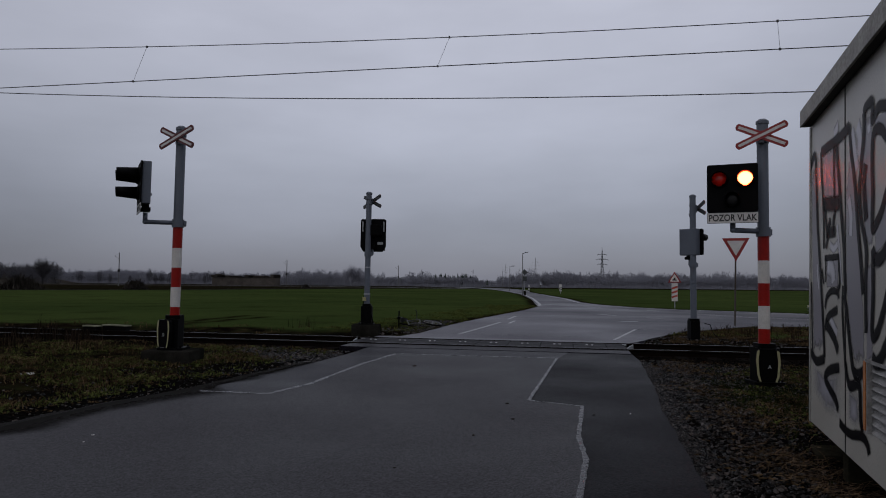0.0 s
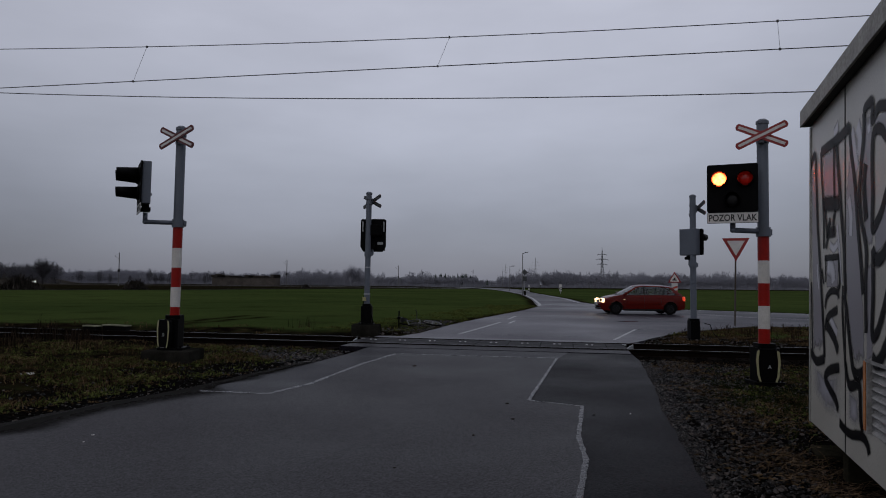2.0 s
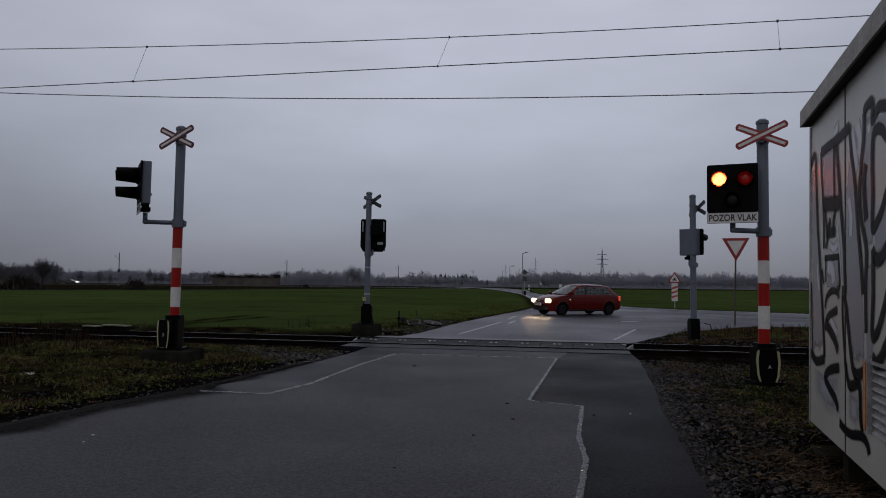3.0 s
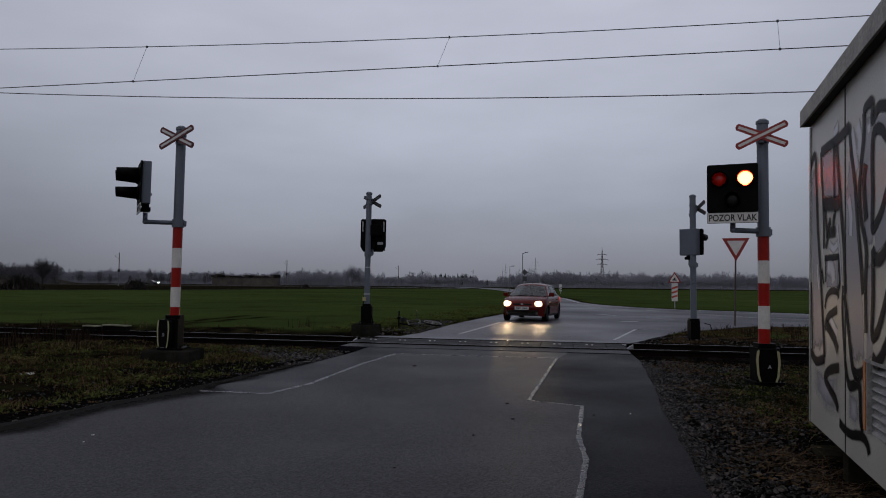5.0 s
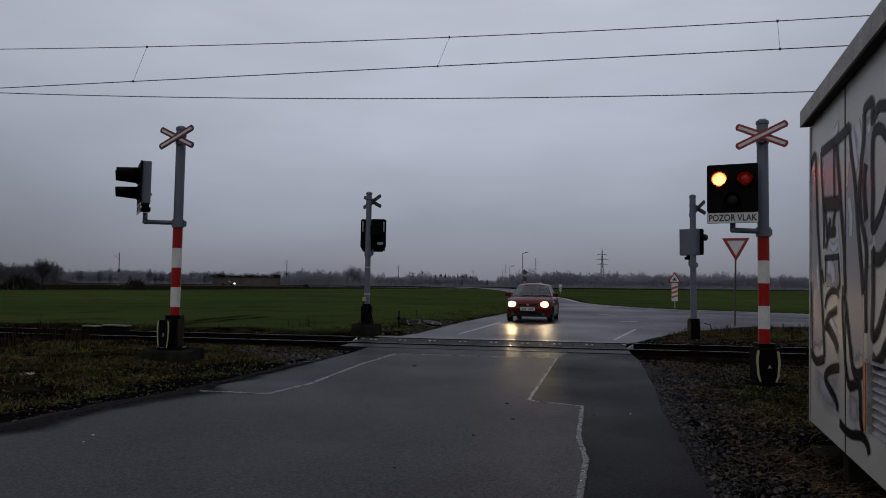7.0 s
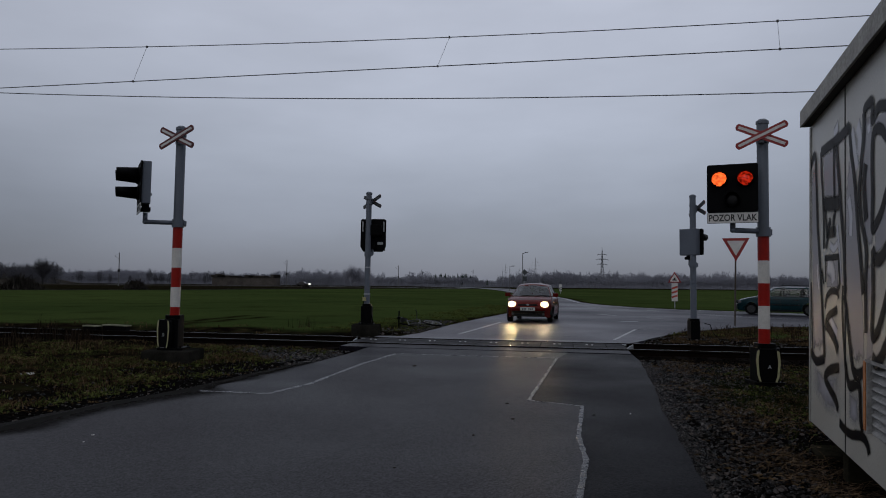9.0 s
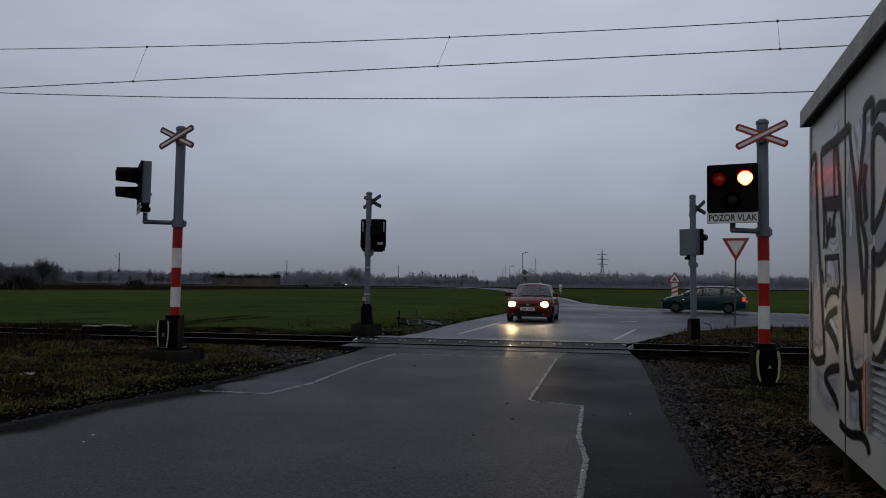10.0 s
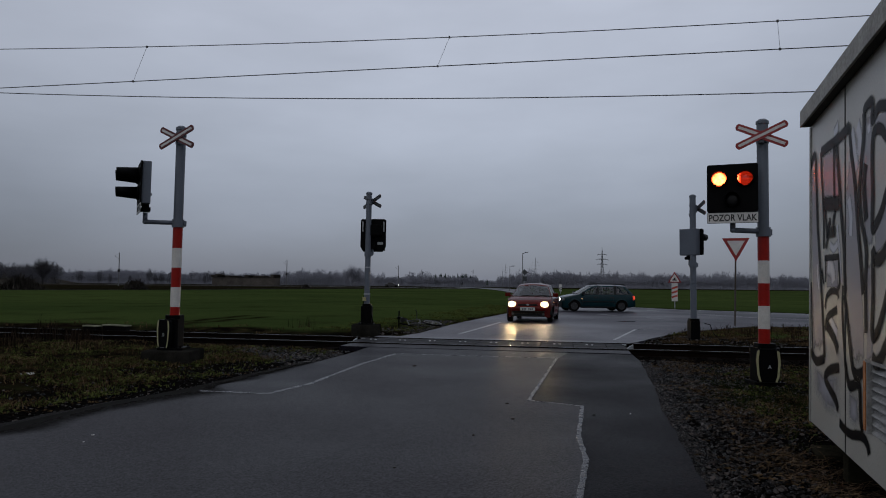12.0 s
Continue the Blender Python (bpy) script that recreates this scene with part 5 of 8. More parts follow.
def stroke(bm, pts, width, off, soft_ends=True):
    """A sprayed line on the wall: pts in metres along it and up."""
    uv = bm.loops.layers.uv.verify()
    p = [Vector((a, 0, b)) for a, b in pts]
    line = []
    for k in range(len(p) - 1):
        p0, p1, p2, p3 = p[max(k - 1, 0)], p[k], p[k + 1], p[min(k + 2, len(p) - 1)]
        for j in range(8):
            t = j / 8
            line.append(0.5 * ((2 * p1) + (p2 - p0) * t + (2 * p0 - 5 * p1 + 4 * p2 - p3) * t * t + (3 * p1 - p0 - 3 * p2 + p3) * t ** 3))
    line.append(p[-1])
    rows = []
    for k, q in enumerate(line):
        d = (line[min(k + 1, len(line) - 1)] - line[max(k - 1, 0)]).normalized()
        s = Vector((-d.z, 0, d.x)) * width / 2
        rows.append([bm.verts.new(q + s + Vector((0, -off, 0))), bm.verts.new(q + Vector((0, -off, 0))), bm.verts.new(q - s + Vector((0, -off, 0)))])
    for a, b in zip(rows, rows[1:]):
        for i in (0, 1):
            f = bm.faces.new((a[i], b[i], b[i + 1], a[i + 1]))
            for lp in f.loops:
                lp[uv].uv = (1.0 if lp.vert in (a[1], b[1]) else 0.0, 0)


def fill(bm, pts, off):
    uv = bm.loops.layers.uv.verify()
    c = bm.verts.new((sum(a for a, b in pts) / len(pts), -off, sum(b for a, b in pts) / len(pts)))
    vs = [bm.verts.new((a, -off, b)) for a, b in pts]
    for k in range(len(vs)):
        f = bm.faces.new((vs[k], vs[(k + 1) % len(vs)], c))
        for lp in f.loops:
            lp[uv].uv = (1.0 if lp.vert is c else 0.0, 0)


# strokes of the sprayed letters: metres along the wall and up, and their width
LETTER_ONE = (
    ([(0.04, 2.44), (0.23, 2.5), (0.3, 2.22), (0.35, 1.87), (0.45, 1.53), (0.56, 1.1), (0.63, 0.77)], 0.085),
    ([(0.06, 0.77), (0.31, 0.71), (0.63, 0.76)], 0.09),
    ([(0.08, 1.39), (0.11, 1.09), (0.14, 0.76)], 0.05),
)
LETTER_TWO = (
    ([(0.49, 2.48), (0.73, 2.48), (0.99, 2.47), (1.21, 2.47), (1.45, 2.48)], 0.1),
    ([(0.49, 2.49), (0.51, 2.29), (0.56, 2.11), (0.6, 1.85), (0.6, 1.66)], 0.07),
    ([(0.97, 2.47), (0.97, 2.26), (0.99, 2.03)], 0.07),
    ([(1.05, 2.44), (1.14, 2.14), (1.21, 1.88), (1.28, 1.66), (1.31, 1.46), (1.33, 1.29)], 0.09),
    ([(0.58, 2.03), (1.14, 1.97)], 0.13),
    ([(0.67, 1.97), (0.69, 1.86), (0.75, 1.75), (0.67, 1.66)], 0.06),
    ([(0.69, 1.78), (1.01, 1.77)], 0.1),
    ([(1.01, 1.94), (0.95, 1.85), (0.97, 1.77)], 0.07),
    ([(0.75, 1.81), (0.85, 1.87)], 0.08),
)
LETTER_TWO_LOW = (
    ([(0.63, 1.58), (1.14, 1.57)], 0.055),
    ([(0.67, 1.58), (0.67, 1.38)], 0.04),
    ([(1.12, 1.58), (1.16, 1.38), (1.08, 1.31)], 0.06),
    ([(0.52, 1.49), (0.6, 1.37)], 0.05),
    ([(0.65, 1.17), (0.71, 1.26), (0.87, 1.31), (1.08, 1.3), (1.12, 1.25)], 0.06),
    ([(0.65, 1), (0.75, 1.1), (1.08, 1.17)], 0.075),
    ([(0.67, 1.05), (0.83, 1), (0.99, 0.94), (1.1, 0.86)], 0.1),
    ([(1.14, 0.74), (0.83, 0.69), (0.65, 0.61), (0.83, 0.54), (1.03, 0.48), (1.1, 0.42)], 0.085),
    ([(1.26, 1.35), (1.24, 1.17), (1.28, 0.96), (1.33, 0.76)], 0.06),
)
LETTER_THREE = (
    ([(1.45, 2.49), (1.51, 2.29), (1.6, 2.07), (1.68, 1.75), (1.75, 1.52), (1.81, 1.29)], 0.085),
    ([(1.84, 2.49), (1.84, 2.34), (1.77, 2.16), (1.72, 1.98), (1.76, 1.8), (1.85, 1.66), (1.89, 1.55), (1.87, 1.33), (1.88, 1.04)], 0.085),
    ([(1.88, 2.14), (1.84, 2), (1.89, 1.77)], 0.11),
    ([(1.3, 1.29), (1.38, 1.13), (1.46, 0.94), (1.55, 0.77), (1.68, 0.75), (1.86, 0.8)], 0.09),
)
LETTER_FOUR = (
    ([(1.84, 2.48), (1.88, 2.51), (2.03, 2.51), (2.04, 2.39), (2.17, 2.44), (2.36, 2.4)], 0.085),
    ([(2.35, 2.21), (2.2, 2.3), (2.06, 2.29), (2.03, 2.11), (2.04, 1.93), (2.03, 1.71), (2.12, 1.73), (2.24, 1.8), (2.35, 1.91)], 0.085),
    ([(2.03, 1.58), (2.08, 1.51), (2.21, 1.51), (2.34, 1.57)], 0.1),
    ([(2.04, 1.54), (2.04, 1.29), (2.02, 1.04), (2.11, 1.05), (2.23, 1.16), (2.34, 1.3)], 0.085),
    ([(2.02, 0.9), (2.11, 0.87), (2.22, 0.92), (2.34, 1.02)], 0.1),
)
TAIL = (
    ([(1.33, 0.8), (1.38, 0.7), (1.47, 0.65), (1.68, 0.69), (1.73, 0.62), (1.74, 0.47), (1.79, 0.39)], 0.085),
    ([(1.15, 0.34), (1.29, 0.32), (1.5, 0.32), (1.75, 0.36), (1.89, 0.34), (1.94, 0.28)], 0.075),
)
SHINE = (
    ([(1.43, 1.97), (1.49, 1.83), (1.48, 1.7)], 0.16),
    ([(1.51, 2.43), (1.58, 2.31), (1.65, 2.14)], 0.2),
    ([(1.67, 2.44), (1.73, 2.34), (1.7, 2.23)], 0.2),
    ([(0.33, 1.54), (0.36, 1.42), (0.4, 1.33)], 0.09),
    ([(0.83, 1.68), (0.95, 1.64), (1.1, 1.67)], 0.1),
    ([(0.83, 1.1), (0.95, 1.04), (1.07, 0.99)], 0.12),
    ([(0.75, 1.52), (0.91, 1.47), (0.95, 1.38)], 0.22),
    ([(1.95, 2.38), (1.96, 2.33)], 0.12),
    ([(1.07, 1.81), (1.14, 1.63), (1.21, 1.37)], 0.09),
    ([(0.97, 2.53), (1.11, 2.57)], 0.14),
)
FILLS = (
    ([(0.05, 2.41), (0.23, 2.46), (0.35, 1.87), (0.58, 0.92), (0.58, 0.79), (0.17, 0.75)], 0),
    ([(0.54, 2.45), (0.99, 2.44), (1.14, 2.1), (1.16, 2), (0.6, 2.08)], 0),
    ([(1.48, 2.45), (1.59, 2.07), (1.68, 1.68), (1.83, 1.15), (1.85, 0.82), (1.57, 0.77), (1.43, 1.01), (1.33, 1.41), (1.33, 2.03)], 0),
    ([(1.85, 2.47), (2.03, 2.48), (2.03, 2.08), (2.04, 1.72), (2.03, 1.58), (1.89, 1.59), (1.79, 1.82), (1.77, 2.09)], 0),
    ([(1.88, 1.51), (2.03, 1.51), (2.02, 0.87), (1.88, 0.82)], 0),
    ([(2.08, 2.39), (2.36, 2.39), (2.35, 2.24), (2.2, 2.31), (2.07, 2.31)], 0),
    ([(2.07, 1.72), (2.35, 1.86), (2.34, 1.59), (2.08, 1.53)], 0),
    ([(0.67, 1.57), (1.14, 1.56), (1.1, 1.33), (0.69, 1.33)], 0),
)


def relay_building():
    top = thing("relay_building", BUILD_M, "low pale trackside building with sprayed lettering on its wall", "building")
    W, D, S0, S1 = 2.82, 3.2, 0.03, 4.1
    # black colour stands for the shaded void beneath the wall
    bm = bmesh.new()
    bx(bm, S0 + 0.4, 0.45, -0.3, S1 - 0.1, D - 0.12, 0.18)
    part("plinth", bm, M["black_panel"], top, "recessed plinth, black for the shade under the building")
    for u in (0.90, 2.5, 3.6):
        bm = bmesh.new()
        bx(bm, u, 0.07, -0.35, u + 0.17, 0.44, 0.149, bev=0.012)
        part("pier", bm, M["concrete_stained"], top, "stained concrete pier")
    bm = bmesh.new()
    bx(bm, -0.34, 0.0, -0.24, 0.36, 0.28, -0.075, pose(0, 0, 0, 2, 0, -2), 0.02)
    part("footing", bm, M["concrete_stained"], top, "mossy concrete footing slab")
    for a, b in ((S0, 1.312), (1.324, 2.5), (2.512, S1)):
        bm = bmesh.new()
        if a < 2 < b:   # the panel round the vent opening
            bx(bm, a, 0, 0.15, 1.86, 0.08, W), bx(bm, 1.86, 0, 0.86, b, 0.08, W), bx(bm, 1.86, 0, 0.15, b, 0.08, 0.42)
        else:
            bx(bm, a, 0, 0.15, b, 0.08, W, bev=0.004)
        part("wall_panel", bm, M["wall"], top)
    bm = bmesh.new()
    bx(bm, S0, D - 0.08, 0.15, S1, D, W), bx(bm, S0, 0.081, 0.15, S0 + 0.08, D - 0.081, W), bx(bm, S1 - 0.08, 0.081, 0.15, S1, D - 0.081, W)
    bx(bm, S0 + 0.081, 0.2, 0.16, S1 - 0.081, D - 0.081, 0.2)
    part("wall_shell", bm, M["wall"], top)
    bm = bmesh.new()
    bx(bm, 1.2, 0.083, 0.17, 3.9, 0.10, W - 0.02)
    part("joint_backing", bm, M["gap"], top)
    bm = bmesh.new()
    bx(bm, S0 - 0.012, -0.012, 0.15, S0 + 0.03, 0.05, W - 0.022, bev=0.004)
    part("corner_trim", bm, M["wall_trim"], top)
    bm = bmesh.new()
    bx(bm, 1.309, -0.004, 0.15, 1.327, 0.006, W - 0.002)
    part("joint_strip", bm, M["gap"], top, "dark joint between panels")
    bm = bmesh.new()
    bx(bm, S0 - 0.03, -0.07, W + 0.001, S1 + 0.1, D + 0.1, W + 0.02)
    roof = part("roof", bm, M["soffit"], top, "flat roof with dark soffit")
    bm = bmesh.new()
    bx(bm, S0 - 0.04, -0.085, W - 0.006, S1 + 0.12, -0.065, W + 0.142, bev=0.004)
    bx(bm, S0 - 0.04, -0.064, W - 0.006, S0 - 0.016, D + 0.12, W + 0.142, bev=0.004)
    part("fascia", bm, M["fascia"], roof, "grey weathered roof edge")
    bm = bmesh.new()
    bx(bm, S0 - 0.014, -0.064, W + 0.021, S1 + 0.1, D + 0.1, W + 0.12)
    part("roof_deck", bm, M["fascia"], roof)
    # vent with slats
    bm = bmesh.new()
    bx(bm, 1.835, -0.012, 0.42, 1.885, 0.03, 0.86)
    vent = part("vent_frame", bm, M["orange_edge"], top, "bare orange edge of the vent opening")
    for k in range(8):
        z = 0.445 + 0.054 * k
        bm = bmesh.new()
        bx(bm, 1.89, -0.026, -0.003, 2.495, 0.024, 0.003, pose(0, 0.012, z, 48, 0, 0))
        part("slat", bm, M["louver"], vent, "aluminium vent slat" if k == 0 else "")
    bm = bmesh.new()
    bx(bm, 1.98, -0.028, 0.42, 2.0, 0.0, 0.86)
    bx(bm, 1.886, -0.012, 0.855, 2.5, 0.03, 0.875)
    part("vent_mullion", bm, M["louver"], vent)
    # sprayed lettering
    for pts, _ in FILLS:
        bm = bmesh.new()
        fill(bm, pts, 0.0022)
        part("sprayed_fill", bm, M["spray_grey"], top, "lilac-grey sprayed fill")
    for pts in ([(0.06, 0.70), (0.6, 0.66), (1.24, 0.72), (1.26, 0.34), (0.7, 0.30), (0.1, 0.42)], [(1.36, 0.66), (1.72, 0.64), (1.74, 0.42), (1.6, 0.36), (1.36, 0.38)]):
        bm = bmesh.new()
        fill(bm, pts, 0.0016)
        part("sprayed_mist", bm, M["spray_mist"], top, "thin lilac-white spray mist")
    for pts, w in SHINE:
        bm = bmesh.new()
        stroke(bm, pts, w, 0.0034)
        part("sprayed_highlight", bm, M["spray_white"], top, "white sprayed highlights")
    for letter in (LETTER_ONE, LETTER_TWO, LETTER_TWO_LOW, LETTER_THREE, LETTER_FOUR, TAIL):
        for pts, w in letter:
            bm = bmesh.new()
            stroke(bm, pts, w * 1.2, 0.0046)
            part("sprayed_outline", bm, M["spray_black"], top, "black sprayed outlines")


# ---- overhead line ----
def overhead_line():
    def on_track(s, z, side=0.0):
        p = Vector((0, 15.35, z)) + ALONG * s + ACROSS * side
        return p
    def wire(name, f, r, label):
        bm = bmesh.new()
        pts = [f(s) for s in range(-68, 69, 1)]
        pipe(bm, pts, r, 5)
        return lone(name, bm, M["copper"], label, "overhead wire", "overhead line")
    contact = lambda s: on_track(s, 6.34)
    carrier = lambda s: on_track(s, 6.94 + 0.00122 * ((s + 18) % 50 - 25) ** 2)
    feeder = lambda s: on_track(s, 5.395 + 0.00158 * ((s + 14) % 50 - 25) ** 2)
    wire("contact_wire", contact, 0.0117, "dark contact wire over the track")
    wire("carrier_wire", carrier, 0.0104, "dark sagging carrier wire over the track")
    wire("feeder_wire", feeder, 0.0113, "dark feeder wire along the track")
    for s in (-14.0, 36.0):
        foot = on_track(s, 0, -3.2)
        top = thing("line_mast", Matrix.Translation(foot), "grey concrete overhead line mast beside the track", "mast", "overhead line masts")
        bm = bmesh.new()
        rod(bm, (0, 0, -0.4), (0, 0, 8.4), 0.17, 0.12, 14)
        part("pole", bm, M["mast"], top)
        for f in (contact, carrier, feeder):
            bm = bmesh.new()
            end = f(s) - foot
            rod(bm, (0, 0, end.z + 0.25), end, 0.025, 0.02, 8)
            part("bracket", bm, M["galvanised"], top)
    for s0, s1 in ((-7.92, -7.57), (-0.17, 0.10), (7.13, 7.09)):
        bm = bmesh.new()
        a, b = contact(s0), carrier(s1)
        rod(bm, a, b, 0.004, 0.004, 5)
        for q in (a, b):
            bx(bm, -0.018, -0.015, -0.025, 0.018, 0.015, 0.025, Matrix.Translation(q))
        lone("dropper", bm, M["copper"], "thin dropper wire with clamps between the overhead wires", "dropper", "droppers")


# ---- signs and posts ----
def sign_post(bm, h, r=0.03):
    rod(bm, (0, 0, -0.15), (0, 0, h), r, r, 12)


def yield_sign():
    top = thing("give_way_sign", pose(10.32, 24.0, 0.0, 0, 0, -22), "red-edged white give way triangle on a thin rusty post", "road sign")
    bm = bmesh.new()
    rod(bm, (-0.06, 0.03, -0.15), (0.0, 0.03, 3.0), 0.03, 0.03, 10)
    part("post", bm, M["rust_post"], top, "rusty brown post")
    tri = lambda k: [(-0.45 * k, 0.26 * k), (0, -0.57 * k), (0.45 * k, 0.26 * k)]
    um = pose(0, 0, 2.82) @ STAND_UP
    bm = bmesh.new()
    prism(bm, tri(1.0), 0.0, 0.02, um)
    part("plate", bm, M["sign_red"], top, "red triangle border")
    bm = bmesh.new()
    prism(bm, tri(0.64), 0.0205, 0.023, um)
    part("face", bm, M["sign_white"], top, "white triangle face")


def crossing_warning_sign():
    top = thing("warning_sign", pose(14.4, 42.4, 0, 0, 0, -20), "warning triangle above a striped distance board on a post", "road sign")
    bm = bmesh.new()
    rod(bm, (0, 0.04, -0.15), (0, 0.04, 2.1), 0.035, 0.035, 10)
    part("post", bm, M["galvanised"], top)
    bm = bmesh.new()
    um = pose(0, 0, 1.0) @ STAND_UP
    prism(bm, round_rect(0.36, 1.12, 0.02), 0, 0.02, um)
    board = part("distance_board", bm, M["sign_white"], top, "white board with three slanting red stripes")
    for k in range(3):
        bm = bmesh.new()
        z = -0.28 + 0.27 * k
        prism(bm, [(-0.17, z - 0.10), (0.17, z + 0.02), (0.17, z + 0.14), (-0.17, z + 0.02)], 0.0205, 0.023, um)
        part("stripe", bm, M["sign_orange"], board)
    um = pose(0, 0, 1.82) @ STAND_UP
    tri = lambda k: [(-0.40 * k, -0.23 * k), (0.40 * k, -0.23 * k), (0, 0.46 * k)]
    for name, k, z, mm in (("triangle", 1.0, 0, "sign_red"), ("face", 0.72, 0.0205, "sign_white")):
        bm = bmesh.new()
        prism(bm, tri(k), z, z + (0.02 if k == 1 else 0.0025), um)
        part(name, bm, M[mm], top)
    bm = bmesh.new()
    prism(bm, [(-0.13, -0.10), (0.13, -0.10), (0.13, -0.05), (0.05, -0.03), (0.05, 0.08), (-0.04, 0.08), (-0.06, -0.02), (-0.13, -0.04)], 0.0235, 0.026, um)
    part("symbol", bm, M["sign_black"], top)


def lamp_post(x, y, h, arm, label):
    top = thing("street_lamp", pose(x, y, -0.02), label, "street lamp", "street lamps")
    bm = bmesh.new()
    rod(bm, (0, 0, -0.2), (0, 0, h), 0.075, 0.045, 12)
    part("pole", bm, M["mast"], top)
    bm = bmesh.new()
    rod(bm, (0, 0, h - 0.1), (arm * 0.6, 0, h + 0.1), 0.04, 0.04, 8)
    part("bracket", bm, M["mast"], top)
    bm = bmesh.new()
    bx(bm, arm * 0.5, -0.12, h + 0.06, arm * 1.2, 0.12, h + 0.16, bev=0.03)
    part("lantern", bm, M["sign_back"], top)


def priority_post():
    top = thing("priority_sign", pose(10.95, 91.5, -0.02), "priority diamond with a plate below on a post by the bend", "road sign")
    bm = bmesh.new()
    rod(bm, (0, 0, -0.2), (0, 0, 3.4), 0.06, 0.06, 10)
    part("post", bm, M["galvanised"], top)
    bm = bmesh.new()
    um = pose(0, -0.07, 3.05) @ STAND_UP
    prism(bm, [(-0.42, 0), (0, -0.42), (0.42, 0), (0, 0.42)], 0, 0.03, um)
    part("diamond", bm, M["sign_back"], top, "grey back of the diamond plate")
    bm = bmesh.new()
    prism(bm, round_rect(0.62, 0.62, 0.03), 0, 0.03, pose(0, -0.07, 2.2) @ STAND_UP)
    part("plate", bm, M["sign_back"], top)
    for dx, z0, z1, r in ((-0.25, 0, 1.05, 0.09), (0.05, 0, 0.55, 0.16)):
        bm = bmesh.new()
        bx(bm, dx - r, -0.25, z0, dx + r, -0.1, z1, bev=0.02)
        part("marker", bm, M["concrete_dark"], top, "low post at the sign's foot")


def delineator(x, y, w, h):
    top = thing("delineator", pose(x, y, 0.0, 0, 0, -8), "white roadside marker board with black slanting bands", "marker post", "roadside markers")
    bm = bmesh.new()
    rod(bm, (0, 0.04, -0.2), (0, 0.04, h), 0.04, 0.04, 8)
    part("post", bm, M["galvanised"], top)
    bm = bmesh.new()
    um = pose(0, 0, h * 0.62) @ STAND_UP
    prism(bm, round_rect(w, h * 0.76, 0.02), 0, 0.03, um)
    part("board", bm, M["sign_white"], top)
    for k in range(2):
        bm = bmesh.new()
        z = -h * 0.26 + k * h * 0.20
        prism(bm, [(-w / 2, z - 0.06), (w / 2, z + 0.06), (w / 2, z + 0.18), (-w / 2, z + 0.06)], 0.0305, 0.034, um)
        part("band", bm, M["sign_black"], top)


# ---- lying bicycle, stake, cable cover ----
def bicycle():
    top = thing("bicycle", pose(-0.66, 21.7, 0.10, -78, 0, 46), "old bicycle lying on its side in the grass", "bicycle")
    for k, x in enumerate((0.52, -0.50)):
        wm = pose(x, 0, 0.02 + 0.06 * k, 90, 0, 0) if k == 0 else pose(x, 0.05, 0.05, 84, 0, 12)
        bm = bmesh.new()
        tube_ring(bm, -0.02, 0.02, 0.33, 0.295, 32, wm)
        wheel = part("wheel", bm, M["tyre"], top)
        bm = bmesh.new()
        tube_ring(bm, -0.012, 0.012, 0.294, 0.272, 32, wm)
        rod(bm, wm @ Vector((0, 0, -0.05)), wm @ Vector((0, 0, 0.05)), 0.02, 0.02, 8)
        part("rim", bm, M["bike_silver"], wheel)
        bm = bmesh.new()
        for j in range(14):
            a = j * math.tau / 14
            rod(bm, wm @ Vector((0.02 * math.cos(a), 0.02 * math.sin(a), 0.02 * (-1) ** j)), wm @ Vector((0.28 * math.cos(a), 0.28 * math.sin(a), 0)), 0.002, 0.002, 4)
        part("spokes", bm, M["bike_silver"], wheel)
    bm = bmesh.new()
    P = {"bb": (-0.08, 0, -0.04), "seat": (-0.24, 0, 0.42), "head": (0.34, 0, 0.44), "fork": (0.52, 0, 0.02), "rear": (-0.50, 0, 0.05)}
    for a, b in (("bb", "seat"), ("bb", "head"), ("seat", "head"), ("seat", "rear"), ("bb", "rear"), ("head", "fork")):
        rod(bm, P[a], P[b], 0.014, 0.014, 8)
    part("frame", bm, M["bike_black"], top)
    bm = bmesh.new()
    rod(bm, (0.34, 0, 0.44), (0.32, 0, 0.58), 0.014, 0.014, 8)
    pipe(bm, [(0.24, -0.30, 0.60), (0.32, -0.2, 0.60), (0.34, 0, 0.58), (0.32, 0.2, 0.60), (0.24, 0.30, 0.60)], 0.013)
    part("handlebar", bm, M["bike_black"], top)
    bm = bmesh.new()
    rod(bm, (-0.24, 0, 0.42), (-0.26, 0, 0.52), 0.014, 0.014, 8)
    prism(bm, [(-0.40, -0.07), (-0.36, -0.09), (-0.12, -0.025), (-0.10, 0), (-0.12, 0.025), (-0.36, 0.09), (-0.40, 0.07)], 0.52, 0.57)
    part("saddle", bm, M["bike_black"], top)
    bm = bmesh.new()
    rod(bm, (-0.08, -0.06, -0.04), (-0.02, -0.06, -0.20), 0.01, 0.01, 6)
    rod(bm, (-0.08, 0.06, -0.04), (-0.14, 0.06, 0.12), 0.01, 0.01, 6)
    tube_ring(bm, -0.004, 0.004, 0.09, 0.06, 20, pose(-0.08, -0.04, -0.04, 90, 0, 0))
    part("crank", bm, M["bike_black"], top)


STAKE_X, STAKE_Y = -1.34, 21.2


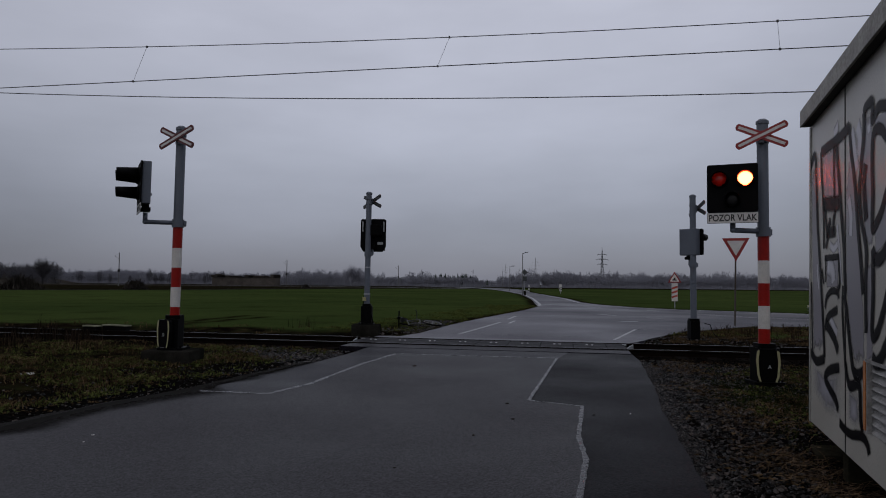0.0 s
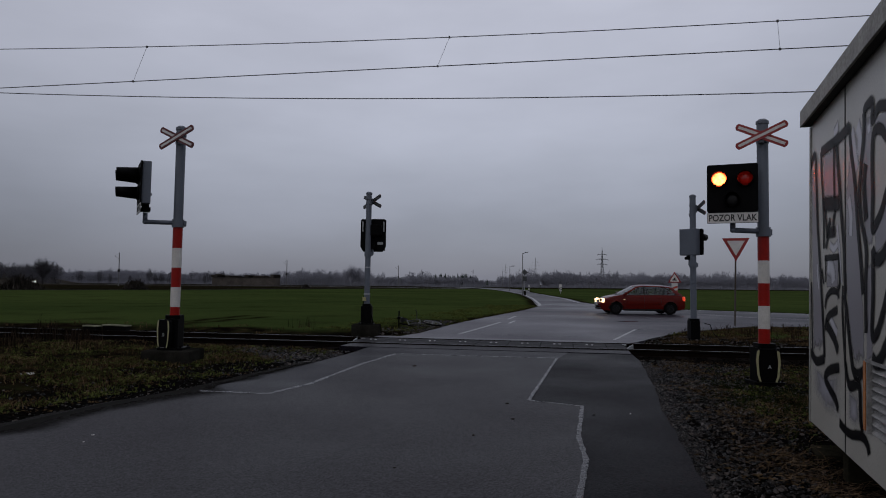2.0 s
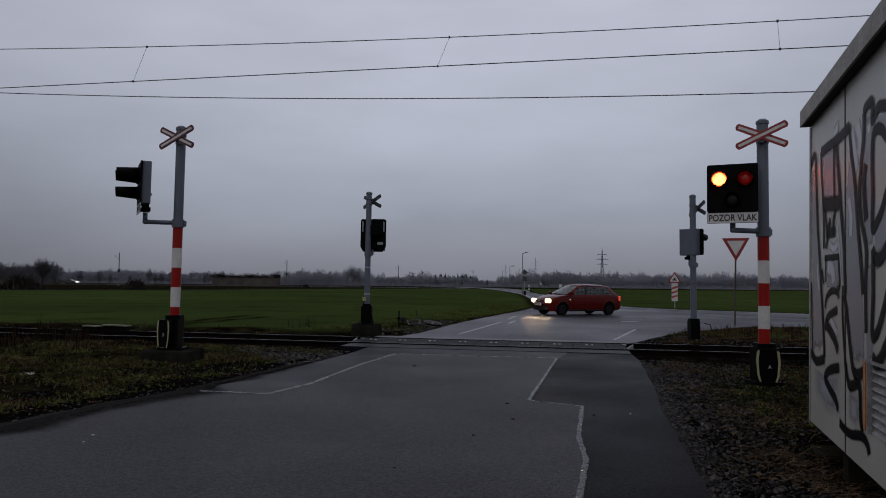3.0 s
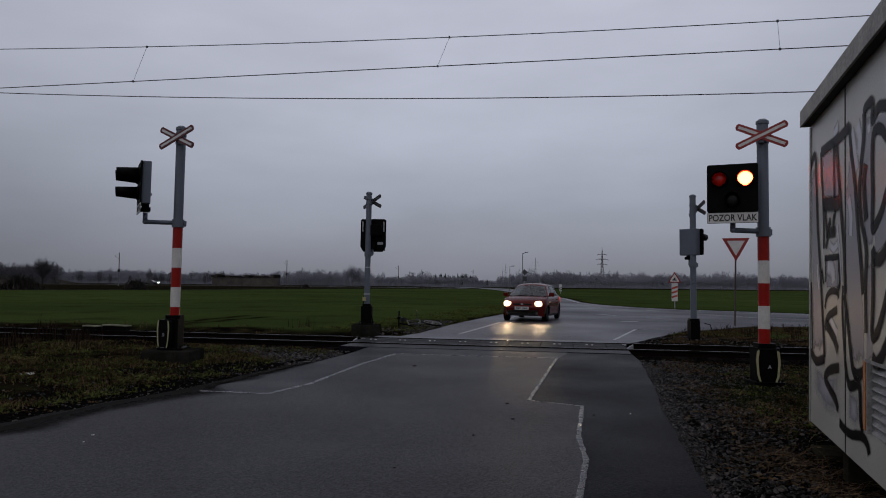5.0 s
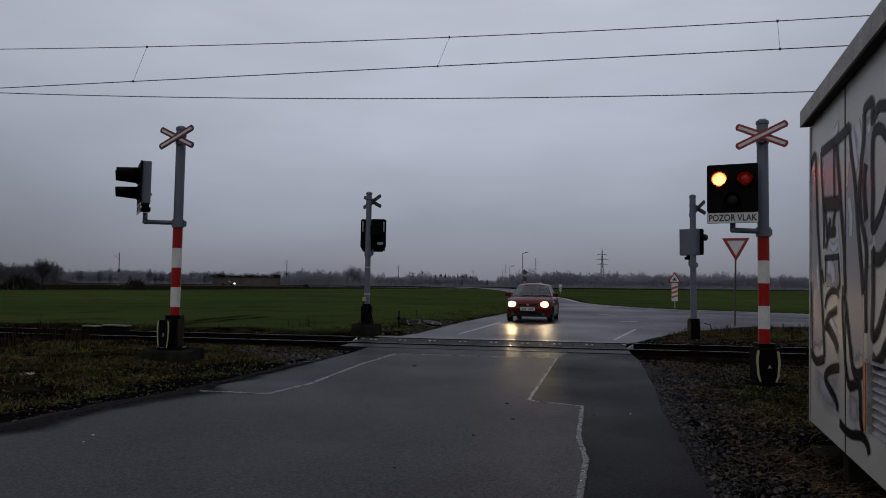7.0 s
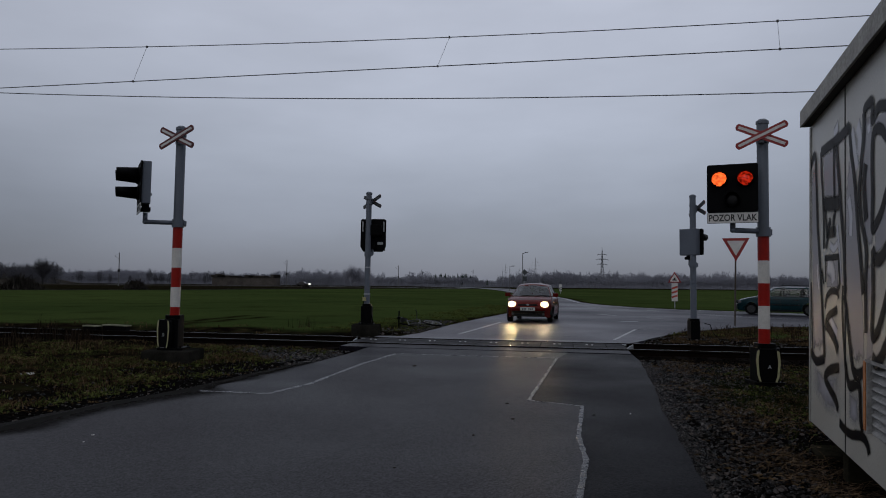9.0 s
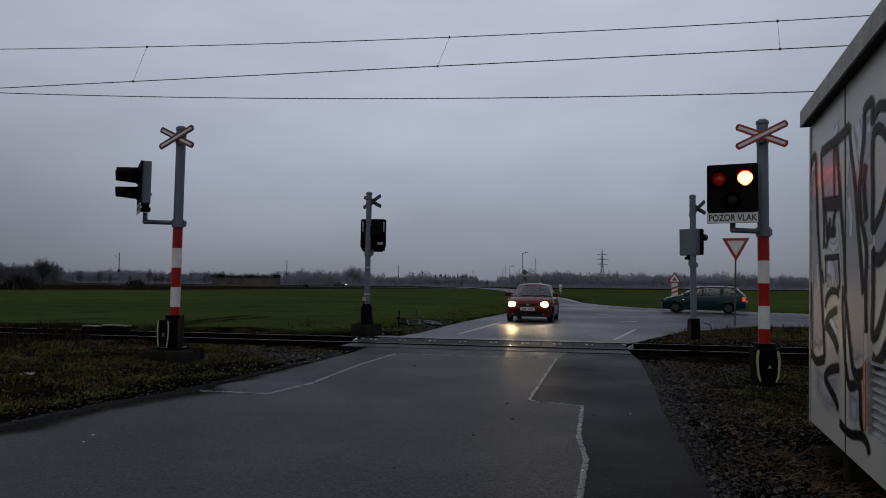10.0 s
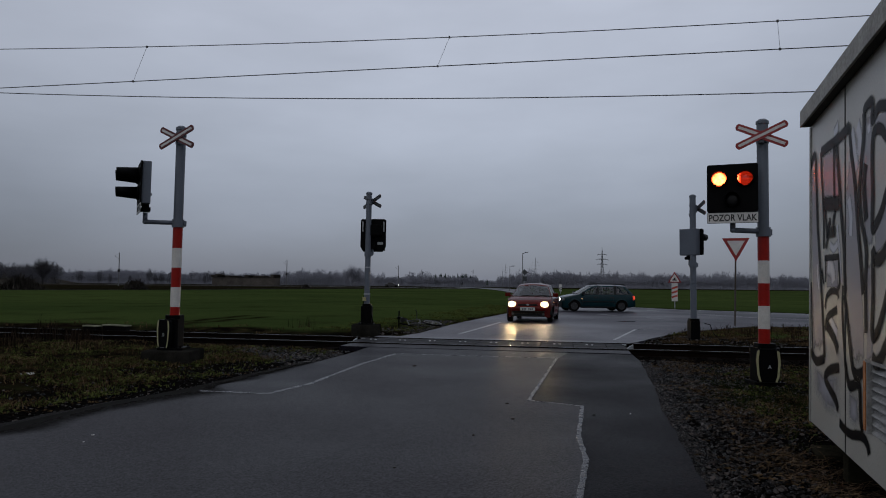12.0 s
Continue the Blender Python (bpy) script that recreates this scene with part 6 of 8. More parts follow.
def small_things():
    rng = random.Random(12)
    for x, y, r, mm, label in ((-3.9, 5.4, 0.012, "sign_white", "pale pebble on the wet asphalt"), (-3.05, 6.05, 0.014, "sign_white", "pale pebble on the wet asphalt"), (-3.0, 5.8, 0.008, "sign_white", "pale pebble on the wet asphalt"),
                               (1.6, 7.25, 0.012, "stone", "small stone on the wet asphalt"), (0.75, 7.85, 0.018, "weed_dead", "dark wet leaf on the asphalt"), (0.72, 6.95, 0.018, "weed_dead", "dark wet leaf on the asphalt"),
                               (-0.45, 11.3, 0.03, "weed_dead", "dark wet leaf on the asphalt"), (0.29, 6.2, 0.016, "weed_dead", "dark wet leaf on the asphalt"), (2.0, 7.3, 0.01, "sign_white", "pale pebble on the wet asphalt"), (-0.34, 5.1, 0.014, "stone", "small stone on the wet asphalt")):
        bm = bmesh.new()
        bmesh.ops.create_icosphere(bm, subdivisions=1, radius=r, matrix=pose(x, y, 0.006 + r * 0.25, 0, 0, rng.uniform(0, 90)) @ Matrix.Diagonal((1.4, 0.8, 0.35, 1)))
        lone("leaf" if mm == "weed_dead" else "pebble", bm, M[mm], label, "leaf" if mm == "weed_dead" else "pebble", "bits on the road")
    bm = bmesh.new()
    rod(bm, (STAKE_X - 0.01, STAKE_Y, -0.15), (STAKE_X, STAKE_Y, 0.52), 0.025, 0.022, 8)
    bx(bm, -0.05, -0.04, 0.34, 0.05, 0.04, 0.42, pose(STAKE_X, STAKE_Y, -0.08), 0.012)
    lone("stake", bm, M["black_plastic"], "short dark marker stake in the grass", "stake")
    for px, py, w, dz in ((-9.62, 18.85, 0.42, 0.0), (-8.98, 18.9, 0.70, 0.02)):
        top = thing("cable_cover", pose(px, py, -0.06, 0, 0, -9), "dark cable box with a pale worn lid beside the track", "cable box", "trackside cable boxes")
        bm = bmesh.new()
        bx(bm, -w / 2, -0.1, -0.1, w / 2, 0.1, 0.16 + dz, bev=0.02)
        part("box", bm, M["black_plastic"], top)
        bm = bmesh.new()
        bx(bm, -w / 2 - 0.02, -0.12, 0.16 + dz, w / 2 + 0.02, 0.12, 0.19 + dz, pose(0, 0, 0, 0, 1.5, 0), 0.008)
        part("lid", bm, M["lid"], top, "pale worn lid")
    bm = bmesh.new()
    for k in range(3):
        bx(bm, -0.03, -0.018, 0, 0.03, 0.018, 0.014 + 0.01 * k, pose(-5.55 + 0.06 * k, 9.1 + 0.04 * (k % 2), 0.10, 20 * k, 10, 40 * k), 0.006)
    lone("litter", bm, M["sign_white"], "crumpled white scrap of litter on the grass", "litter")
    bm = bmesh.new()
    pts = [(6.68, 17.45, 0.42), (6.8, 17.4, 0.40), (6.86, 17.35, 0.2), (6.98, 17.3, 0.04), (7.2, 17.25, 0.03)]
    pipe(bm, pts, 0.011, 6)
    lone("cable", bm, M["black_plastic"], "black cable hanging from the signal's base", "cable")


def branches():
    """Thin dead branches lying on the gravel."""
    rng = random.Random(21)
    for k in range(9):
        x, y, a = rng.uniform(6.9, 9.0), rng.uniform(16.9, 17.6), rng.uniform(-35, 25)
        bm = bmesh.new()
        p, d = Vector((x, y, 0.03)), Vector((math.cos(radians(a)), math.sin(radians(a)), 0.06))
        for j in range(5):
            q = p + d * rng.uniform(0.10, 0.22)
            q.z = max(0.015, q.z + rng.uniform(-0.03, 0.03))
            rod(bm, p, q, 0.011 - 0.0016 * j, 0.0095 - 0.0016 * j, 5)
            if j in (1, 3):
                rod(bm, q, q + Vector((rng.uniform(0.05, 0.18), rng.uniform(-0.12, 0.12), rng.uniform(0.0, 0.09))), 0.005, 0.003, 4)
            p, d = q, (d + Vector((rng.uniform(-0.3, 0.3), rng.uniform(-0.3, 0.3), rng.uniform(-0.08, 0.08)))).normalized()
        lone("branch", bm, M["weed_dead"], "thin dark dead branch lying beside the track", "branch", "branches by the track")


# ---- cars ----
RED_SHAPE = dict(
    L=4.14, W=1.675, belt=0.915, r=0.288, front_over=0.77, rear_over=0.79,
    # height of bonnet, shoulder line and tail along the car
    top=[(-2.07, 0.50), (-2.05, 0.62), (-2.00, 0.80), (-1.95, 0.88), (-1.85, 0.92), (-0.9, 0.925), (0.9, 0.905), (1.05, 0.905), (1.30, 0.875), (1.55, 0.825), (1.73, 0.77), (1.85, 0.715), (1.93, 0.655), (1.98, 0.585), (2.03, 0.545), (2.07, 0.48)],
    # posts of the cabin: foot and head along the car, and what follows towards the rear
    posts=[(1.06, 0.24, "paint"), (0.90, 0.13, "glass"), (0.00, -0.05, "black"), (-0.09, -0.14, "glass"), (-0.93, -0.98, "black"), (-1.03, -1.03, "glass"), (-1.62, -1.24, "paint"), (-1.93, -1.46, "")],
    roof=[(-1.50, 1.335), (-1.25, 1.378), (-0.9, 1.415), (-0.45, 1.435), (-0.05, 1.425), (0.25, 1.385)], grille="slot", head=0.675)
TEAL_SHAPE = dict(
    L=4.16, W=1.635, belt=0.885, r=0.285, front_over=0.77, rear_over=0.84,
    top=[(-2.08, 0.50), (-2.07, 0.62), (-2.04, 0.80), (-2.00, 0.865), (-1.90, 0.89), (-0.9, 0.89), (0.95, 0.875), (1.10, 0.87), (1.40, 0.825), (1.68, 0.765), (1.86, 0.71), (1.94, 0.67), (1.99, 0.60), (2.02, 0.54), (2.08, 0.47)],
    posts=[(1.05, 0.26, "paint"), (0.90, 0.16, "glass"), (0.05, 0.0, "black"), (-0.03, -0.08, "glass"), (-0.84, -0.90, "black"), (-0.95, -1.00, "glass"), (-1.76, -1.36, "paint"), (-1.98, -1.54, "")],
    roof=[(-1.56, 1.365), (-1.35, 1.385), (-1.0, 1.40), (-0.4, 1.41), (0.0, 1.405), (0.27, 1.365)], grille="bars", head=0.72)


def car(name, label, paint, shape, rails=False, lights="headlight"):
    """A hatchback or estate: x is forwards, the origin on the road under its middle."""
    top = thing(name, pose(0, 0, 0), label, "car")
    L, w, belt, r = shape["L"], shape["W"] / 2, shape["belt"], shape["r"]
    fx, rx = L / 2 - shape["front_over"], -L / 2 + shape["rear_over"]
    tx, tz = [p[0] for p in shape["top"]], [p[1] for p in shape["top"]]
    lows = [(-L / 2, 0.40), (-L / 2 + 0.03, 0.30), (-L / 2 + 0.16, 0.235), (rx - 0.36, 0.21), (rx + 0.36, 0.19), (fx + 0.36, 0.185), (L / 2 - 0.14, 0.19), (L / 2 - 0.03, 0.25), (L / 2, 0.40)]
    arch = r + 0.052

    def half(x):   # plan of the body, rounded at both ends
        e = max(0.0, (abs(x) - (L / 2 - 0.95)) / 0.95)
        return w * (1 - (0.30 if x > 0 else 0.17) * e ** 2.6)

    def flank(x, z):   # how far the side stands out
        low, high = max(0.0, (0.46 - z) / 0.28), max(0.0, (z - 0.60) / 0.32)
        return half(x) * (1.0 - 0.035 * low ** 1.6 - 0.055 * high ** 1.8)

    def crest(x):
        return float(np.interp(x, tx, tz))

    xs = set(np.round(np.linspace(-L / 2, L / 2, 71), 4)) | {round(x, 4) for x in tx} | {round(x, 4) for x, z in lows}
    for c in (fx, rx):
        xs |= {round(c + arch * math.cos(radians(q)), 4) for q in range(0, 181, 10)}
    bm = bmesh.new()
    prev = None
    for x in sorted(xs):
        zt = crest(x)
        zl = float(np.interp(x, [p[0] for p in lows], [p[1] for p in lows]))
        for c in (fx, rx):
            if abs(x - c) < arch:
                zl = max(zl, r + math.sqrt(max(0.0, arch ** 2 - (x - c) ** 2)))
        zl = min(zl, zt - 0.05)
        side = []
        for k in range(10):
            t = k / 9
            z = zl + (zt - 0.012 - zl) * t
            flare = 0.012 * sum(max(0.0, 1 - abs(math.hypot(x - c, z - r) - arch) / 0.05) for c in (fx, rx))
            side.append((flank(x, z) + flare, z))
        yt = side[-1][0]
        hood = 1.0 if x > 0.95 else 0.25
        over = [(yt * q, zt + 0.045 * hood * (1 - abs(q) ** 2.2)) for q in (0.965, 0.88, 0.7, 0.4, 0.0, -0.4, -0.7, -0.88, -0.965)]
        ring = side + over + [(-y, z) for y, z in reversed(side)]
        back = max(0.0, (x - (L / 2 - 0.8)) / 0.8), max(0.0, (-x - (L / 2 - 0.5)) / 0.5)
        cur = [bm.verts.new((x - 0.17 * back[0] * (abs(y) / w) ** 2.2 + 0.09 * back[1] * (abs(y) / w) ** 2.2, y, z)) for y, z in ring]
        if prev:
            for i in range(len(cur) - 1):
                bm.faces.new((prev[i], prev[i + 1], cur[i + 1], cur[i]))
        else:
            bm.faces.new(cur[::-1])
        prev = cur
    bm.faces.new(prev)
    part("body", bm, paint, top, "painted body shell", True)

    def nose_x(y, back=0.0):
        return L / 2 - 0.17 * (abs(y) / w) ** 2.2 - back

    # cabin: posts, roof and panes in one run of the surface
    posts = shape["posts"]
    rxs, rzs = [p[0] for p in shape["roof"]], [p[1] for p in shape["roof"]]
    rows = (-0.03, 0.05, 0.30, 0.60, 0.90, 1.0)
    wt = w * shape["head"]

    def head_w(x):
        return wt - 0.035 * max(0.0, (-x - 0.9) / 0.8) ** 2 - 0.02 * max(0.0, (x + 0.1) / 0.4) ** 2

    def roof_z(x, k):
        return float(np.interp(x, rxs, rzs)) - 0.060 * abs(k) ** 2.4

    def on_post(i, t, s):
        b, h, _ = posts[i]
        x = b + (h - b) * max(t, 0)
        wb = flank(b, belt) * 0.95
        z0, z1 = crest(b) - 0.004, roof_z(h, 1.0)
        return Vector((x, s * (wb - (wb - head_w(h)) * max(t, 0) ** 1.35), z0 + (z1 - z0) * t))

    def across(i, t, k, bow):   # windscreen and rear window
        p = on_post(i, t, 1.0)
        p.z = p.z + (roof_z(posts[i][1], k) - roof_z(posts[i][1], 1.0)) * max(t, 0) + 0.03 * (1 - k * k) * (1 - max(t, 0))
        return Vector((p.x + bow * (1 - 0.45 * max(t, 0)) * (1 - abs(k) ** 2.2), p.y * k, p.z))

    panes, shell, frames = [], bmesh.new(), bmesh.new()

    def quad(bm_, pts):
        bm_.faces.new([bm_.verts.new(p) for p in pts])

    for s in (-1, 1):
        for i in range(len(posts) - 1):
            kind = posts[i][2]
            pane = bmesh.new() if kind == "glass" else None
            for j in range(len(rows) - 1):
                q = [on_post(i, rows[j], s), on_post(i + 1, rows[j], s), on_post(i + 1, rows[j + 1], s), on_post(i, rows[j + 1], s)]
                if kind == "glass" and 1 <= j <= 3:
                    quad(pane, [p + Vector((0, -s * 0.008, 0)) for p in q])
                elif kind == "black" or (kind == "glass" and j == 0):
                    quad(frames, q)
                else:
                    quad(shell, q)
            if pane:
                panes.append(("side_window", pane))
    ks = (-1.0, -0.94, -0.6, -0.3, 0.0, 0.3, 0.6, 0.94, 1.0)
    for nm, i, bow, lowest in (("windscreen", 0, 0.13, 1), ("rear_window", len(posts) - 1, -0.06, 2)):
        pane = bmesh.new()
        for j in range(len(rows) - 1):
            for a, b in zip(ks, ks[1:]):
                q = [across(i, rows[j], a, bow), across(i, rows[j], b, bow), across(i, rows[j + 1], b, bow), across(i, rows[j + 1], a, bow)]
                if lowest <= j <= 3 and abs(a + b) < 1.8:
                    quad(pane, q)
                elif i == 0 and j == 0:
                    quad(frames, q)
                else:
                    quad(shell, q)
        panes.append((nm, pane))
    heads = [(p[1], 0) for p in posts]
    lines = []
    for n_, (h, _) in enumerate(heads):
        bow = 0.13 * 0.55 if n_ == 0 else -0.06 * 0.55 if n_ == len(heads) - 1 else 0.0
        lines.append([Vector((h + bow * (1 - abs(k) ** 2.2), head_w(h) * k, roof_z(h, k))) for k in ks])
    for a, b in zip(lines, lines[1:]):
        for i in range(len(ks) - 1):
            quad(shell, (a[i], a[i + 1], b[i + 1], b[i]))
    bmesh.ops.remove_doubles(shell, verts=shell.verts[:], dist=0.002)
    bmesh.ops.remove_doubles(frames, verts=frames.verts[:], dist=0.002)
    part("roof", shell, paint, top, "painted roof and pillars", True)
    part("window_trim", frames, M["car_trim"], top, "black window surrounds")
    for nm, pane in panes:
        bmesh.ops.remove_doubles(pane, verts=pane.verts[:], dist=0.001)
        part(nm, pane, M["glass"], top, "tinted side window" if nm == "side_window" else "", True)
    # inside
    bm = bmesh.new()
    rear_in, front_in = posts[-1][0] + 0.12, posts[0][0] - 0.03
    bx(bm, rear_in, -w + 0.13, belt - 0.06, front_in, w - 0.13, belt + 0.035)
    bx(bm, front_in - 0.42, -w + 0.15, belt, front_in - 0.10, w - 0.15, belt + 0.07, bev=0.02)
    part("dashboard", bm, M["cabin"], top, "dark cabin deck and dashboard")
    for sx, ys_, hh in ((-0.08, (-0.36, 0.36), 0.20), (-0.98, (-0.40, 0.0, 0.40), 0.15)):
        for yy in ys_:
            bm = bmesh.new()
            bx(bm, -0.07, yy - (0.23 if sx > -0.5 else 0.18), belt - 0.01, 0.07, yy + (0.23 if sx > -0.5 else 0.18), belt + hh, pose(sx, 0, 0, 0, -9, 0), 0.04)
            bx(bm, -0.04, yy - 0.11, belt + hh + 0.02, 0.04, yy + 0.11, belt + hh + 0.15, pose(sx - 0.02, 0, 0, 0, -9, 0), 0.03)
            part("seat", bm, M["cabin"], top, "dark seat back with headrest")
    bm = bmesh.new()
    bx(bm, front_in - 0.46, -0.12, roof_z(posts[0][1], 0) - 0.10, front_in - 0.44, 0.12, roof_z(posts[0][1], 0) - 0.04, pose(posts[0][1] - front_in + 0.46, 0, 0), 0.006)
    part("inner_mirror", bm, M["car_trim"], top)

    def strip_on_side(nm, material, s, x0, x1, z0, z1, proud, text="", n=14):
        bm = bmesh.new()
        prev = None
        for k in range(n + 1):
            x = x0 + (x1 - x0) * k / n
            cur = [bm.verts.new((x, s * (flank(x, z) + d), z)) for z, d in ((z0, -0.004), (z0 + 0.006, proud), (z1 - 0.006, proud), (z1, -0.004))]
            if prev:
                for i in range(3):
                    bm.faces.new((prev[i], prev[i + 1], cur[i + 1], cur[i]))
            prev = cur
        return part(nm, bm, material, top, text)

    for s in (-1, 1):
        for x0, lean_ in ((fx - 0.46, 0.07), (posts[2][0] - 0.05, 0.0), (rx + 0.47, -0.13)):
            bm = bmesh.new()
            prev = None
            for k in range(9):
                z = 0.24 + (belt - 0.02 - 0.24) * k / 8
                x = x0 + lean_ * (1 - k / 8) ** 2
                y = s * (flank(x, z) + 0.004)
                cur = [bm.verts.new((x - 0.006, y, z)), bm.verts.new((x + 0.006, y, z))]
                if prev:
                    bm.faces.new((prev[0], prev[1], cur[1], cur[0]))
                prev = cur
            part("door_seam", bm, M["gap"], top, "dark gap beside a door")
        strip_on_side("sill", M["car_trim"], s, rx + arch + 0.03, fx - arch - 0.03, 0.175, 0.27, 0.006, "black door sill")
        strip_on_side("side_strip", M["car_trim"] if rails else paint, s, rx + arch + 0.05, fx - arch - 0.05, 0.485, 0.535, 0.014, "rubbing strip along the doors")
        for hx in (posts[2][0] + 0.12, posts[4][0] + 0.14):
            bm = bmesh.new()
            bx(bm, hx - 0.09, s * flank(hx, belt - 0.13) - 0.012, belt - 0.15, hx + 0.08, s * flank(hx, belt - 0.13) + 0.024, belt - 0.115, bev=0.008)
            part("door_handle", bm, M["car_trim"] if rails else paint, top)
        # wheel housings, dark inside
        for c in (fx, rx):
            bm = bmesh.new()
            for a0 in range(0, 180, 15):
                q = [(c + (arch - 0.004) * math.cos(radians(a)), r + (arch - 0.004) * math.sin(radians(a))) for a in (a0, a0 + 15)]
                quad(bm, [Vector((q[0][0], s * (w - 0.30), q[0][1])), Vector((q[0][0], s * (w - 0.02), q[0][1])), Vector((q[1][0], s * (w - 0.02), q[1][1])), Vector((q[1][0], s * (w - 0.30), q[1][1]))])
            part("wheel_housing", bm, M["gap"], top)
        # lamps and mirror
        hy, hz = w - 0.265, 0.655 if shape["grille"] == "slot" else 0.625
        bm = bmesh.new()
        bezel = pose(nose_x(hy) - 0.075, s * hy, hz, 0, -14, s * 27) @ pose(0, 0, 0, 90, 0, 90)
        big = (0.132, 0.098) if shape["grille"] == "slot" else (0.17, 0.075)
        prism(bm, [(u * big[0] / 0.2 + (s * 0.02), v * big[1] / 0.1) for u, v in round_rect(0.40, 0.20, 0.099, 8)], -0.08, 0.040, bezel)
        part("headlight", bm, M["headlight_cover"] if lights == "headlight" else M["headlight_glass"], top, "lit headlight cover" if lights == "headlight" else "clear headlight glass")
        ly = hy + 0.00
        ahead = pose(nose_x(ly) - 0.045, s * ly, hz, 0, 0, 0) @ pose(0, 0, 0, 90, 0, 90)
        bm = bmesh.new()
        tube_ring(bm, -0.10, 0.062, 0.086, 0.079, 20, ahead)
        part("headlight_reflector", bm, M["rim"], top, "bright reflector ring")
        bm = bmesh.new()
        prism(bm, [(0.0785 * math.cos(q * math.tau / 20), 0.0785 * math.sin(q * math.tau / 20)) for q in range(20)], -0.02, 0.030 if lights == "headlight" else 0.064, ahead)
        part("headlight_lens", bm, M[lights], top, "burning headlight")
        bm = bmesh.new()
        bx(bm, -0.05, -0.10, -0.075, 0.055, 0.10, 0.075, pose(posts[0][0] - 0.22, s * (w + 0.055), belt + 0.075, 0, 0, s * 10), 0.035)
        bx(bm, -0.03, -0.05, -0.02, 0.03, 0.05, 0.02, pose(posts[0][0] - 0.20, s * (w - 0.04), belt + 0.03), 0.01)
        mirror = part("mirror", bm, M["car_trim"] if rails else paint, top, "door mirror")
        bm = bmesh.new()
        bx(bm, -0.003, -0.082, -0.058, 0.003, 0.082, 0.058, pose(posts[0][0] - 0.274, s * (w + 0.055), belt + 0.075, 0, 0, s * 10))
        part("mirror_glass", bm, M["bike_silver"], mirror)
        bm = bmesh.new()
        ty = w - 0.155
        bx(bm, -0.05, -0.075, -0.105, 0.055, 0.075, 0.105, pose(-L / 2 + 0.125, s * ty, belt - 0.16, 0, 0, -s * 30), 0.03)
        part("tail_lamp", bm, M["tail"], top, "red tail lamp")
        bm = bmesh.new()
        bx(bm, -0.032, -0.006, -0.02, 0.032, 0.008, 0.02, pose(fx - 0.40, s * flank(fx - 0.4, belt - 0.2), belt - 0.21), 0.005)
        part("indicator", bm, M["amber_glow"], top, "small flashing side indicator")
        bm = bmesh.new()
        rod(bm, (nose_x(w * 0.66) - 0.05, s * w * 0.66, 0.315), (nose_x(w * 0.66) + 0.004, s * w * 0.66, 0.315), 0.045, 0.045, 14)
        part("fog_lamp", bm, M["headlight_glass"], top, "unlit fog lamp")
        if rails:
            bm = bmesh.new()
            y = s * (wt - 0.05)
            zr = float(np.interp(-0.6, rxs, rzs))
            pipe(bm, [(0.08, y, zr - 0.05), (0.0, y, zr + 0.035), (-0.7, y, zr + 0.045), (-1.45, y, zr + 0.022), (-1.54, y, zr - 0.06)], 0.017)
            part("roof_rail", bm, M["car_trim"], top, "black roof rail")
    if rails:
        for x in (-0.1, -1.1):
            bm = bmesh.new()
            bx(bm, x - 0.025, -wt + 0.03, float(np.interp(x, rxs, rzs)) + 0.04, x + 0.025, wt - 0.03, float(np.interp(x, rxs, rzs)) + 0.065, bev=0.006)
            part("cross_bar", bm, M["car_trim"], top, "black roof cross bar")

    def band_on_nose(nm, material, y1, z0, z1, proud, text="", parent=None, sign=1):
        bm = bmesh.new()
        prev = None
        for k in range(15):
            y = -y1 + 2 * y1 * k / 14
            x = (nose_x(y) if sign > 0 else -(L / 2 - 0.09 * (abs(y) / w) ** 2.2 * 1.0)) + sign * proud
            cur = [bm.verts.new((x - sign * d, y, z)) for z, d in ((z0, 0.05), (z0, 0.0), (z1, 0.0), (z1, 0.05))]
            if prev:
                for i in range(3):
                    bm.faces.new((prev[i], prev[i + 1], cur[i + 1], cur[i]))
            prev = cur
        return part(nm, bm, material, parent or top, text)

    if shape["grille"] == "slot":
        band_on_nose("grille", M["car_trim"], 0.34, 0.605, 0.665, -0.060, "black radiator grille slot")
        bm = bmesh.new()
        prism(bm, [(0.055 * math.cos(q * math.tau / 16), 0.03 * math.sin(q * math.tau / 16)) for q in range(16)], 0, 0.012, pose(L / 2 - 0.055, 0, 0.645) @ pose(0, 0, 0, 90, 0, 90))
        part("badge", bm, M["bike_silver"], top, "plain oval badge")
        band_on_nose("lower_intake", M["car_trim"], 0.48, 0.235, 0.325, 0.002, "black lower intake")
        band_on_nose("bumper_strip", M["car_trim"], 0.62, 0.395, 0.425, 0.010, "dark rubbing strip on the bumper")
    else:
        grille = band_on_nose("grille", M["car_trim"], 0.36, 0.565, 0.685, -0.045, "black radiator grille")
        for k in range(3):
            band_on_nose("grille_bar", M["rim"], 0.33, 0.59 + 0.03 * k, 0.60 + 0.03 * k, -0.036, "", grille)
        band_on_nose("bumper", M["car_trim"], 0.72, 0.22, 0.51, 0.012, "black plastic bumper")
        band_on_nose("bumper", M["car_trim"], 0.74, 0.24, 0.52, 0.012, "black plastic bumper", None, -1)
    plate_x = L / 2 + 0.016
    bm = bmesh.new()
    bx(bm, plate_x - 0.02, -0.26, 0.44, plate_x + 0.004, 0.26, 0.55, bev=0.004)
    plate = part("number_plate", bm, M["plate"], top, "white number plate")
    bm = bmesh.new()
    for k in range(7):
        if k != 3:
            bx(bm, plate_x + 0.0045, -0.2 + k * 0.058, 0.462, plate_x + 0.0065, -0.2 + k * 0.058 + 0.04, 0.528)
    part("plate_marks", bm, M["plate_bar"], plate)
    bm = bmesh.new()
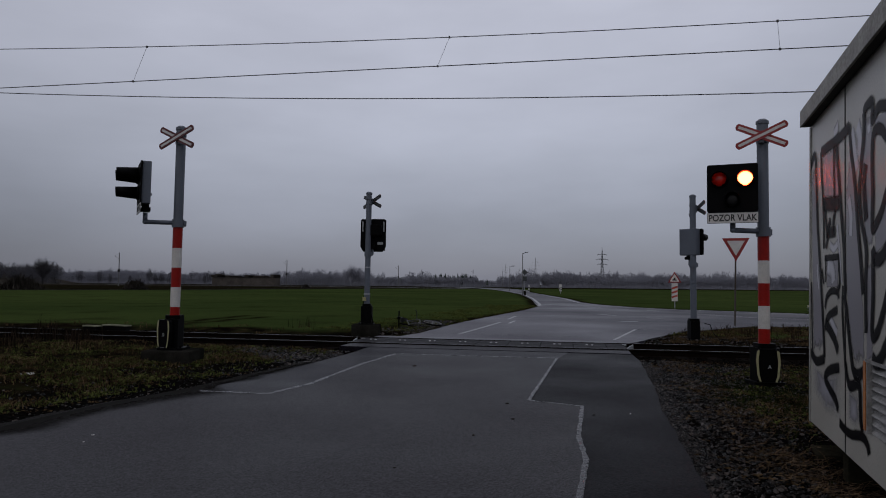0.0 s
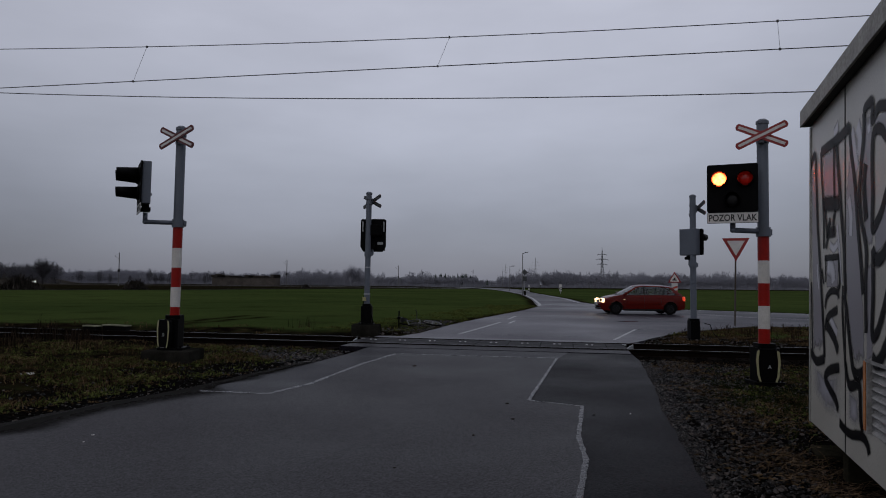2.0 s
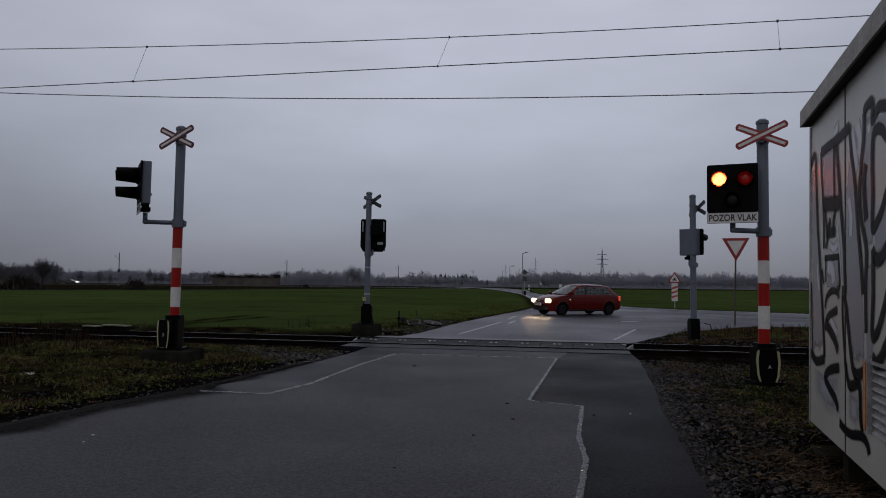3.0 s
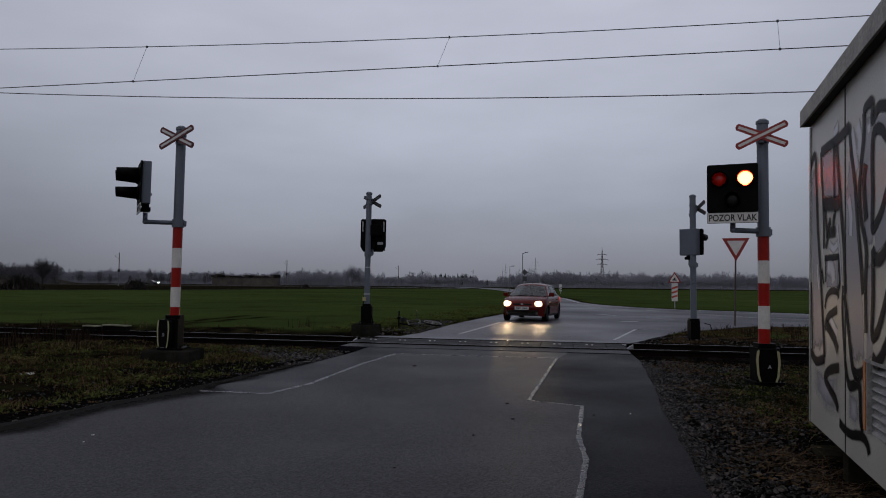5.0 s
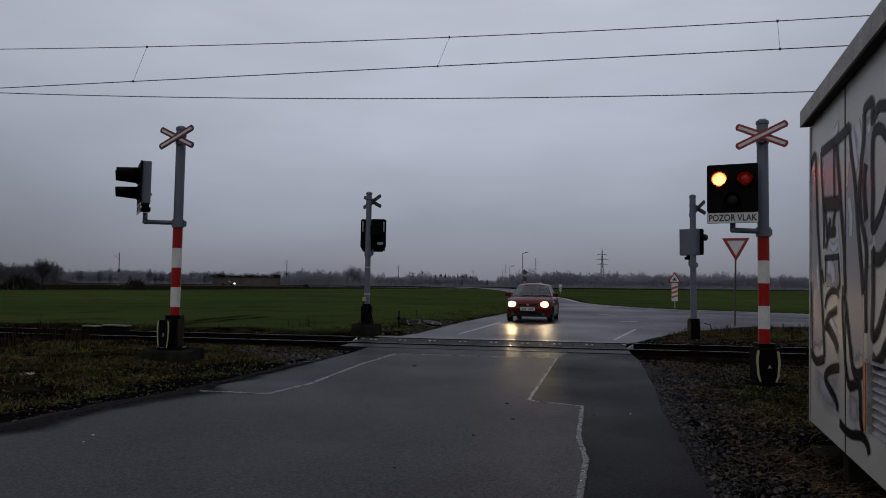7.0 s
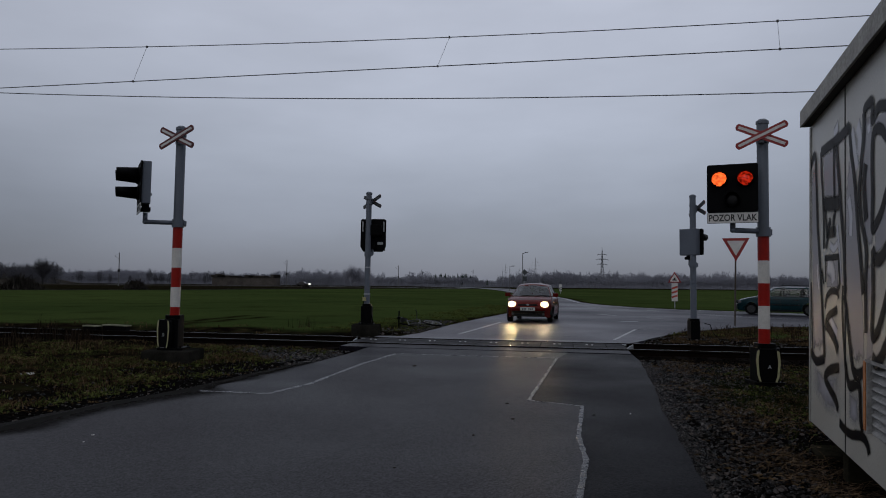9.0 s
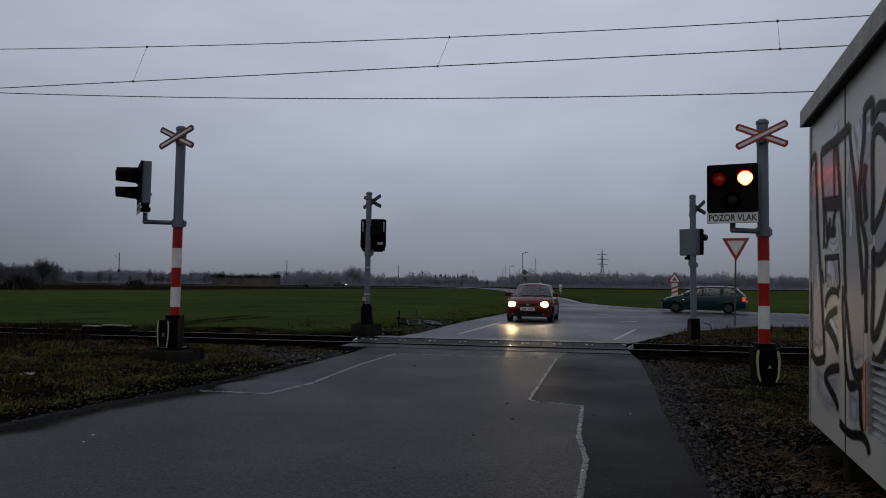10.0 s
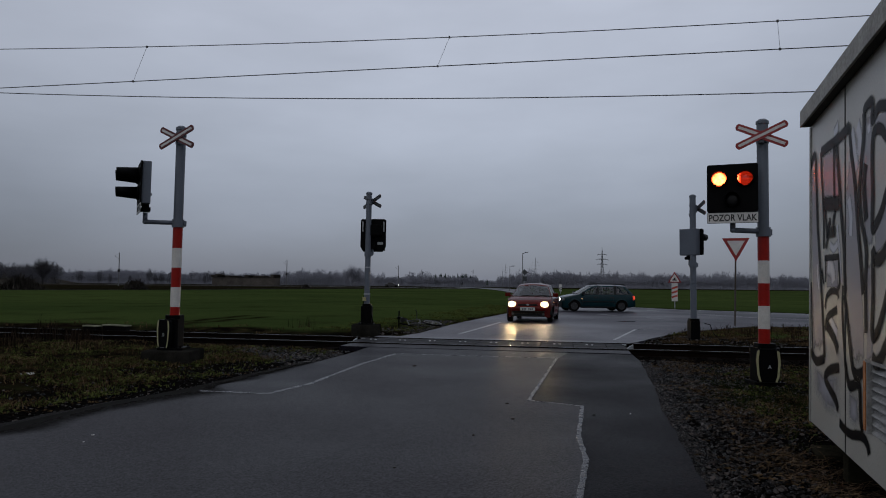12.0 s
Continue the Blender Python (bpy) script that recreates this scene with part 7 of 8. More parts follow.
    bx(bm, -L / 2 - 0.014, -0.26, 0.56, -L / 2 + 0.02, 0.26, 0.67, bev=0.004)
    part("number_plate", bm, M["plate"], top, "white number plate")
    zr = float(np.interp(0.1, rxs, rzs))
    bm = bmesh.new()
    rod(bm, (0.12, 0, zr - 0.01), (-0.14, 0, zr + 0.20), 0.007, 0.003, 6)
    part("aerial", bm, M["car_trim"], top)
    for y0 in (-0.40, 0.12):
        bm = bmesh.new()
        rod(bm, (posts[0][0] + 0.10, y0, crest(1.06) + 0.045), (posts[0][0] + 0.02, y0 + 0.50, crest(1.06) + 0.085), 0.012, 0.009, 6)
        part("wiper", bm, M["car_trim"], top, "windscreen wiper")
    bm = bmesh.new()
    bx(bm, rx - 0.5, -w * 0.80, 0.20, fx + 0.30, w * 0.80, 0.50)
    part("underbody", bm, M["gap"], top)
    bm = bmesh.new()
    rod(bm, (-L / 2 - 0.03, -0.42, 0.24), (-L / 2 + 0.3, -0.42, 0.25), 0.024, 0.024, 10)
    part("exhaust_pipe", bm, M["rim"], top)
    wheels = []
    for x in (fx, rx):
        for s in (-1, 1):
            bm = bmesh.new()
            tube_ring(bm, -0.085, 0.085, r, 0.185, 32, pose(0, 0, 0, 90, 0, 0))
            bmesh.ops.bevel(bm, geom=[e for e in bm.edges if e.calc_length() < 0.08], offset=0.012, segments=1, affect="EDGES")
            wh = part("wheel", bm, M["tyre"], top, "black tyre on a steel rim")
            wh.location = (x, s * (w - 0.105), r + 0.001)
            bm = bmesh.new()
            rod(bm, (0, -0.06, 0), (0, 0.06, 0), 0.184, 0.184, 24)
            tube_ring(bm, -0.082, 0.082, 0.186, 0.165, 24, pose(0, 0, 0, 90, 0, 0))
            for k in range(8):
                a = k * math.tau / 8
                rod(bm, (0.118 * math.cos(a), -0.072, 0.118 * math.sin(a)), (0.118 * math.cos(a), 0.072, 0.118 * math.sin(a)), 0.026, 0.026, 8)
            rod(bm, (0, -0.084, 0), (0, 0.084, 0), 0.052, 0.045, 12)
            part("rim", bm, M["wheel_cover"] if rails else M["rim"], wh, "grey wheel cover")
            wheels.append((wh, (x, s * (w - 0.105), r + 0.001)))
    return top, wheels


def far_car():
    top = thing("far_car", pose(0, 0, 0), "small dark car with lit headlights on the far road", "car")
    bm = bmesh.new()
    side = [(-2.1, 0.3), (-2.1, 0.85), (-1.5, 0.95), (-1.1, 1.4), (0.2, 1.42), (0.85, 0.95), (1.95, 0.75), (2.1, 0.5), (2.05, 0.25)]
    prism(bm, side, -0.8, 0.8, pose(0, 0, 0, 90, 0, 0))
    part("body", bm, M["car_dark"], top, "dark body shell")
    for x in (1.3, -1.3):
        for s in (-1, 1):
            bm = bmesh.new()
            rod(bm, (x, s * 0.62, 0.3), (x, s * 0.83, 0.3), 0.3, 0.3, 14)
            part("wheel", bm, M["tyre"], top)
    for s in (-1, 1):
        bm = bmesh.new()
        bx(bm, 1.98, s * 0.6 - 0.17, 0.55, 2.16, s * 0.6 + 0.17, 0.78, bev=0.03)
        part("headlight", bm, M["far_glow"], top, "burning headlight")
    return top


# ---- distance ----
def limb(verts, faces, a, b, r0, r1):
    d = b - a
    u = d.orthogonal().normalized()
    v = d.normalized().cross(u)
    k = len(verts)
    for c, r in ((a, r0), (b, r1)):
        for j in range(3):
            t = j * math.tau / 3
            verts.append(c + u * (r * math.cos(t)) + v * (r * math.sin(t)))
    for j in range(3):
        faces.append((k + j, k + (j + 1) % 3, k + 3 + (j + 1) % 3, k + 3 + j))


def grow(verts, faces, rng, a, d, length, r, level, kids, droop=0.0):
    b = a + d * length
    limb(verts, faces, a, b, r, r * 0.6)
    if level == 0:
        return
    for k in range(kids):
        t = 0.35 + 0.65 * (k + rng.random() * 0.8) / kids
        ax = Vector((rng.gauss(0, 1), rng.gauss(0, 1), rng.gauss(0, 0.5))).normalized()
        nd = (d * rng.uniform(0.55, 1.0) + ax * rng.uniform(0.4, 0.95) + Vector((0, 0, 0.15 - droop))).normalized()
        grow(verts, faces, rng, a + d * length * min(t, 1), nd, length * rng.uniform(0.5, 0.8), r * 0.5, level - 1, kids, droop)


def tree_mesh(name, rng, h, level, kids, r):
    verts, faces = [], []
    grow(verts, faces, rng, Vector((0, 0, -0.3)), Vector((rng.gauss(0, 0.05), rng.gauss(0, 0.05), 1)).normalized(), h * 0.42, r, level, kids)
    me = bpy.data.meshes.new(name)
    me.from_pydata([tuple(v) for v in verts], [], faces)
    me.materials.append(M["bark"])
    return me, verts, faces


def lone_tree(x, y, h, seed, label, kids=6, bark="bark", steep=(0.7, 2.6)):
    rng = random.Random(seed)
    top = thing("tree", pose(x, y, 0), label, "tree", "bare trees of the field edge")
    verts, faces = [], []
    grow(verts, faces, rng, Vector((0, 0, -0.3)), Vector((0, 0, 1)), h * 0.3, h * 0.022, 0, 0)
    me = bpy.data.meshes.new("trunk")
    me.from_pydata([tuple(v) for v in verts], [], faces)
    me.materials.append(M[bark])
    new("trunk", me).parent = top
    verts, faces = [], []
    for k in range(12):
        a, up = rng.uniform(0, math.tau), rng.uniform(*steep)
        d = Vector((math.cos(a), math.sin(a), up)).normalized()
        grow(verts, faces, rng, Vector((0, 0, h * rng.uniform(0.04, 0.24))), d, h * rng.uniform(0.26, 0.38), h * 0.009, 3, kids, -0.12)
    me = bpy.data.meshes.new("crown")
    me.from_pydata([tuple(v) for v in verts], [], faces)
    me.materials.append(M[bark])
    c = new("crown", me)
    c.parent = top
    tagged(c, "leafless crown of fine twigs")
    return top


def conifers():
    rng = random.Random(5)
    verts, faces = [], []
    for k in range(46):
        x, y = rng.uniform(-6, 26), rng.uniform(388, 402)
        h = rng.uniform(4.5, 8.0) * (1 - 0.45 * max(0, (x - 14) / 14))
        for lev in range(6):
            z, r = h * (0.05 + 0.15 * lev), h * 0.2 * (1 - lev / 6.5)
            c = len(verts)
            verts.append(Vector((x, y, min(h, z + h * 0.3))))
            for j in range(9):
                a = j * math.tau / 9
                rr = r * rng.uniform(0.6, 1.2)
                verts.append(Vector((x + rr * math.cos(a), y + rr * math.sin(a), z + rng.uniform(-0.3, 0.2))))
            for j in range(9):
                faces.append((c, c + 1 + j, c + 1 + (j + 1) % 9))
    me = bpy.data.meshes.new("conifer_wood")
    me.from_pydata([tuple(v) for v in verts], [], faces)
    me.materials.append(M["conifer"])
    tagged(new("conifer_wood", me), "dark group of far spruce trees", "trees", kind="stuff")


def embankment():
    """The far road across the field."""
    xs = np.arange(-300, 11, 4.0)
    for name, y0, y1, z, mm, label in (("bank", 203, 232, 0.20, "bank", "low brown overgrown bank along the far road"), ("road_far", 212, 220, 0.235, "asphalt_far", "far wet road across the fields")):
        bm = bmesh.new()
        prev = None
        for x in xs:
            k = float(np.clip((8 - x) / 40, 0, 1))
            ys_z = ((y0, -0.3), (y0 + 4, z * k), (y1 - 4, z * k), (y1, -0.3)) if name == "bank" else ((y0, z * k + 0.005), (y1, z * k + 0.005))
            row = [bm.verts.new((x, y, q)) for y, q in ys_z]
            if prev:
                for i in range(len(row) - 1):
                    bm.faces.new((prev[i], prev[i + 1], row[i + 1], row[i]))
            prev = row
        lone(name, bm, M[mm], label, "bank" if name == "bank" else "road", kind="structure")


def hedge(name, line, n, h, width, material, label):
    """Low dense brush along a line on the plan."""
    rng = np.random.default_rng(n)
    ts = np.linspace(0, 1, len(line))
    t = rng.random(n)
    x = np.interp(t, ts, [p[0] for p in line]) + rng.normal(0, width, n)
    y = np.interp(t, ts, [p[1] for p in line]) + rng.normal(0, width, n)
    hh = h * (0.35 + 0.75 * rng.random(n)) * (0.8 + 0.3 * np.sin(x * 0.31) * np.sin(x * 0.13 + 1))
    slivers(name, x, y, np.full(n, -0.1), hh, 0.10 + 0.15 * rng.random(n), rng, material, label, 0.35)


def slivers(name, x, y, z, ln, w, rng, material, label, lean=0.5, axis=None):
    """Thin twigs, one tapering leaf of bark each."""
    n = len(x)
    d = np.stack([rng.normal(0, lean, n), rng.normal(0, lean, n), np.ones(n)], 1) if axis is None else axis
    d = d / np.linalg.norm(d, axis=1)[:, None]
    a = rng.uniform(0, math.pi, n)
    s = np.stack([np.cos(a), np.sin(a) * 0.6, np.zeros(n)], 1) * w[:, None] * 0.5
    p = np.stack([x, y, z], 1)
    mid = p + d * ln[:, None] * 0.5 + rng.normal(0, 0.06, (n, 3)) * ln[:, None]
    v = np.stack([p - s, p + s, mid + s * 0.8, p + d * ln[:, None], mid - s * 0.8], 1).reshape(-1, 3)
    k = np.arange(n)[:, None] * 5
    me = bpy.data.meshes.new(name)
    me.from_pydata(v.tolist(), [], (k + np.array([[0, 1, 2, 3, 4]])).tolist())
    me.materials.append(material)
    return tagged(new(name, me), label, "trees", kind="stuff")


def twig_wood(name, spots, per, material, label, thin=1.0):
    """Bare trees far off: trunks and a cloud of fine twigs in each crown; spots are x, y, height."""
    rng = np.random.default_rng(len(spots))
    P, D, LN, W = [], [], [], []
    for x, y, h in spots:
        n = per
        u = rng.normal(0, 1, (n, 3))
        u = u / np.linalg.norm(u, axis=1)[:, None] * rng.random(n)[:, None] ** 0.45
        rx_, rz = h * rng.uniform(0.13, 0.30), h * rng.uniform(0.38, 0.50)
        c = np.stack([x + u[:, 0] * rx_, y + u[:, 1] * rx_, h * 0.56 + u[:, 2] * rz], 1)
        c[:, 2] = np.maximum(c[:, 2], 0.0)
        P.append(c)
        D.append(np.stack([u[:, 0] * 0.7 + rng.normal(0, 0.35, n), u[:, 1] * 0.7 + rng.normal(0, 0.3, n), 1.15 + 0.3 * u[:, 2] + rng.normal(0, 0.2, n)], 1))
        LN.append(h * rng.uniform(0.07, 0.20, n))
        W.append(thin * rng.uniform(0.09, 0.24, n))
        m = 5
        P.append(np.stack([x + rng.normal(0, 0.08 * h, m), np.full(m, y), np.full(m, -0.3)], 1))
        D.append(np.stack([rng.normal(0, 0.12, m), rng.normal(0, 0.1, m), np.ones(m)], 1))
        LN.append(h * rng.uniform(0.4, 0.85, m))
        W.append(thin * rng.uniform(0.12, 0.24, m))
    P, D, LN, W = np.concatenate(P), np.concatenate(D), np.concatenate(LN), np.concatenate(W)
    slivers(name, P[:, 0], P[:, 1], P[:, 2], LN, W, rng, material, label, axis=D)


def ruin():
    top = thing("ruin", pose(-65.2, 227, 0.15), "long low derelict dark masonry building with a ragged roof", "building")
    bm = bmesh.new()
    bx(bm, -10.4, -3, -0.5, 10.4, 3, 2.75)
    part("wall", bm, M["ruin"], top, "stained dark masonry wall")
    rng = random.Random(9)
    bm = bmesh.new()
    x = -10.7
    while x < 10.4:
        wd, hh = rng.uniform(0.5, 2.2), rng.uniform(0.15, 0.75) + (0.3 if abs(x) > 8 else 0)
        bx(bm, x, -3.25, 2.70, min(x + wd, 10.7), 3.2, 2.80 + hh, bev=0.08)
        x += wd
    part("roof", bm, M["brush"], top, "ragged overgrown roof edge")
    for k in range(9):
        bm = bmesh.new()
        x = -9.2 + 2.25 * k + rng.uniform(-0.3, 0.3)
        bx(bm, x - 0.18, -3.14, -0.3, x + 0.18, -3.01, 2.69, bev=0.03)
        part("pilaster", bm, M["ruin"], top, "crumbling masonry pilaster")


def rise():
    """A low wooded rise."""
    xs, ys = np.arange(-330, -120, 5.0), np.arange(290, 346, 5.0)
    gx, gy = np.meshgrid(xs, ys)
    gz = 7.4 * smooth(-176, -216, gx) * smooth(288, 315, gy) + 0.9 * wave(gx * 0.12, gy * 0.1) - 0.8
    nx = len(xs)
    i = (np.arange(len(ys) - 1)[:, None] * nx + np.arange(nx - 1)[None, :]).ravel()
    me = bpy.data.meshes.new("rise")
    me.from_pydata(np.stack([gx.ravel(), gy.ravel(), gz.ravel()], 1).tolist(), [], np.stack([i, i + 1, i + nx + 1, i + nx], 1).tolist())
    me.materials.append(M["brush"])
    tagged(new("rise", me), "dark wooded rise beyond the fields", "hill", kind="structure")


def pylon(x, y, h, label, slim=1.0):
    top = thing("pylon", pose(x, y, 0, 0, 0, 12), label, "pylon", "power pylons")
    bm = bmesh.new()
    half = lambda z: 0.062 * h * (1 - 1.25 * z / h) if z < 0.55 * h else 0.062 * h * 0.3125 * (1 - (z / h - 0.55) / 0.46)
    levels = [0, 0.2, 0.36, 0.48, 0.56, 0.64, 0.72, 0.8, 0.9, 1.0]
    t = h * 0.0034 * slim
    corners = lambda z: [Vector((sx * half(z), sy * half(z), z)) for sx, sy in ((-1, -1), (1, -1), (1, 1), (-1, 1))]
    for a, b in zip(levels, levels[1:]):
        ca, cb = corners(a * h), corners(b * h)
        for i in range(4):
            rod(bm, ca[i], cb[i], t, t, 4)
            rod(bm, ca[i], cb[(i + 1) % 4], t * 0.6, t * 0.6, 4)
            rod(bm, ca[(i + 1) % 4], cb[i], t * 0.6, t * 0.6, 4)
    part("tower", bm, M["pylon"] if slim == 1.0 else M["pylon_hazy"], top)
    for z, ln in ((0.58, 0.13), (0.70, 0.16), (0.82, 0.12)):
        bm = bmesh.new()
        for s in (-1, 1):
            rod(bm, (0, 0, z * h), (s * ln * h, 0, z * h), t * 1.8, t * 1.3, 4)
            rod(bm, (0, 0, z * h + 0.03 * h), (s * ln * h, 0, z * h), t * 0.7, t * 0.6, 4)
            rod(bm, (s * ln * h, 0, z * h), (s * ln * h, 0, z * h - 0.03 * h), t * 0.9, t * 0.9, 4)
        part("cross_arm", bm, M["pylon"] if slim == 1.0 else M["pylon_hazy"], top)


def catenary_mast(x, y, h, z=0.0):
    top = thing("line_mast", pose(x, y, z), "slender far railway mast with a bracket", "mast", "far line masts")
    bm = bmesh.new()
    rod(bm, (0, 0, -0.3), (0, 0, h), 0.16, 0.12, 8)
    part("pole", bm, M["mast"], top)
    bm = bmesh.new()
    rod(bm, (0, 0, h * 0.8), (-1.3, 0, h * 0.9), 0.05, 0.05, 5)
    rod(bm, (0, 0, h * 0.98), (-1.3, 0, h * 0.9), 0.03, 0.03, 5)
    part("bracket", bm, M["mast"], top)
    bm = bmesh.new()
    bx(bm, -0.2, -0.2, h * 0.42, 0.2, 0.2, h * 0.5, bev=0.04)
    part("box", bm, M["car_trim"], top)


def distance():
    embankment()
    ruin()
    rng = random.Random(3)
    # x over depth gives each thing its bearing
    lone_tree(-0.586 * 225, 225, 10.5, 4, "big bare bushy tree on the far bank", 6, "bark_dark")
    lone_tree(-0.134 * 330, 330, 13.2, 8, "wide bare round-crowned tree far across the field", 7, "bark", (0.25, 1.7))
    rise()
    for b, d, w, h in ((-0.618, 100, 3.2, 1.9), (-0.449, 110, 1.7, 1.5), (-0.20, 165, 0.8, 0.9)):
        r = np.random.default_rng(int(w * 10))
        n = 1500
        q = r.normal(0, 0.45, n)
        slivers("bush", b * d + q * w, np.full(n, d) + r.normal(0, 1, n), np.abs(r.normal(0, 0.3, n)) * h * np.exp(-q * q * 2), h * (0.3 + 0.5 * r.random(n)) * np.exp(-q * q * 2), 0.08 + 0.12 * r.random(n), r, M["brush"], "dark leafless bush on the far field edge", 0.5)
    def strip(n, b0, b1, d0, d1, h0, spread, seed):
        r = random.Random(seed)
        out = []
        for _ in range(n):
            b, d = r.uniform(b0, b1), r.uniform(d0, d1)
            h = h0 * (1 + 0.28 * noise.noise((b * 14, 0.3, seed)) + 0.15 * noise.noise((b * 60, 0.7, seed))) + r.gauss(0, spread)
            if 0.05 < b < 0.11:
                h *= 0.7
            out.append((b * d, d, max(2.0, h)))
        return out
    # the bark colours alone carry the mistiness of the distance
    twig_wood("wood_far", strip(560, -0.75, 0.05, 380, 450, 6.2, 1.1, 1) + strip(640, 0.08, 0.78, 400, 470, 7.8, 1.3, 2) + strip(60, -0.22, -0.10, 360, 400, 6.6, 0.9, 7) + strip(70, 0.035, 0.10, 430, 470, 5.2, 0.7, 11), 170, M["bark"], "far strip of bare winter trees, mist greyed into their colour", 0.75)
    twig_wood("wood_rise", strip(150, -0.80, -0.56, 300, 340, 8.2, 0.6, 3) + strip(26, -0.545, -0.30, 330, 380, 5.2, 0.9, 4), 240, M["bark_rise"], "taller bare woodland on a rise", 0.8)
    twig_wood("undergrowth", strip(800, -0.78, 0.06, 370, 400, 4.6, 0.5, 5) + strip(420, -0.57, -0.24, 385, 420, 5.6, 0.5, 9) + strip(620, 0.09, 0.78, 380, 420, 6.0, 0.7, 6), 130, M["bark"], "undergrowth before the far woods, mist greyed into its colour", 1.6)
    hedge("field_hedge", [(-90, 74), (-75, 80), (-59, 91), (-52, 100), (-44, 109), (-40, 120), (-35, 135), (-30, 149), (-25, 164), (-15, 180)], 13500, 0.30, 0.8, M["brush"], "dark low brush along the field edge")
    hedge("wood_edge", [(-290, 366), (-100, 368), (100, 368), (290, 366)], 14000, 2.7, 2.0, M["bark"], "undergrowth along the far wood, mist paled into its colour")
    conifers()
    pylon(0.2336 * 420, 420, 25, "lattice power pylon beyond the fields")
    pylon(0.136 * 700, 700, 30, "distant lattice power pylon", 0.5)
    pylon(0.092 * 760, 760, 25, "very distant lattice power pylon", 0.4)
    lamp_post(10.65, 91.0, 5.6, 0.6, "tall street lamp beside the bend")
    lamp_post(13.75, 140, 5.1, 0.9, "street lamp along the main road")
    lamp_post(17.05, 195, 5.2, 0.7, "far street lamp along the main road")
    for b, d, h in ((-0.4745, 187, 9.1), (-0.2285, 231, 9.0), (-0.0650, 300, 9.3), (0.0445, 450, 11.0)):
        catenary_mast(b * d, d, h)


# ---- what moves ----
def interp_path(rows, t):
    ts = [r[0] for r in rows]
    return [float(np.interp(t, ts, [r[i] for r in rows])) for i in (1, 2, 3)]


RED = [(0.0, 18.75, 30.66, 150), (0.2, 17.65, 31.06, 151), (0.5, 16.04, 31.55, 153), (0.8, 14.71, 32.05, 156), (1.1, 13.47, 32.54, 160), (1.4, 12.08, 32.93, 165), (1.7, 10.73, 33.22, 172), (2.0, 9.56, 33.3, 179),
       (2.3, 8.46, 33.19, 186), (2.6, 7.4, 32.87, 193), (2.9, 6.52, 32.26, 201), (3.2, 5.73, 31.44, 210), (3.6, 4.89, 30.52, 224), (4.0, 4.3, 29.5, 236), (4.4, 3.92, 28.6, 244), (4.8, 3.66, 27.7, 248),
       (5.0, 3.6, 27.2, 251), (5.2, 3.57, 26.8, 254), (5.5, 3.55, 26.5, 256), (12.0, 3.55, 26.5, 256)]
TEAL = [(0.0, 50.08, 20.38, 166), (2.0, 43.08, 21.98, 166), (4.0, 36.08, 23.98, 163), (6.0, 28.57, 26.97, 158), (7.4, 23.07, 29.96, 151), (8.2, 19.67, 31.96, 148), (8.8, 17.52, 33.46, 147), (9.0, 16.82, 33.86, 148),
       (9.5, 15.19, 34.86, 150), (10.0, 13.65, 35.76, 154), (10.5, 12.13, 36.38, 162), (11.0, 10.61, 36.79, 170), (11.5, 9.11, 36.8, 179), (12.0, 8.1, 36.61, 186)]
FAR = [(0.0, -162.0, 165), (2.5, -125.5, 0), (6.5, -74.5, 0), (9.5, -38.6, 0), (10.5, -27.5, 0), (12.0, -16.2, 0)]


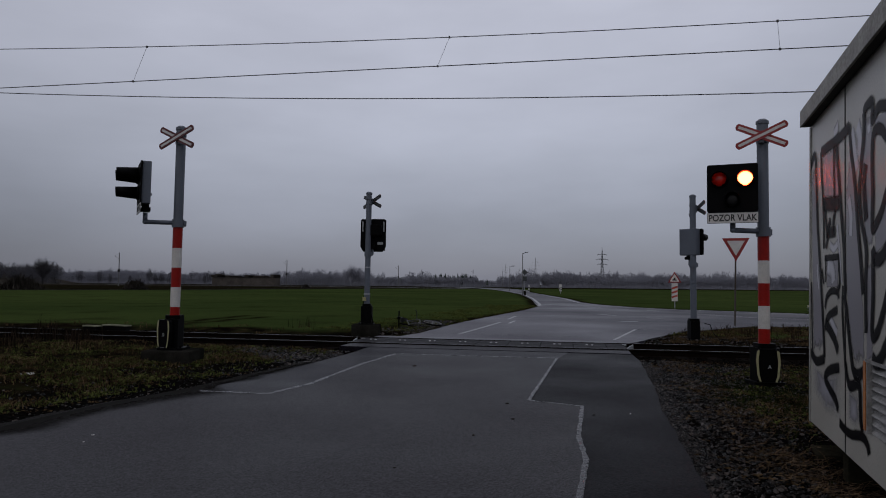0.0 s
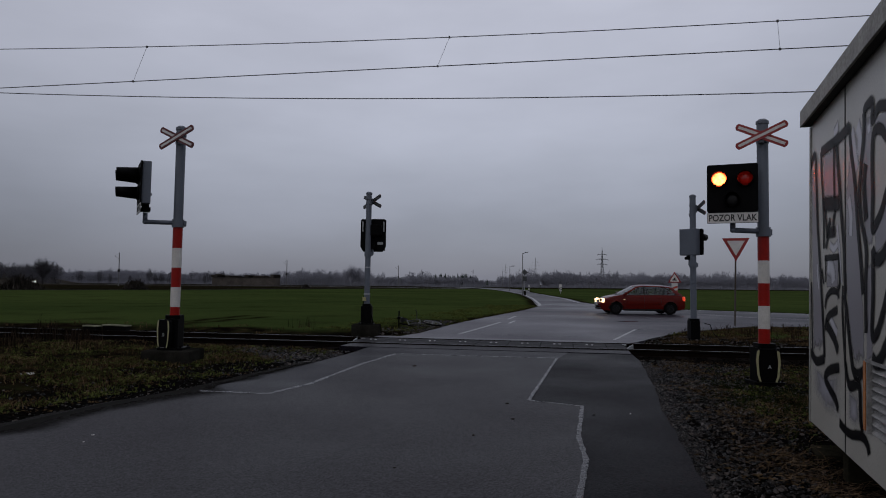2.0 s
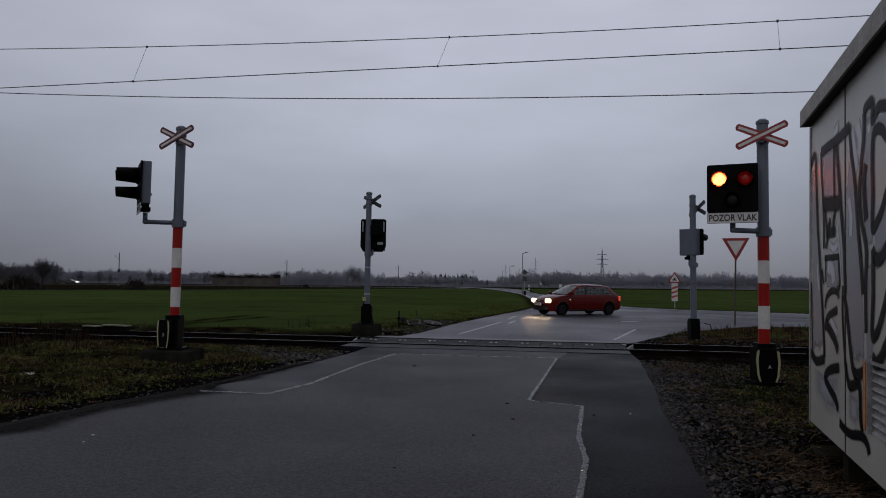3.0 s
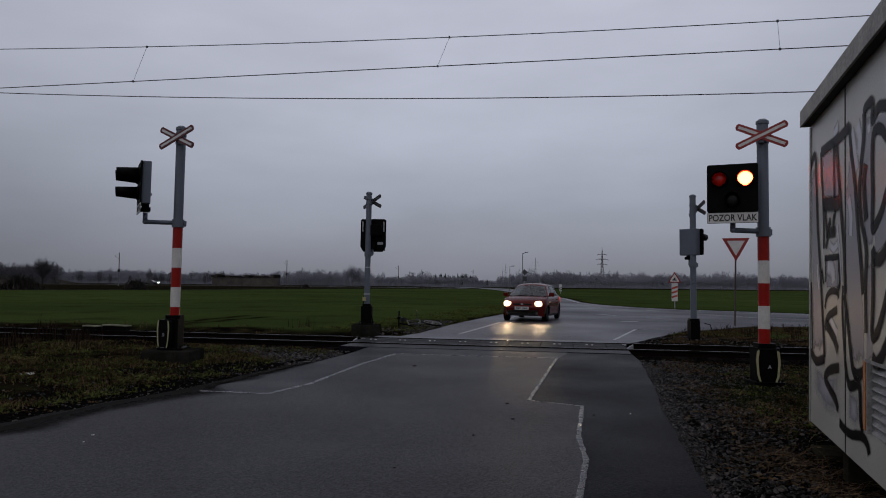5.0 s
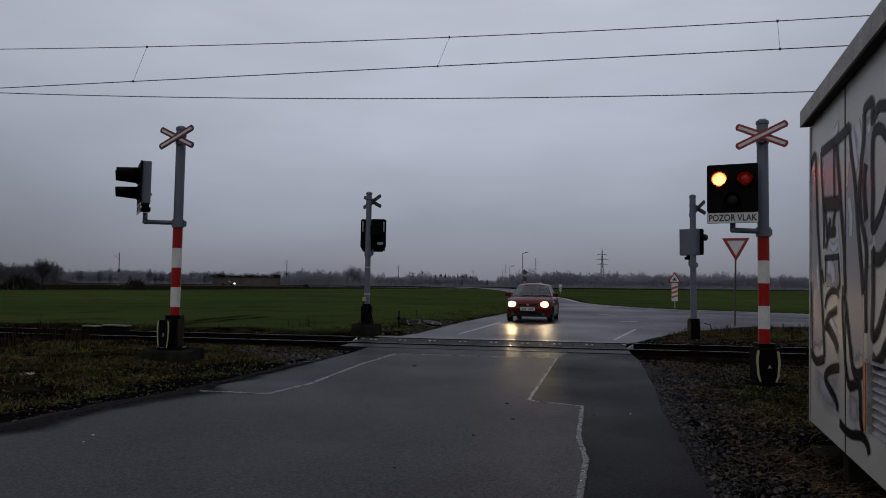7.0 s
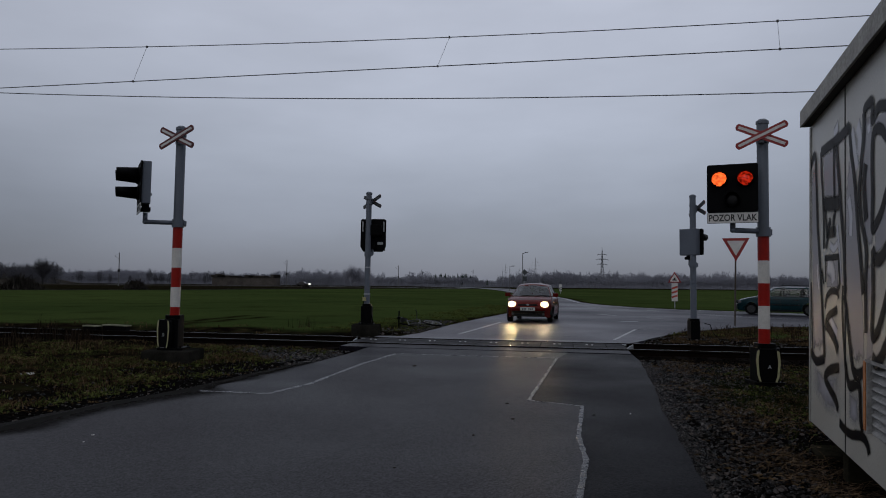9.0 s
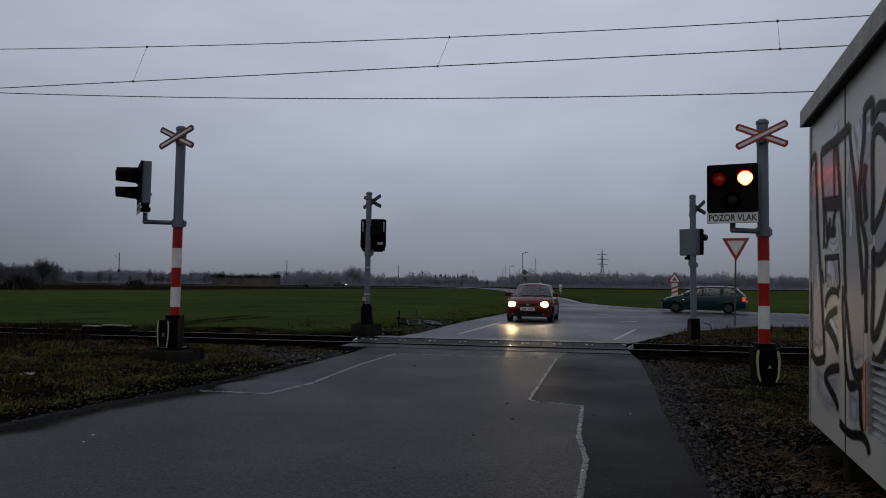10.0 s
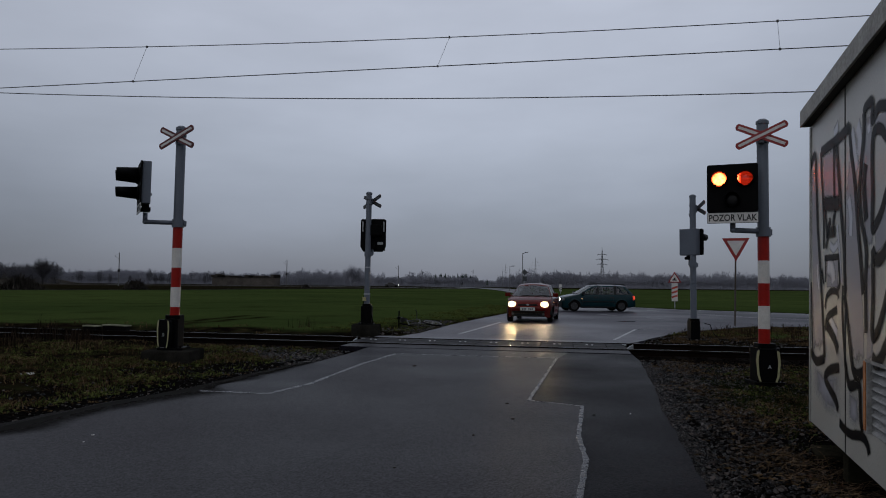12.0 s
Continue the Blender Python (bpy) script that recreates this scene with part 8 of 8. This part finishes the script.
def drive(body, wheels, rows):
    walk(body, [(t, pose(x, y, 0.004, 0, 0, a)) for t, x, y, a in rows])
    times = [k / 15 for k in range(181)]
    roll, last, keys = 0.0, None, []
    for t in times:
        x, y, a = interp_path(rows, t)
        if last:
            roll += math.degrees(math.hypot(x - last[0], y - last[1]) / 0.285)
        last = (x, y)
        keys.append((t, roll))
    keys = [k for i, k in enumerate(keys) if i in (0, len(keys) - 1) or keys[i - 1][1] != k[1] or keys[min(i + 1, len(keys) - 1)][1] != k[1]]
    for wh, at in wheels:
        walk(wh, [(t, pose(*at, 0, q, 0)) for t, q in keys])


def flash(ball, um, at, side):
    """Each lamp burns for half of a 1.244 s beat, then cools."""
    rows, events = [], []
    # warming, burning, cooling and out, in seconds of the beat
    stops = ((0.17, 0.20), (0.32, 0.36), (0.84, 0.88), (1.08, 1.12)) if side == 0 else ((0.797, 0.803), (0.93, 0.96), (1.455, 1.485), (1.71, 1.75))
    for n in range(-2, 12):
        for k, (a, b) in enumerate(stops):
            base = 360 * n - 180 + 90 * k
            events += [(1.244 * n + a - 0.03, base), (1.244 * n + a, base), (1.244 * n + (a + b) / 2, base + 45), (1.244 * n + b, base + 90), (1.244 * n + b + 0.03, base + 90)]
    ts, qs = [e[0] for e in events], [e[1] for e in events]
    keys = [0.0] + [t for t in ts if 0.02 < t < 11.98] + [12.0]
    for t in keys:
        rows.append((t, um @ pose(*at, 0, 0, float(np.interp(t, ts, qs)))))
    walk(ball, rows)


def motions():
    drive(RED_CAR, RED_WHEELS, RED)
    drive(TEAL_CAR, TEAL_WHEELS, TEAL)
    walk(FAR_CAR, [(t, pose(x, 218, 0.245 * min(1, (20 - x) / 40), 0, 0, 0)) for t, x, _ in FAR])
    for lamp in LAMPS:
        flash(*lamp)


signals()
relay_building()
overhead_line()
yield_sign()
crossing_warning_sign()
priority_post()
delineator(19.5, 113, 0.45, 1.5)
delineator(19.0, 150, 0.35, 1.3)
bicycle()
small_things()
branches()
RED_CAR, RED_WHEELS = car("red_car", "red estate car with burning headlights on the wet road", M["car_red"], RED_SHAPE)
TEAL_CAR, TEAL_WHEELS = car("teal_car", "dark teal estate car with roof rails turning at the junction", M["car_teal"], TEAL_SHAPE, True, "headlight_side")
FAR_CAR = far_car()
distance()
loose_stones()
grass()
motions()
